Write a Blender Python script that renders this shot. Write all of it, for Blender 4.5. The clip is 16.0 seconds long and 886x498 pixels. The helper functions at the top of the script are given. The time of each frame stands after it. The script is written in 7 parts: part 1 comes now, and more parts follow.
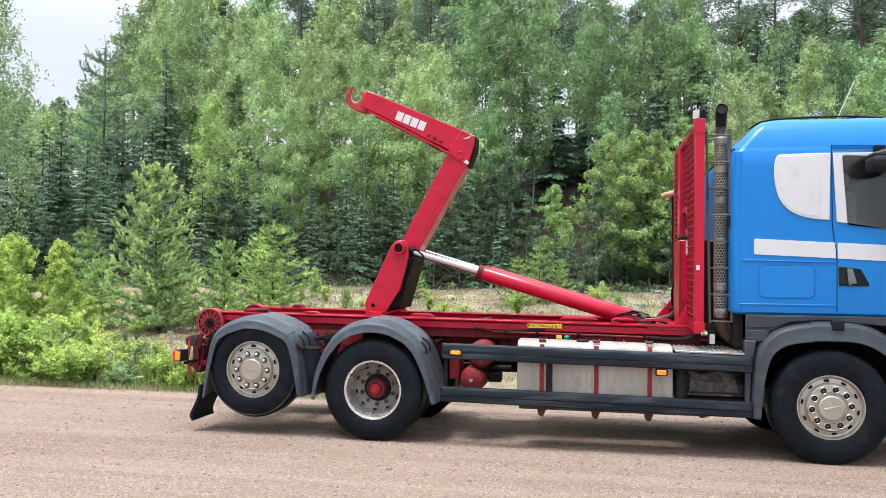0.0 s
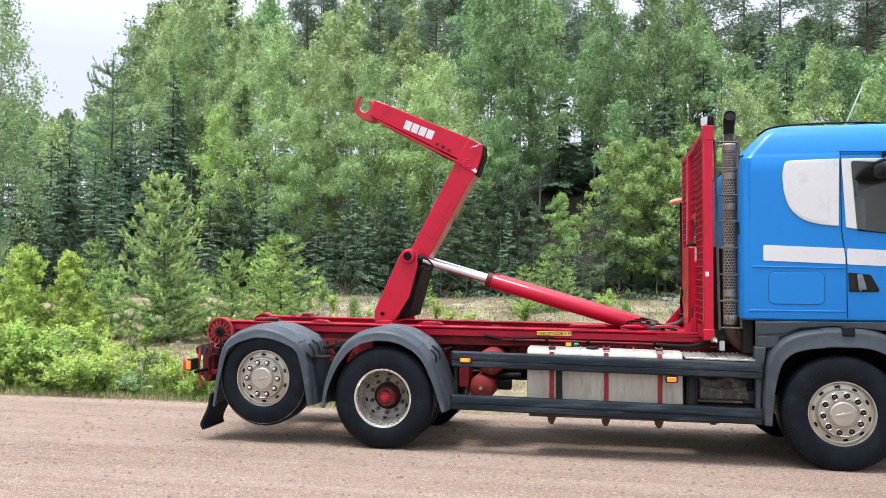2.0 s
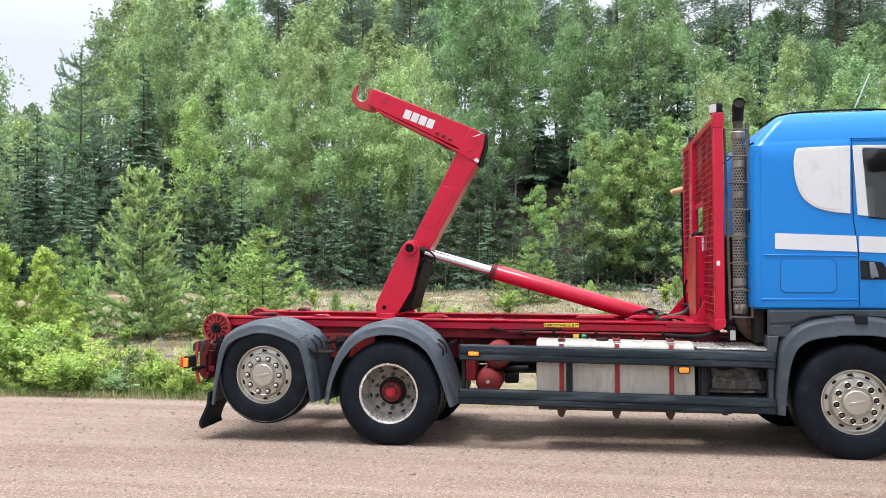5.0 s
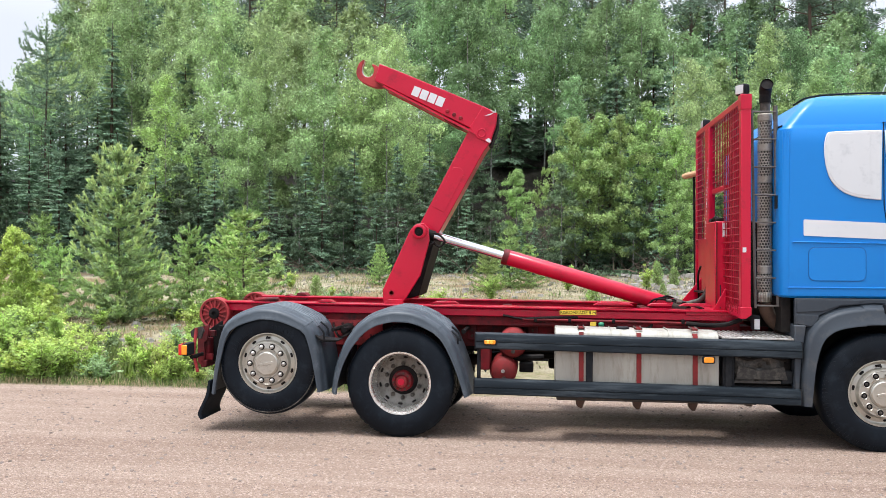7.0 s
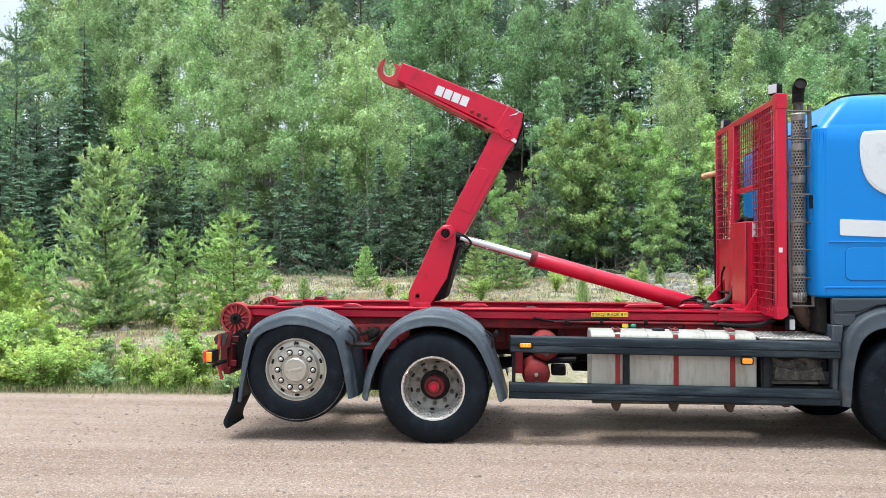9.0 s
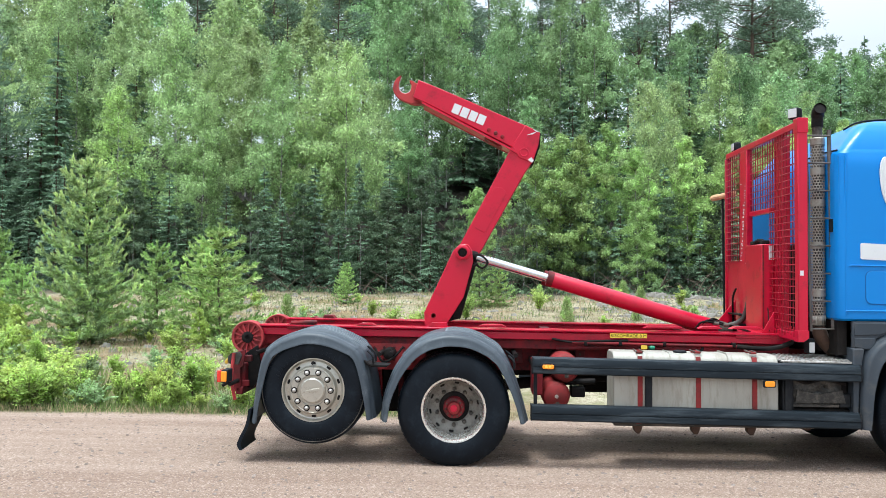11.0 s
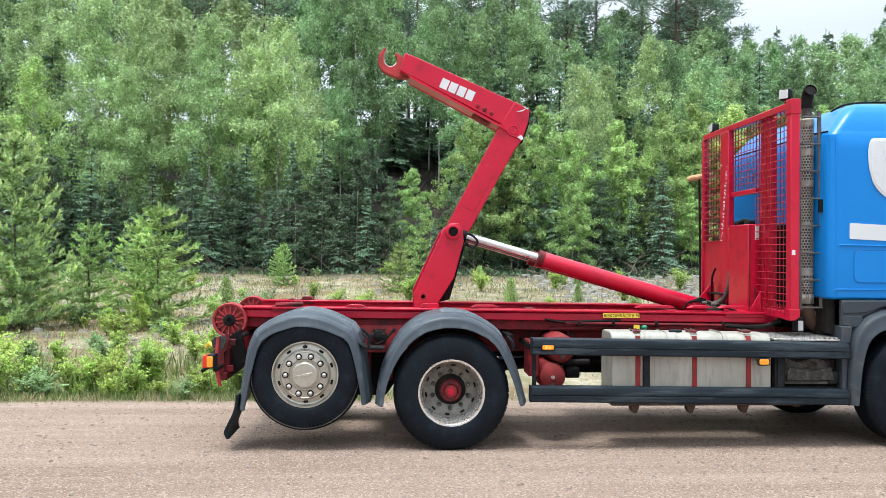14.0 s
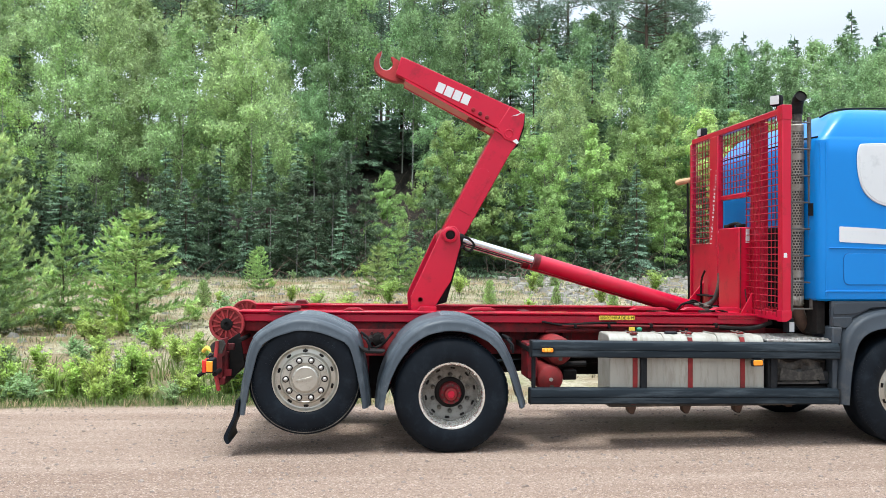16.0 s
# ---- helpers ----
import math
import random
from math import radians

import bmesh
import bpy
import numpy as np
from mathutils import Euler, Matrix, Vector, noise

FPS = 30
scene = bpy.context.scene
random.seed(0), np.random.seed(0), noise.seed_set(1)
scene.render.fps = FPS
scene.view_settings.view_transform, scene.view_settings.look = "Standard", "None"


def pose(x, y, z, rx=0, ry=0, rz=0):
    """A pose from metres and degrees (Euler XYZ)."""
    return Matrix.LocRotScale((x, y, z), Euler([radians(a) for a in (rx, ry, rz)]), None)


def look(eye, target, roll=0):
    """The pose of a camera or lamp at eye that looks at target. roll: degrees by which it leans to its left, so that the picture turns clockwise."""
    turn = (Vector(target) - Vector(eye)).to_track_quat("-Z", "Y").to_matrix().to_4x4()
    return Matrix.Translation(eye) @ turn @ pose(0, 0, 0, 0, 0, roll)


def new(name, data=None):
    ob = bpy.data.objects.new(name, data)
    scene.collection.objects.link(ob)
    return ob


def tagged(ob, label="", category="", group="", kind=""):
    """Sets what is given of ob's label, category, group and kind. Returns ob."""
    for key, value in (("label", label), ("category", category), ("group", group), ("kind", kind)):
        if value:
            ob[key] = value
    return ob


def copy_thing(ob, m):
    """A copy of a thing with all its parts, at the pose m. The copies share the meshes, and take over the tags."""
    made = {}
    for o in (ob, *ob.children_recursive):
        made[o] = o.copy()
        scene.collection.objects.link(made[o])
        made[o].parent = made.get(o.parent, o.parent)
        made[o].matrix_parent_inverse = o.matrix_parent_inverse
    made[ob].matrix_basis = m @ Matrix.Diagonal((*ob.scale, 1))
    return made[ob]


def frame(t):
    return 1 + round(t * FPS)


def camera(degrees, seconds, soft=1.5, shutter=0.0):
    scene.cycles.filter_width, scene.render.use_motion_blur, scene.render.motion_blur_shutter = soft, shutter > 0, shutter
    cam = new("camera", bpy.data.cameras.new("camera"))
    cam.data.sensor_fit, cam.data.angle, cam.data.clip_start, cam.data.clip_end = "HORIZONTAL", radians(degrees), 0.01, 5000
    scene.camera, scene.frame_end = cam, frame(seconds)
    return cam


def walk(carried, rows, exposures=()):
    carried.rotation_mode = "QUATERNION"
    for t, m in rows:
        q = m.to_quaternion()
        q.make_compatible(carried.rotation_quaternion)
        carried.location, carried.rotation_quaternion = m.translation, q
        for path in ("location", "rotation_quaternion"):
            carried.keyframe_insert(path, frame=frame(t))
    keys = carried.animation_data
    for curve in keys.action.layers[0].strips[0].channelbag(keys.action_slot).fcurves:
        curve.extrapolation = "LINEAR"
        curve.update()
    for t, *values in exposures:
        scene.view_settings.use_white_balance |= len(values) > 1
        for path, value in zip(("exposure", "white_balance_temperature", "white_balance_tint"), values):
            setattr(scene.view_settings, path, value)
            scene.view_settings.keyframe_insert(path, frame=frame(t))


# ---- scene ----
cam = camera(58.0, 16.0, soft=0.5)
PATH = [
    (0, (2.241, -7.875, 1.773), (1.861, -5.912, 1.819), 0.6),
    (0.5, (2.23, -7.895, 1.768), (1.846, -5.932, 1.817), 0.6),
    (1, (2.221, -7.903, 1.765), (1.832, -5.942, 1.819), 0.6),
    (1.5, (2.218, -7.912, 1.763), (1.824, -5.952, 1.823), 0.4),
    (2, (2.216, -7.905, 1.764), (1.821, -5.946, 1.832), 0.3),
    (2.5, (2.212, -7.9, 1.76), (1.823, -5.94, 1.837), 0.2),
    (3, (2.208, -7.891, 1.763), (1.831, -5.928, 1.842), 0.0),
    (3.5, (2.151, -7.899, 1.761), (1.789, -5.934, 1.839), -0.1),
    (4, (2.077, -7.87, 1.757), (1.724, -5.902, 1.831), -0.3),
    (6.5, (1.447, -7.583, 1.735), (1.181, -5.601, 1.752), 0.2),
    (7, (1.342, -7.506, 1.756), (1.096, -5.521, 1.767), 0.2),
    (7.5, (1.171, -7.535, 1.766), (0.95, -5.547, 1.768), 0.2),
    (8, (1.009, -7.578, 1.775), (0.802, -5.589, 1.77), 0.1),
    (8.5, (0.882, -7.513, 1.763), (0.688, -5.522, 1.763), -0.1),
    (9, (0.74, -7.426, 1.77), (0.568, -5.433, 1.783), -0.2),
    (11.5, (0.124, -7.335, 1.792), (0.054, -5.337, 1.85), 0.7),
    (12, (-0.008, -7.292, 1.786), (-0.048, -5.293, 1.838), 0.9),
    (12.5, (-0.168, -7.321, 1.796), (-0.173, -5.322, 1.84), 0.7),
    (13, (-0.269, -7.324, 1.793), (-0.238, -5.325, 1.824), 0.5),
    (13.5, (-0.374, -7.226, 1.777), (-0.312, -5.227, 1.799), 0.4),
    (14, (-0.455, -7.144, 1.763), (-0.352, -5.147, 1.775), 0.4),
    (14.5, (-0.574, -7.136, 1.762), (-0.439, -5.14, 1.778), 0.4),
    (15, (-0.697, -7.151, 1.764), (-0.542, -5.157, 1.779), 0.5),
    (15.5, (-0.735, -7.162, 1.765), (-0.563, -5.17, 1.785), 0.4),
    (16, (-0.728, -7.155, 1.772), (-0.55, -5.163, 1.79), 0.3),
]
walk(cam, [(t, look(eye, target, roll)) for t, eye, target, roll in PATH],
     [(0, 0.0, 6500, 10), (6.5, 0.0, 6500, 10), (8, 0.02, 6350, 7), (9, 0.04, 6200, 3), (11.5, 0.04, 6200, 3), (13.5, 0.03, 6300, 4), (16, 0.03, 6300, 4)])

# ---------------------------------------------------------------- world, sun
SUN_UP, SUN_TURN = 75.8, 225.0
world = bpy.data.worlds.new("overcast_sky")
scene.world = world
world.use_nodes = True
wn, wl = world.node_tree.nodes, world.node_tree.links
wn.clear()
w_out = wn.new("ShaderNodeOutputWorld")
w_bg = wn.new("ShaderNodeBackground")
w_sky = wn.new("ShaderNodeTexSky")
w_sky.sky_type = "NISHITA"
w_sky.sun_disc = False
w_sky.sun_elevation = radians(SUN_UP)
w_sky.sun_rotation = radians(SUN_TURN)
w_mix = wn.new("ShaderNodeMix")
w_mix.data_type = "RGBA"
w_mix.inputs[0].default_value = 0.93
w_mix.inputs[7].default_value = (10.3, 10.9, 12.3, 1)     # the cloud cover, brighter overhead than at the horizon
w_noise = wn.new("ShaderNodeTexNoise")
w_noise.inputs["Scale"].default_value = 1.6
w_noise.inputs["Detail"].default_value = 4
w_co = wn.new("ShaderNodeTexCoord")
w_cl = wn.new("ShaderNodeMapRange")
w_cl.inputs[3].default_value, w_cl.inputs[4].default_value = 0.86, 1.14
w_mul = wn.new("ShaderNodeVectorMath")
w_mul.operation = "SCALE"
wl.new(w_co.outputs["Generated"], w_noise.inputs["Vector"])
wl.new(w_noise.outputs["Fac"], w_cl.inputs[0])
wl.new(w_sky.outputs[0], w_mix.inputs[6])
wl.new(w_mix.outputs[2], w_mul.inputs[0])
w_sep = wn.new("ShaderNodeSeparateXYZ")
wl.new(w_co.outputs["Generated"], w_sep.inputs[0])
w_up = wn.new("ShaderNodeMapRange")
w_up.inputs[1].default_value, w_up.inputs[2].default_value = 0.25, 1.0
w_up.inputs[3].default_value, w_up.inputs[4].default_value = 0.73, 2.35
wl.new(w_sep.outputs["Z"], w_up.inputs[0])
w_two = wn.new("ShaderNodeMath")
w_two.operation = "MULTIPLY"
wl.new(w_cl.outputs[0], w_two.inputs[0])
wl.new(w_up.outputs[0], w_two.inputs[1])
wl.new(w_two.outputs[0], w_mul.inputs["Scale"])
wl.new(w_mul.outputs[0], w_bg.inputs["Color"])
w_bg.inputs["Strength"].default_value = 0.12
wl.new(w_bg.outputs[0], w_out.inputs[0])

sun_data = bpy.data.lights.new("sun", "SUN")
sun_data.energy, sun_data.angle, sun_data.color = 4.7, radians(20), (1.0, 0.98, 0.96)
sun = new("sun", sun_data)
# the sun stands high behind thin cloud, a little to the camera's side
sun.matrix_world = look((-5, -5, 28), (0, 0, 0))


# ---------------------------------------------------------------- materials
def base_mat(name):
    m = bpy.data.materials.new(name)
    m.use_nodes = True
    n, l = m.node_tree.nodes, m.node_tree.links
    return m, n, l, n["Principled BSDF"]


def noise_node(n, l, co, scale, detail=4, rough=0.55, stretch=None):
    t = n.new("ShaderNodeTexNoise")
    t.inputs["Scale"].default_value = scale
    t.inputs["Detail"].default_value = detail
    t.inputs["Roughness"].default_value = rough
    if stretch:
        mp = n.new("ShaderNodeMapping")
        mp.inputs["Scale"].default_value = stretch
        l.new(co, mp.inputs["Vector"])
        co = mp.outputs[0]
    l.new(co, t.inputs["Vector"])
    return t.outputs["Fac"]


def ramp(n, l, fac, lo, hi, a=0.0, b=1.0):
    r = n.new("ShaderNodeMapRange")
    r.inputs[1].default_value, r.inputs[2].default_value = lo, hi
    r.inputs[3].default_value, r.inputs[4].default_value = a, b
    l.new(fac, r.inputs[0])
    return r.outputs[0]


def mixed(n, l, fac, a, b):
    x = n.new("ShaderNodeMix")
    x.data_type = "RGBA"
    for slot, v in ((6, a), (7, b)):
        if isinstance(v, tuple):
            x.inputs[slot].default_value = (*v[:3], 1)
        else:
            l.new(v, x.inputs[slot])
    if isinstance(fac, float):
        x.inputs[0].default_value = fac
    else:
        l.new(fac, x.inputs[0])
    return x.outputs[2]


def bumped(n, l, bsdf, h, strength, dist):
    b = n.new("ShaderNodeBump")
    b.inputs["Strength"].default_value, b.inputs["Distance"].default_value = strength, dist
    l.new(h, b.inputs["Height"])
    l.new(b.outputs[0], bsdf.inputs["Normal"])


def surface(name, a, b, rough=0.5, metal=0.0, dirt=None, dirt_amount=0.3, big=1.3, fine=60.0, relief=0.15,
            depth=0.002, stretch=None, coat=0.0, spread=0.15, spec=0.35):
    """A painted, metal or plastic surface: two tones at a large scale, grain and relief at a fine one, dirt in patches."""
    m, n, l, p = base_mat(name)
    co = n.new("ShaderNodeTexCoord").outputs["Object"]
    large = noise_node(n, l, co, big, 5, 0.6, stretch)
    small = noise_node(n, l, co, fine, 3, 0.6, stretch)
    col = mixed(n, l, ramp(n, l, large, 0.3, 0.7), a, b)
    if dirt:
        d1 = noise_node(n, l, co, big * 4.3, 8, 0.72, stretch)
        spots = ramp(n, l, d1, 0.62 - dirt_amount * 0.45, 0.80 - dirt_amount * 0.3)
        col = mixed(n, l, spots, col, dirt)
    l.new(col, p.inputs["Base Color"])
    l.new(ramp(n, l, large, 0.2, 0.8, rough - spread / 2, rough + spread / 2), p.inputs["Roughness"])
    p.inputs["Metallic"].default_value = metal
    p.inputs["Coat Weight"].default_value = coat
    p.inputs["Specular IOR Level"].default_value = spec
    if relief:
        bumped(n, l, p, small, relief, depth)
    return m


def leaf_mat(name, dark, light, thru=0.35, rough=0.55, sat=0.82, spread=(1.4, 0.62), calm=0.42):
    """Foliage: each leaf and each plant has its own tone. calm: how far a leaf's tone strays from the plant's."""
    mid = [a + 0.417 * (b - a) for a, b in zip(dark, light)]
    dark, light = tuple(c * (1 - calm) for c in mid), tuple(c * (1 + 1.4 * calm) for c in mid)
    tip = tuple(c * 1.5 for c in mid)
    m, n, l, p = base_mat(name)
    isl = n.new("ShaderNodeNewGeometry").outputs["Random Per Island"]
    obr = n.new("ShaderNodeObjectInfo").outputs["Random"]
    co = n.new("ShaderNodeTexCoord").outputs["Object"]
    pw = n.new("ShaderNodeMath")
    pw.operation = "POWER"
    pw.inputs[1].default_value = 1.4
    l.new(isl, pw.inputs[0])
    col = mixed(n, l, pw.outputs[0], dark, light)
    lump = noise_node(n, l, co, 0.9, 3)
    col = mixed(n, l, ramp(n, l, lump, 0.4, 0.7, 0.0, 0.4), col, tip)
    # dark and bright clumps put the crown's shaded and lit tufts into colour
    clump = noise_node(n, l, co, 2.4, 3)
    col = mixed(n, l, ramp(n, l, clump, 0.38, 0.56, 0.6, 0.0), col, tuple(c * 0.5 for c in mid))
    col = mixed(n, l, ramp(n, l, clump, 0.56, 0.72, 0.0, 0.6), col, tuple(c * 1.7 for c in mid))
    hs = n.new("ShaderNodeHueSaturation")
    tone = n.new("ShaderNodeMath")
    tone.operation = "FRACT"
    mul = n.new("ShaderNodeMath")
    mul.operation = "MULTIPLY"
    mul.inputs[1].default_value = 7.31
    l.new(obr, mul.inputs[0])
    l.new(mul.outputs[0], tone.inputs[0])
    l.new(ramp(n, l, tone.outputs[0], 0, 1, 0.472, 0.50), hs.inputs["Hue"])
    l.new(ramp(n, l, obr, 0, 1, *spread), hs.inputs["Value"])
    hs.inputs["Saturation"].default_value = sat
    l.new(col, hs.inputs["Color"])
    l.new(hs.outputs[0], p.inputs["Base Color"])
    p.inputs["Roughness"].default_value = rough
    p.inputs["Specular IOR Level"].default_value = 0.22
    tr = n.new("ShaderNodeBsdfTranslucent")
    l.new(hs.outputs[0], tr.inputs["Color"])
    ms = n.new("ShaderNodeMixShader")
    ms.inputs[0].default_value = thru
    l.new(p.outputs[0], ms.inputs[1])
    l.new(tr.outputs[0], ms.inputs[2])
    l.new(ms.outputs[0], n["Material Output"].inputs[0])
    return m


RED = surface("red_paint", (0.39, 0.002, 0.024), (0.47, 0.003, 0.030), 0.33, dirt=(0.20, 0.006, 0.016), dirt_amount=0.2,
              fine=40, relief=0.05, coat=0.22, spec=0.3)
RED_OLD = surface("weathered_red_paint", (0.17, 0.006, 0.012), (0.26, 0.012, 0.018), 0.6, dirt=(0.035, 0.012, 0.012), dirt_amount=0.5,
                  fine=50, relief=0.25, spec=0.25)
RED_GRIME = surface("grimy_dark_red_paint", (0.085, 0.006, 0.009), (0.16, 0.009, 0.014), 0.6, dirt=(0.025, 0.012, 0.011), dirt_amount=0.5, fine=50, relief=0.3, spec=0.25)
RED_FADED = surface("faded_red_paint", (0.30, 0.022, 0.028), (0.38, 0.04, 0.042), 0.6, dirt=(0.14, 0.025, 0.024), dirt_amount=0.35, relief=0.15, spec=0.3)
BLUE = surface("blue_paint", (0.0032, 0.165, 0.50), (0.0042, 0.18, 0.54), 0.38, relief=0.0, coat=0.1, spread=0.06, big=0.6, spec=0.3)
# shaded copy of the blue paint, for the gaps in the cab's side
BLUE_SHADED = surface("blue_paint_in_a_gap", (0.002, 0.05, 0.18), (0.003, 0.06, 0.2), 0.5, relief=0.0)
WHITE = surface("white_paint", (0.53, 0.55, 0.565), (0.58, 0.60, 0.61), 0.5, dirt=(0.43, 0.455, 0.47), dirt_amount=0.16, relief=0.03, spec=0.3)
BLACK = surface("black_plastic", (0.007, 0.008, 0.010), (0.013, 0.015, 0.018), 0.6, dirt=(0.03, 0.03, 0.03), dirt_amount=0.3, relief=0.3, fine=160, spec=0.12)
GREY_PLASTIC = surface("grey_plastic", (0.037, 0.047, 0.058), (0.052, 0.065, 0.079), 0.48, dirt=(0.088, 0.103, 0.116), dirt_amount=0.26,
                       fine=120, relief=0.2, spec=0.3)
# paler grey: the door grip's own, and light painted onto the fender ribs
PALE_GREY = surface("rubbed_grey_plastic", (0.105, 0.125, 0.145), (0.15, 0.175, 0.195), 0.5, dirt=(0.06, 0.075, 0.09), dirt_amount=0.3, relief=0.15, spec=0.3)
PANEL = surface("charcoal_plastic", (0.030, 0.038, 0.048), (0.042, 0.051, 0.062), 0.52, dirt=(0.07, 0.07, 0.07), dirt_amount=0.24, fine=200, relief=0.3, spec=0.25)
GUARD = surface("dark_guard_paint", (0.007, 0.011, 0.015), (0.013, 0.019, 0.025), 0.5, dirt=(0.055, 0.068, 0.078), dirt_amount=0.3,
                stretch=(0.25, 1, 2.5), fine=60, relief=0.25, spec=0.15)
# the bluish tones put the sky's sheen into the rubber's colour
RUBBER = surface("tyre_rubber", (0.0028, 0.0045, 0.007), (0.0065, 0.0105, 0.016), 0.5, dirt=(0.014, 0.020, 0.027), dirt_amount=0.25, relief=0.22, fine=90, spec=0.14, big=1.3, spread=0.3)
RIM = surface("polished_rim", (0.61, 0.60, 0.56), (0.71, 0.70, 0.66), 0.26, metal=0.8, dirt=(0.42, 0.40, 0.36), dirt_amount=0.12, relief=0.1, big=4)
DISC = surface("dirty_wheel_disc", (0.22, 0.21, 0.19), (0.31, 0.295, 0.265), 0.5, metal=0.4, dirt=(0.12, 0.105, 0.085), dirt_amount=0.3, relief=0.25, big=6)
ALLOY = surface("silver_wheel_paint", (0.40, 0.385, 0.335), (0.48, 0.46, 0.405), 0.34, metal=0.7, dirt=(0.29, 0.27, 0.225), dirt_amount=0.16, relief=0.06, big=4)
STEEL = surface("worn_steel", (0.44, 0.43, 0.41), (0.58, 0.57, 0.54), 0.36, metal=0.6, dirt=(0.2, 0.17, 0.14), dirt_amount=0.26, relief=0.25, big=3)
STEEL_DARK = surface("dark_steel_bar", (0.09, 0.085, 0.08), (0.15, 0.14, 0.13), 0.45, metal=0.5, dirt=(0.06, 0.045, 0.035), dirt_amount=0.3, relief=0.2)
CHROME = surface("chrome", (0.60, 0.60, 0.61), (0.66, 0.66, 0.67), 0.10, metal=1.0, relief=0.0, spread=0.04)
TANK = surface("dull_aluminium", (0.30, 0.29, 0.255), (0.385, 0.375, 0.33), 0.5, metal=0.25, dirt=(0.23, 0.21, 0.17), dirt_amount=0.30,
               stretch=(3.0, 1, 0.5), fine=45, relief=0.12)
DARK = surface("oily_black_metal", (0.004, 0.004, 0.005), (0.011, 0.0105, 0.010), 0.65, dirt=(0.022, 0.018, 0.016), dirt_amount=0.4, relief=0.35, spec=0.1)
GRIME = surface("grimy_metal", (0.022, 0.020, 0.018), (0.055, 0.049, 0.042), 0.6, dirt=(0.15, 0.13, 0.105), dirt_amount=0.38, relief=0.6, fine=22, depth=0.01)
SLUDGE = surface("muddy_black_metal", (0.012, 0.012, 0.011), (0.035, 0.032, 0.028), 0.55, dirt=(0.10, 0.09, 0.075), dirt_amount=0.34, relief=0.6, fine=22, depth=0.01, big=4)
SOOT = surface("sooty_steel", (0.24, 0.22, 0.19), (0.36, 0.335, 0.295), 0.40, metal=0.5, dirt=(0.15, 0.115, 0.09), dirt_amount=0.26, relief=0.25, big=3)
STRAP = surface("dull_red_strap", (0.20, 0.016, 0.018), (0.27, 0.028, 0.028), 0.65, dirt=(0.09, 0.022, 0.02), dirt_amount=0.4, relief=0.15, spec=0.25)
RUST = surface("rusty_steel", (0.045, 0.028, 0.021), (0.085, 0.046, 0.03), 0.8, dirt=(0.035, 0.022, 0.018), dirt_amount=0.4, relief=0.5)
ORANGE = surface("orange_lens", (0.80, 0.24, 0.015), (0.88, 0.30, 0.02), 0.22, relief=0.2, fine=180, coat=0.4)
RED_LENS = surface("red_lens", (0.55, 0.02, 0.015), (0.6, 0.03, 0.02), 0.25, relief=0.2, fine=180, coat=0.4)
YELLOW = surface("yellow_sticker", (0.72, 0.50, 0.05), (0.80, 0.56, 0.07), 0.45, dirt=(0.4, 0.26, 0.05), dirt_amount=0.2, relief=0.05)
TAN = surface("tan_brush", (0.48, 0.28, 0.15), (0.60, 0.37, 0.2), 0.8, dirt=(0.25, 0.14, 0.08), dirt_amount=0.3, relief=0.5)
LENS = surface("lamp_glass", (0.42, 0.43, 0.43), (0.54, 0.55, 0.55), 0.2, relief=0.3, fine=150, coat=0.5)
GREEN_BIT = surface("green_cap", (0.03, 0.22, 0.12), (0.05, 0.28, 0.16), 0.5, relief=0.1)
CABIN_GREY = surface("cab_lining", (0.16, 0.165, 0.17), (0.22, 0.225, 0.23), 0.8, relief=0.2)

GLASS, gn, gl, gp = base_mat("window_glass")
gp.inputs["Base Color"].default_value = (0.90, 0.93, 0.93, 1)
gp.inputs["Transmission Weight"].default_value = 1.0
gp.inputs["Roughness"].default_value = 0.02
gp.inputs["IOR"].default_value = 1.45

BIRCH_BARK = surface("birch_bark", (0.42, 0.41, 0.38), (0.64, 0.63, 0.60), 0.8, dirt=(0.06, 0.055, 0.05), dirt_amount=0.55, big=2.0, stretch=(1, 1, 2.2), relief=0.4, fine=25, depth=0.01)
PINE_BARK = surface("pine_bark", (0.075, 0.055, 0.042), (0.12, 0.082, 0.058), 0.9, dirt=(0.05, 0.045, 0.04), dirt_amount=0.4, big=2, relief=0.6, fine=14, depth=0.02)
TWIG = surface("twig_bark", (0.085, 0.06, 0.045), (0.13, 0.095, 0.07), 0.9, relief=0.2)
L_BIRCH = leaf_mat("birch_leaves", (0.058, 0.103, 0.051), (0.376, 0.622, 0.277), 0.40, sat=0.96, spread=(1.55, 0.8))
# brighter copy of the birch leaves: lit crowns are put into its colour
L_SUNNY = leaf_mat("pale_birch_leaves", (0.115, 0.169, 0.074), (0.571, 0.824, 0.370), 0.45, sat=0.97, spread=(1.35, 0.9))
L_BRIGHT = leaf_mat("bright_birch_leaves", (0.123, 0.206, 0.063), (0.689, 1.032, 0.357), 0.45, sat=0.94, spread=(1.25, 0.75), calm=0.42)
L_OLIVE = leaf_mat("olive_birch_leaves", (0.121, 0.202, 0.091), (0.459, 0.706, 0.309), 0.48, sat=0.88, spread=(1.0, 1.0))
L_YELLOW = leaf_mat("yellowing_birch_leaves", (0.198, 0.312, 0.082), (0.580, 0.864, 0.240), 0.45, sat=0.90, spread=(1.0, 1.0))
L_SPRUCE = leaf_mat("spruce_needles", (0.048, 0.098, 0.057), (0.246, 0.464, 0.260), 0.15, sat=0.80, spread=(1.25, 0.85))
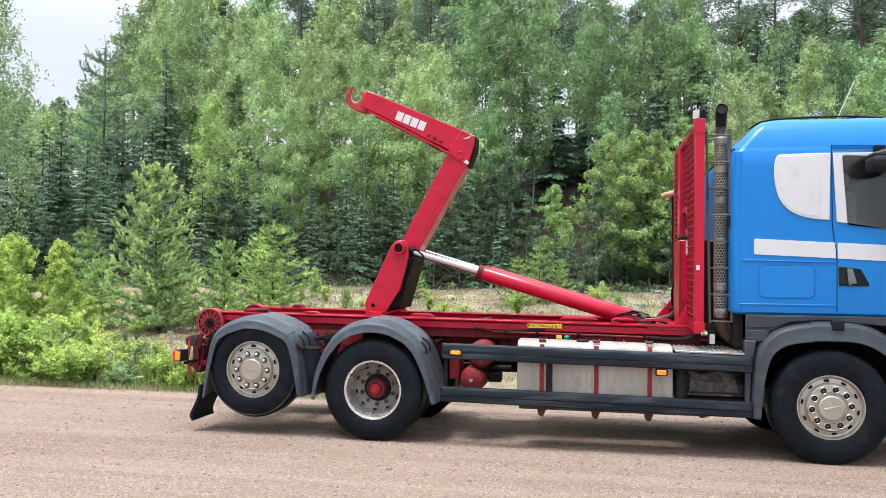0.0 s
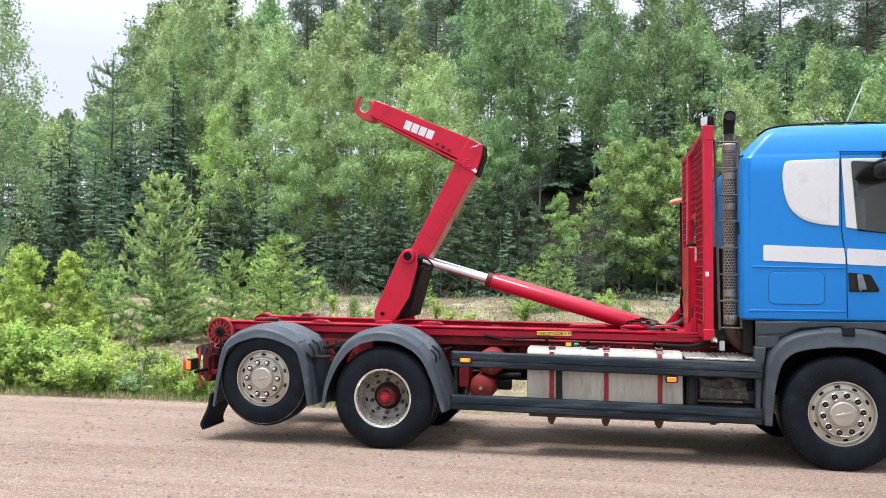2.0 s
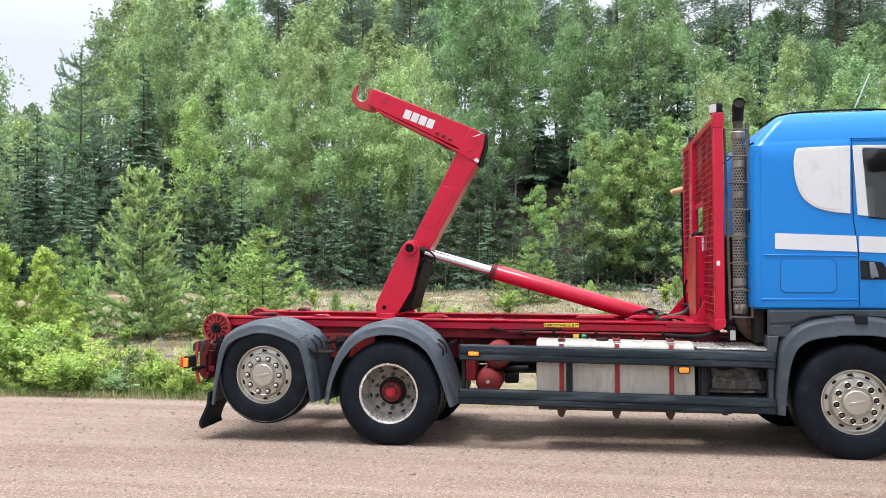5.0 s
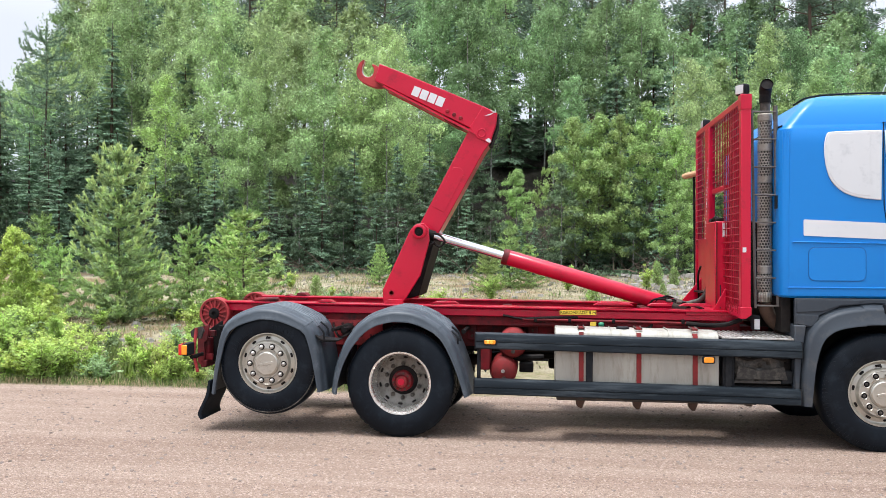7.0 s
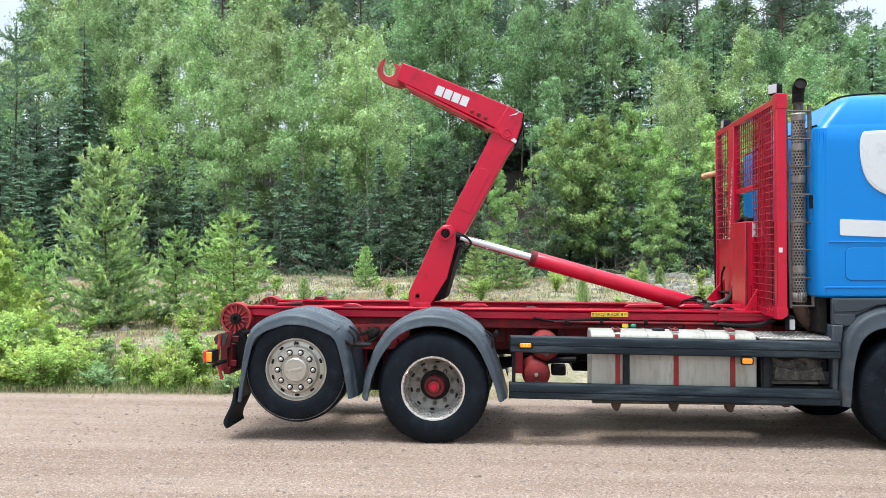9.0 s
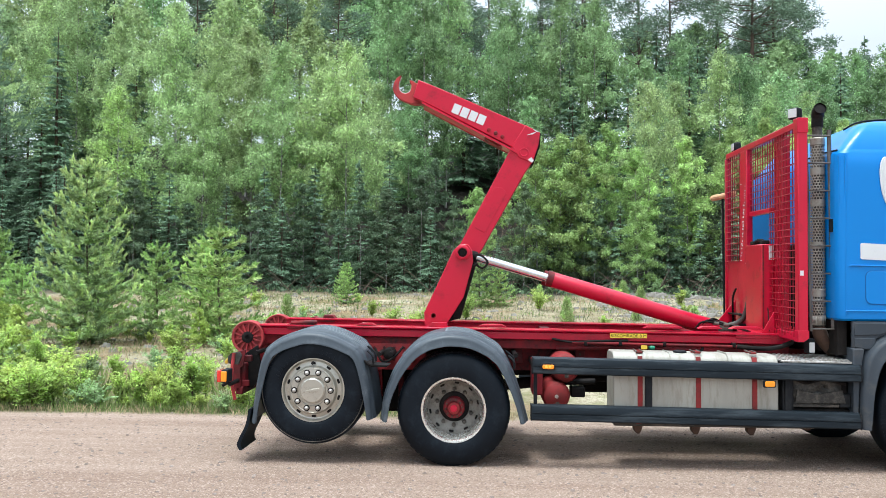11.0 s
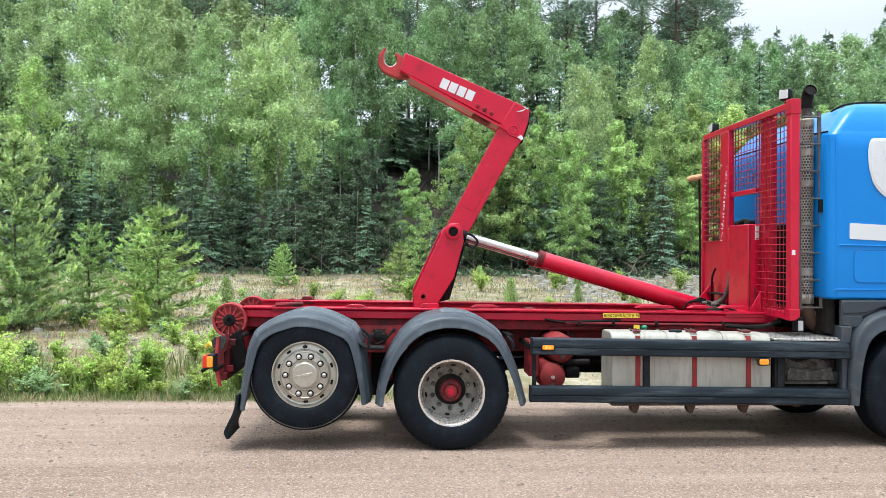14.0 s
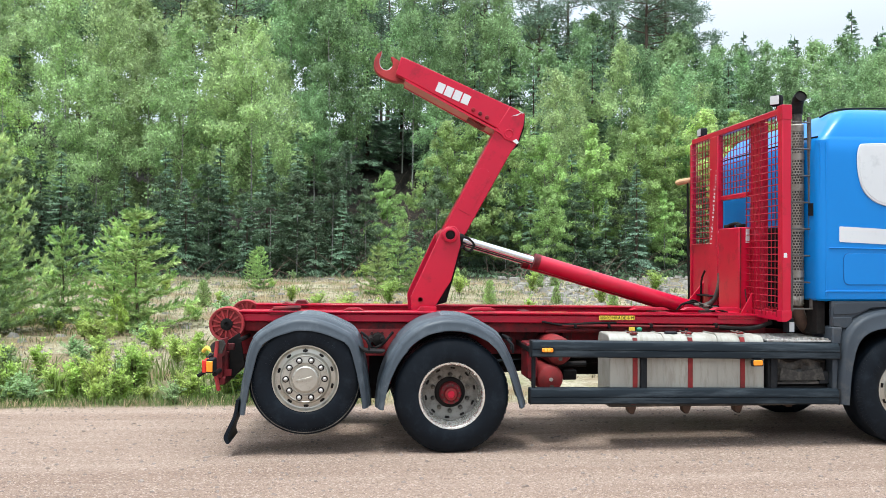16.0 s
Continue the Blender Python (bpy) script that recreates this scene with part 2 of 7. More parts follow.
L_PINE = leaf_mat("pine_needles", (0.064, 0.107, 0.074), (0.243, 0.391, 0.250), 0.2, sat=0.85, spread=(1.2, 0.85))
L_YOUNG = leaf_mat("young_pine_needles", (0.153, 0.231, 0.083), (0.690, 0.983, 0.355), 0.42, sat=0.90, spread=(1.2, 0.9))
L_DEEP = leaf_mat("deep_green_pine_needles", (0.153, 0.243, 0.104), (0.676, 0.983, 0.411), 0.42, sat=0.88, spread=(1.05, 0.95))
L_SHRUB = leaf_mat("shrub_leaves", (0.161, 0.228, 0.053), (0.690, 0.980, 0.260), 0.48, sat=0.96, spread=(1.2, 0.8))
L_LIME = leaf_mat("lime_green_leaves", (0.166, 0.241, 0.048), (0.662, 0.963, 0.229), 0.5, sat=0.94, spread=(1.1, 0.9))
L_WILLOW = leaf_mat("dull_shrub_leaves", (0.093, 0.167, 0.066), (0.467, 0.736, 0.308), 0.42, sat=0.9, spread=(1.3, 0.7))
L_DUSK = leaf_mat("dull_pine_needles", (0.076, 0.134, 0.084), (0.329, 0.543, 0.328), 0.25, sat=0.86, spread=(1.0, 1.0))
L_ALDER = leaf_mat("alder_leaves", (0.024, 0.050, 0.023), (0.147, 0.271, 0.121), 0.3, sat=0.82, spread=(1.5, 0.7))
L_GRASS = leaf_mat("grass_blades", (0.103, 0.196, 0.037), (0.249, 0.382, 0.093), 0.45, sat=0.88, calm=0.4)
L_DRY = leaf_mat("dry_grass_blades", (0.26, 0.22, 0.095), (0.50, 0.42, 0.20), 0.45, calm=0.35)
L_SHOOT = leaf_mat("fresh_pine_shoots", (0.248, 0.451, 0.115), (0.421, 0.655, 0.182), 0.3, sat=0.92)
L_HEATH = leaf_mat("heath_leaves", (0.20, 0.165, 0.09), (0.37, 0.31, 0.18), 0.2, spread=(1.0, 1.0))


def ground_mat():
    """Reddish gravel on the road, pale lichen, stones and dry grass in the clearing, shade-darkened needle litter under
    the trees.
    """
    m, n, l, p = base_mat("ground")
    co = n.new("ShaderNodeTexCoord").outputs["Object"]
    sep = n.new("ShaderNodeSeparateXYZ")
    l.new(co, sep.inputs[0])
    yy = sep.outputs["Y"]
    edge = noise_node(n, l, co, 0.8, 5, 0.6)
    wob = n.new("ShaderNodeMath")
    wob.operation = "MULTIPLY_ADD"
    l.new(edge, wob.inputs[0])
    wob.inputs[1].default_value = 1.1
    l.new(yy, wob.inputs[2])
    # the road
    streak = noise_node(n, l, co, 1.0, 5, 0.65, (0.10, 2.2, 1))
    patch = noise_node(n, l, co, 0.45, 5, 0.6)
    grit = noise_node(n, l, co, 55, 6, 0.75)
    stones = n.new("ShaderNodeTexVoronoi")
    stones.inputs["Scale"].default_value = 78
    l.new(co, stones.inputs["Vector"])
    road = mixed(n, l, ramp(n, l, streak, 0.36, 0.64), (0.355, 0.243, 0.184), (0.535, 0.402, 0.318))
    road = mixed(n, l, ramp(n, l, patch, 0.35, 0.75, 0.0, 0.45), road, (0.585, 0.440, 0.350))
    fine = noise_node(n, l, co, 130, 4, 0.7)
    road = mixed(n, l, ramp(n, l, fine, 0.45, 0.62, 0.0, 0.55), road, (0.187, 0.129, 0.102))
    road = mixed(n, l, ramp(n, l, grit, 0.45, 0.62, 0.0, 0.5), road, (0.174, 0.119, 0.092))
    chip = n.new("ShaderNodeSeparateColor")
    l.new(stones.outputs["Color"], chip.inputs[0])
    road = mixed(n, l, ramp(n, l, chip.outputs[0], 0.80, 0.9, 0.0, 0.55), road, (0.694, 0.551, 0.465))
    road = mixed(n, l, ramp(n, l, chip.outputs[1], 0.84, 0.92, 0.0, 0.5), road, (0.146, 0.102, 0.082))
    # the clearing
    a = noise_node(n, l, co, 0.55, 6, 0.65)
    b = noise_node(n, l, co, 2.6, 7, 0.7)
    c = noise_node(n, l, co, 14, 5, 0.7)
    rusty = noise_node(n, l, co, 0.33, 5, 0.6, (1, 1.7, 1))
    field = mixed(n, l, ramp(n, l, a, 0.38, 0.62), (0.30, 0.255, 0.16), (0.53, 0.475, 0.34))
    field = mixed(n, l, ramp(n, l, rusty, 0.46, 0.58, 0.0, 0.85), field, (0.27, 0.175, 0.095))
    field = mixed(n, l, ramp(n, l, b, 0.48, 0.64, 0.0, 0.65), field, (0.20, 0.21, 0.075))
    field = mixed(n, l, ramp(n, l, c, 0.48, 0.62, 0.0, 0.5), field, (0.16, 0.13, 0.07))
    # the forest floor, near-black: the shade under the trees is in its colour
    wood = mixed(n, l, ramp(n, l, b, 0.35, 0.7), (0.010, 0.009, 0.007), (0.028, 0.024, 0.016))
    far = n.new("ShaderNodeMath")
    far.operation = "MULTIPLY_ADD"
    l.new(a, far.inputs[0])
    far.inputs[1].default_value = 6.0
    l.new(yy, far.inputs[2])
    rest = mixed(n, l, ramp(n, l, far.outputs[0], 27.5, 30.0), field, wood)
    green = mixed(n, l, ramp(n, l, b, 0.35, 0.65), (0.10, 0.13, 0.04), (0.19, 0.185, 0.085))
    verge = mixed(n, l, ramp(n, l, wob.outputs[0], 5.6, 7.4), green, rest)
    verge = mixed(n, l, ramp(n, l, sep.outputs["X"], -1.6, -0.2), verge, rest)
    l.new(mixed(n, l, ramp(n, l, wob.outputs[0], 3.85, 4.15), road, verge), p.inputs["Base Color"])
    p.inputs["Roughness"].default_value = 0.92
    p.inputs["Specular IOR Level"].default_value = 0.25
    add = n.new("ShaderNodeMath")
    l.new(grit, add.inputs[0])
    l.new(stones.outputs["Distance"], add.inputs[1])
    bumped(n, l, p, add.outputs[0], 1.0, 0.025)
    return m


GROUND = ground_mat()
MESH_RED = surface("dark_red_wire", (0.26, 0.005, 0.018), (0.34, 0.008, 0.022), 0.5, dirt=(0.12, 0.01, 0.014), dirt_amount=0.3, relief=0, spec=0.25)
STONE = surface("gravel_stone", (0.20, 0.155, 0.13), (0.31, 0.262, 0.235), 0.9, dirt=(0.16, 0.11, 0.085), dirt_amount=0.4, relief=0.4, big=9)
ROCK = surface("grey_stone", (0.17, 0.155, 0.135), (0.30, 0.28, 0.25), 0.9, dirt=(0.15, 0.14, 0.12), dirt_amount=0.4, relief=0.6, fine=25, depth=0.02)


# ---------------------------------------------------------------- mesh tools
class Shape:
    """Collects vertices and faces of one part."""

    def __init__(self):
        self.v, self.f = [], []

    def add(self, verts, faces):
        k = len(self.v)
        self.v += [tuple(p) for p in verts]
        self.f += [tuple(i + k for i in q) for q in faces]
        return self

    def hexa(self, p):
        return self.add(p, [(0, 1, 2, 3), (7, 6, 5, 4), (0, 4, 5, 1), (1, 5, 6, 2), (2, 6, 7, 3), (3, 7, 4, 0)])

    def box(self, x0, x1, y0, y1, z0, z1, dz=0.0):
        """dz: how much higher the x1 end stands."""
        return self.hexa([(x0, y0, z0), (x1, y0, z0 + dz), (x1, y1, z0 + dz), (x0, y1, z0),
                          (x0, y0, z1), (x1, y0, z1 + dz), (x1, y1, z1 + dz), (x0, y1, z1)])

    def prism(self, pts, y0, y1):
        """A plate: an outline of (x, z) between two depths."""
        n = len(pts)
        vs = [(x, y0, z) for x, z in pts] + [(x, y1, z) for x, z in pts]
        fs = [tuple(range(n)), tuple(range(2 * n - 1, n - 1, -1))]
        fs += [(i, i + n, (i + 1) % n + n, (i + 1) % n) for i in range(n)]
        return self.add(vs, fs)

    def bar(self, pts, x0, x1, dz=0.0):
        """A rail: a section of (y, z) drawn from x0 to x1."""
        n = len(pts)
        vs = [(x0, y, z) for y, z in pts] + [(x1, y, z + dz) for y, z in pts]
        fs = [tuple(range(n)), tuple(range(2 * n - 1, n - 1, -1))]
        fs += [(i, i + n, (i + 1) % n + n, (i + 1) % n) for i in range(n)]
        return self.add(vs, fs)

    def lathe(self, prof, c, seg=48, side=1, closed=False):
        """prof: (radius, depth) turned about an axis along y through c."""
        vs, fs, n = [], [], len(prof)
        for i in range(seg):
            a = 2 * math.pi * i / seg
            for r, d in prof:
                vs.append((c[0] + r * math.cos(a), c[1] + side * d, c[2] + r * math.sin(a)))
        for i in range(seg):
            j = (i + 1) % seg
            for k in range(n if closed else n - 1):
                q = (k + 1) % n
                fs.append((i * n + k, i * n + q, j * n + q, j * n + k))
        return self.add(vs, fs)

    def tube(self, pts, r, seg=8, caps=True):
        pts = [Vector(p) for p in pts]
        rs = r if isinstance(r, (list, tuple)) else [r] * len(pts)
        vs, fs = [], []
        up = None
        for i, p in enumerate(pts):
            d = (pts[min(i + 1, len(pts) - 1)] - pts[max(i - 1, 0)]).normalized()
            if up is None:
                up = d.orthogonal().normalized()
            u = (up - d * up.dot(d))
            u = u.normalized() if u.length > 1e-6 else d.orthogonal().normalized()
            up = u
            w = d.cross(u)
            for k in range(seg):
                a = 2 * math.pi * k / seg
                vs.append(p + (u * math.cos(a) + w * math.sin(a)) * rs[i])
        for i in range(len(pts) - 1):
            for k in range(seg):
                q = (k + 1) % seg
                fs.append((i * seg + k, i * seg + q, (i + 1) * seg + q, (i + 1) * seg + k))
        if caps:
            fs.append(tuple(range(seg - 1, -1, -1)))
            fs.append(tuple(range((len(pts) - 1) * seg, len(pts) * seg)))
        return self.add(vs, fs)

    def mesh(self, name, mat, smooth=35.0):
        me = bpy.data.meshes.new(name)
        me.from_pydata(self.v, [], self.f)
        bm = bmesh.new()
        bm.from_mesh(me)
        bmesh.ops.recalc_face_normals(bm, faces=bm.faces)
        bm.to_mesh(me)
        bm.free()
        me.materials.append(mat)
        if smooth:
            me.shade_smooth()
            me.set_sharp_from_angle(angle=radians(smooth))
        return me


def thing(name, at, label, category, group="", kind=""):
    e = new(name)
    e.location = at
    e.empty_display_size = 0.2
    return tagged(e, label, category, group, kind)


def part(name, shape, material, parent, label="", bevel=0.0, smooth=35.0):
    """One mesh under a thing or a part. Its vertices are given in the world."""
    me = shape.mesh(name, material, smooth) if isinstance(shape, Shape) else shape
    ob = new(name, me)
    root = parent
    while root.parent:
        root = root.parent
    ob.parent = parent
    if parent is root and root.data is None:
        ob.matrix_parent_inverse = Matrix.Translation(-Vector(root.location))
    if label:
        ob["label"] = label
    if bevel:
        b = ob.modifiers.new("edges", "BEVEL")
        b.width, b.segments, b.limit_method, b.angle_limit = bevel, 2, "ANGLE", radians(40)
    return ob


def curve_through(pts, steps=6):
    """A smooth line through points of any dimension."""
    P = [np.array(p, float) for p in pts]
    P = [2 * P[0] - P[1]] + P + [2 * P[-1] - P[-2]]
    out = []
    for i in range(1, len(P) - 2):
        for s in range(steps):
            t = s / steps
            a, b, c, d = P[i - 1], P[i], P[i + 1], P[i + 2]
            out.append(0.5 * (2 * b + (c - a) * t + (2 * a - 5 * b + 4 * c - d) * t * t + (3 * b - a - 3 * c + d) * t ** 3))
    out.append(P[-2])
    return [tuple(float(v) for v in p) for p in out]


def rounded(x0, x1, z0, z1, r, n=5):
    out = []
    for cx, cz, a0 in ((x1 - r, z1 - r, 0), (x0 + r, z1 - r, 90), (x0 + r, z0 + r, 180), (x1 - r, z0 + r, 270)):
        for i in range(n + 1):
            a = radians(a0 + 90 * i / n)
            out.append((cx + r * math.cos(a), cz + r * math.sin(a)))
    return out


# ---------------------------------------------------------------- ground
SLOPE_Y = [-4000, 0.3, 3.5, 5, 8, 10, 16, 25, 29, 36, 45, 60, 100, 200, 4000]
SLOPE_Z = [0, 0, -0.19, -0.3, -0.2, -0.08, 0.25, 0.75, 1.0, 2.0, 5.0, 11.0, 19.0, 24.0, 26.0]


def ground_z(x, y):
    b = np.interp(y, SLOPE_Y, SLOPE_Z)
    if y > 25:
        b = 0.75 + (b - 0.75) * (1 - 0.5 * min(1, max(0, (-x - 0.56 * (y + 7.5)) / 10)))
    if y > 4.2:
        k = min(1.0, (y - 4.2) / 3)
        b += k * 0.10 * noise.noise((x * 0.35, y * 0.35, 3.1)) + k * 0.04 * noise.noise((x * 1.3, y * 1.3, 7.7))
    else:
        b += 0.012 * noise.noise((x * 0.25, y * 0.9, 1.7))
    return float(b)


def spread_line(a, b, step, far):
    inner = list(np.arange(a, b + 1e-6, step))
    outer, d = [], step
    while d < far:
        outer.append(d)
        d *= 1.45
    return [a - o for o in reversed(outer)] + inner + [b + o for o in outer]


gx, gy = spread_line(-24, 24, 0.4, 3000), spread_line(-8, 60, 0.4, 3000)
gv = [(x, y, ground_z(x, y)) for y in gy for x in gx]
nx = len(gx)
gf = [(j * nx + i, j * nx + i + 1, (j + 1) * nx + i + 1, (j + 1) * nx + i) for j in range(len(gy) - 1) for i in range(nx - 1)]
gm = bpy.data.meshes.new("ground")
gm.from_pydata(gv, [], gf)
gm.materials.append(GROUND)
gm.shade_smooth()
tagged(new("ground", gm), "reddish gravel road beside a pale lichen clearing and forest floor", "ground", kind="structure")


# ---------------------------------------------------------------- the truck
truck = thing("hooklift_truck", (1.0, 1.25, 0.0),
              "blue hooklift truck with red loading arm and lifted rear axle", "truck")
MID = 1.25


def tyre(parent, c, r, width, side, name="tyre", lugs=True, line=False):
    w = width
    prof = [(0.288, 0.035), (0.296, 0.008), (0.320, -0.002), (r - 0.14, -0.008), (r - 0.07, -0.004), (r - 0.035, 0.010), (r - 0.012, 0.024),
            (r, 0.045), (r, w - 0.045), (r - 0.02, w - 0.02), (r - 0.1, w), (0.30, w), (0.288, w - 0.03)]
    t = part(name, Shape().lathe(prof, c, 72, side), RUBBER, parent, smooth=55)
    if not lugs:
        for i in range(15):                # raised lettering on the sidewall, as plain blocks
            a0 = 2.75 - 0.105 * i - (0.5 if i > 7 else 0)
            q = []
            for d in (-0.004, -0.0105):
                for rr, a in ((r - 0.165, a0), (r - 0.165, a0 + 0.075), (r - 0.125, a0 + 0.07), (r - 0.125, a0 + 0.005)):
                    q.append((c[0] + rr * math.cos(a), c[1] + side * d, c[2] + rr * math.sin(a)))
            part("sidewall_block", Shape().hexa(q), RUBBER, t, smooth=0)
        ribs = Shape()
        for i in range(90):                # fine ribs round the shoulder
            a0, a1 = 2 * math.pi * i / 90, 2 * math.pi * (i + 0.5) / 90
            q = []
            for rr, d in ((r - 0.055, 0.004), (r - 0.018, 0.019)):
                for a in (a0, a1):
                    q += [(c[0] + rr * math.cos(a), c[1] + side * (d - 0.005), c[2] + rr * math.sin(a)), (c[0] + rr * math.cos(a), c[1] + side * (d + 0.006), c[2] + rr * math.sin(a))]
            ribs.hexa([q[0], q[2], q[3], q[1], q[4], q[6], q[7], q[5]])
        part("shoulder_ribs", ribs, RUBBER, t, smooth=0)["kind"] = "stuff"
        if line:
            part("sidewall_line", Shape().lathe([(r - 0.030, 0.006), (r - 0.026, 0.004), (r - 0.022, 0.010)], c, 72, side), GRIME, t, smooth=60)
        return t
    # tread lugs round the shoulder
    lug = Shape()
    n = 54
    for i in range(n):
        a0, a1 = 2 * math.pi * i / n, 2 * math.pi * (i + 0.72) / n
        for y0, y1 in ((0.05, 0.12), (w - 0.12, w - 0.05)):
            q = []
            for d in (y0, y1):
                for a, rr in ((a0, r - 0.01), (a1, r - 0.01), (a1, r + 0.006), (a0, r + 0.006)):
                    q.append((c[0] + rr * math.cos(a), c[1] + side * d, c[2] + rr * math.sin(a)))
            lug.hexa(q)
    part("tread", lug, RUBBER, t, smooth=0)["kind"] = "stuff"
    return t


def disc_holes(name, parent, c, r_mid, n, w, h, y, side, turn=0.0, deep=0.012):
    for i in range(n):
        shape = Shape()
        a = 2 * math.pi * i / n + turn
        ca, sa = math.cos(a), math.sin(a)
        pts = rounded(-w / 2, w / 2, -h / 2, h / 2, min(w, h) * 0.45, 3)
        k = len(pts)
        vs = []
        for d in (y, y + deep):
            for u, v in pts:
                vs.append((c[0] + (r_mid + v) * ca - u * sa, c[1] + side * d, c[2] + (r_mid + v) * sa + u * ca))
        shape.add(vs, [tuple(range(k)), tuple(range(2 * k - 1, k - 1, -1))] + [(j, j + k, (j + 1) % k + k, (j + 1) % k) for j in range(k)])
        part(name, shape, DARK, parent, smooth=0)


def flat_wheel(c, r, side, name, turn, detail=True, sunk=False):
    """A wheel whose silver disc bulges out to the rim's edge, with ten nuts, a ring of slots and a centre cap."""
    rim = [(0.286, 0.05), (0.298, 0.012), (0.294, 0.004), (0.286, 0.004), (0.276, 0.020), (0.270, 0.040), (0.260, 0.044), (0.226, 0.036), (0.218, 0.026), (0.214, 0.0), (0.209, -0.012), (0.203, -0.014),
           (0.198, -0.010), (0.145, -0.016), (0.136, -0.004), (0.124, -0.004), (0.118, -0.016), (0.002, -0.022)]
    w = part("wheel", Shape().lathe(rim + [(0.002, 0.2), (0.286, 0.2)], c, 64, side), ALLOY, truck, name)
    tyre(w, c, r, 0.30, side, lugs=False, line=c[0] < 0)
    if detail:
        part("centre_cap", Shape().lathe([(0.112, -0.016), (0.112, -0.028), (0.104, -0.034), (0.0, -0.036)], c, 40, side), ALLOY, w)
        # black slots and discs at the nuts hold the shade of their recesses
        disc_holes("slot", w, c, 0.244, 10, 0.045, 0.021, 0.035, side, turn + 0.335)
        for i in range(10):
            a = 2 * math.pi * i / 10 + turn
            cc = (c[0] + 0.17 * math.cos(a), c[1], c[2] + 0.17 * math.sin(a))
            if sunk:
                part("nut_cup", Shape().lathe([(0.033, -0.012), (0.033, -0.021), (0.029, -0.025), (0.0255, -0.021)], cc, 20, side), ALLOY, w)
                part("cup_floor", Shape().lathe([(0.026, -0.0185), (0.0, -0.0185)], cc, 16, side), DARK, w, smooth=0)
                part("wheel_nut", Shape().lathe([(0.0145, -0.018), (0.0145, -0.021), (0.009, -0.0235), (0.0, -0.024)], cc, 8, side), GRIME, w, smooth=0)
            else:
                part("nut_washer", Shape().lathe([(0.029, -0.0165), (0.029, -0.0185), (0.0, -0.0185)], cc, 16, side), DARK, w, smooth=0)
                part("wheel_nut", Shape().lathe([(0.0185, -0.012), (0.0185, -0.034), (0.013, -0.044), (0.006, -0.048), (0.0, -0.049)], cc, 12, side), STEEL, w, smooth=50)
        lr = Shape()                      # raised maker's plate, drawn as a plain bar
        ca, sa = math.cos(0.22), math.sin(0.22)
        q = []
        for d in (-0.034, -0.0385):
            for u, v in ((-0.068, -0.012), (0.068, -0.012), (0.068, 0.012), (-0.068, 0.012)):
                q.append((c[0] + u * ca - v * sa, c[1] + side * d, c[2] + u * sa + v * ca))
        part("name_bar", lr.hexa(q), ALLOY, w, bevel=0.002)
        vs = (c[0] + 0.262 * math.cos(turn + 1.57), c[1] + side * 0.0, c[2] + 0.262 * math.sin(turn + 1.57))
        part("valve", Shape().tube([vs, (vs[0], vs[1] - side * 0.03, vs[2] - 0.02)], 0.008), DARK, w)
    return w


def deep_wheel(c, r, side, name, detail=True):
    """A dished drive wheel on twin tyres with a red hub."""
    rim = [(0.286, 0.06), (0.305, 0.016), (0.300, 0.000), (0.284, 0.002), (0.276, 0.012), (0.268, 0.05), (0.262, 0.10), (0.252, 0.15), (0.247, 0.172), (0.247, 0.34), (0.286, 0.34)]
    w = part("wheel", Shape().lathe(rim, c, 64, side), RIM, truck, name)
    tyre(w, c, r, 0.30, side)
    part("wheel_disc", Shape().lathe([(0.249, 0.166), (0.236, 0.19), (0.20, 0.215), (0.12, 0.215), (0.002, 0.215), (0.002, 0.25), (0.249, 0.25)], c, 48, side), DISC, w, "dirty wheel disc")
    tyre(w, (c[0], c[1] + side * 0.335, c[2]), r, 0.30, side, "inner_tyre")
    if detail:
        disc_holes("slot", w, c, 0.228, 10, 0.044, 0.018, 0.186, side, 0.2, 0.03)
        hub = part("hub", Shape().lathe([(0.105, 0.205), (0.10, 0.14), (0.092, 0.125), (0.065, 0.115), (0.058, 0.10)], c, 40, side),
                   RED_OLD, w, "grimy red wheel hub with a bright cap")
        part("hub_cap", Shape().lathe([(0.060, 0.112), (0.054, 0.09), (0.045, 0.084), (0.0, 0.082)], c, 32, side), STRAP, hub)
        part("cap_plug", Shape().lathe([(0.034, 0.084), (0.030, 0.076), (0.0, 0.074)], c, 24, side), RED, hub)
        part("hub_flange", Shape().lathe([(0.142, 0.213), (0.138, 0.195), (0.10, 0.185), (0.0, 0.185)], c, 40, side), DARK, w)
        for i in range(10):
            a = 2 * math.pi * i / 10 + 0.1
            cc = (c[0] + 0.078 * math.cos(a), c[1], c[2] + 0.078 * math.sin(a))
            part("hub_bolt", Shape().lathe([(0.009, 0.115), (0.009, 0.098), (0.0, 0.098)], cc, 6, side), RUST, hub, smooth=0)
            cc = (c[0] + 0.167 * math.cos(a + 0.2), c[1], c[2] + 0.167 * math.sin(a + 0.2))
            part("wheel_nut", Shape().lathe([(0.02, 0.205), (0.02, 0.165), (0.013, 0.14), (0.0, 0.14)], cc, 8, side), GRIME, w, smooth=0)
    return w


FAR = 2.5
flat_wheel((-1.304, 0.0, 0.682), 0.502, 1, "lifted rear wheel with silver disc", 0.0)
deep_wheel((0.0, 0.0, 0.517), 0.517, 1, "twin drive wheel with dished steel rim")
flat_wheel((4.345, 0.0, 0.527), 0.529, 1, "front steering wheel with silver disc and dark tyre", 0.12, True, True)
flat_wheel((-1.304, FAR, 0.60), 0.502, -1, "", 0.0, False)
deep_wheel((0.0, FAR, 0.385), 0.517, -1, "", False)
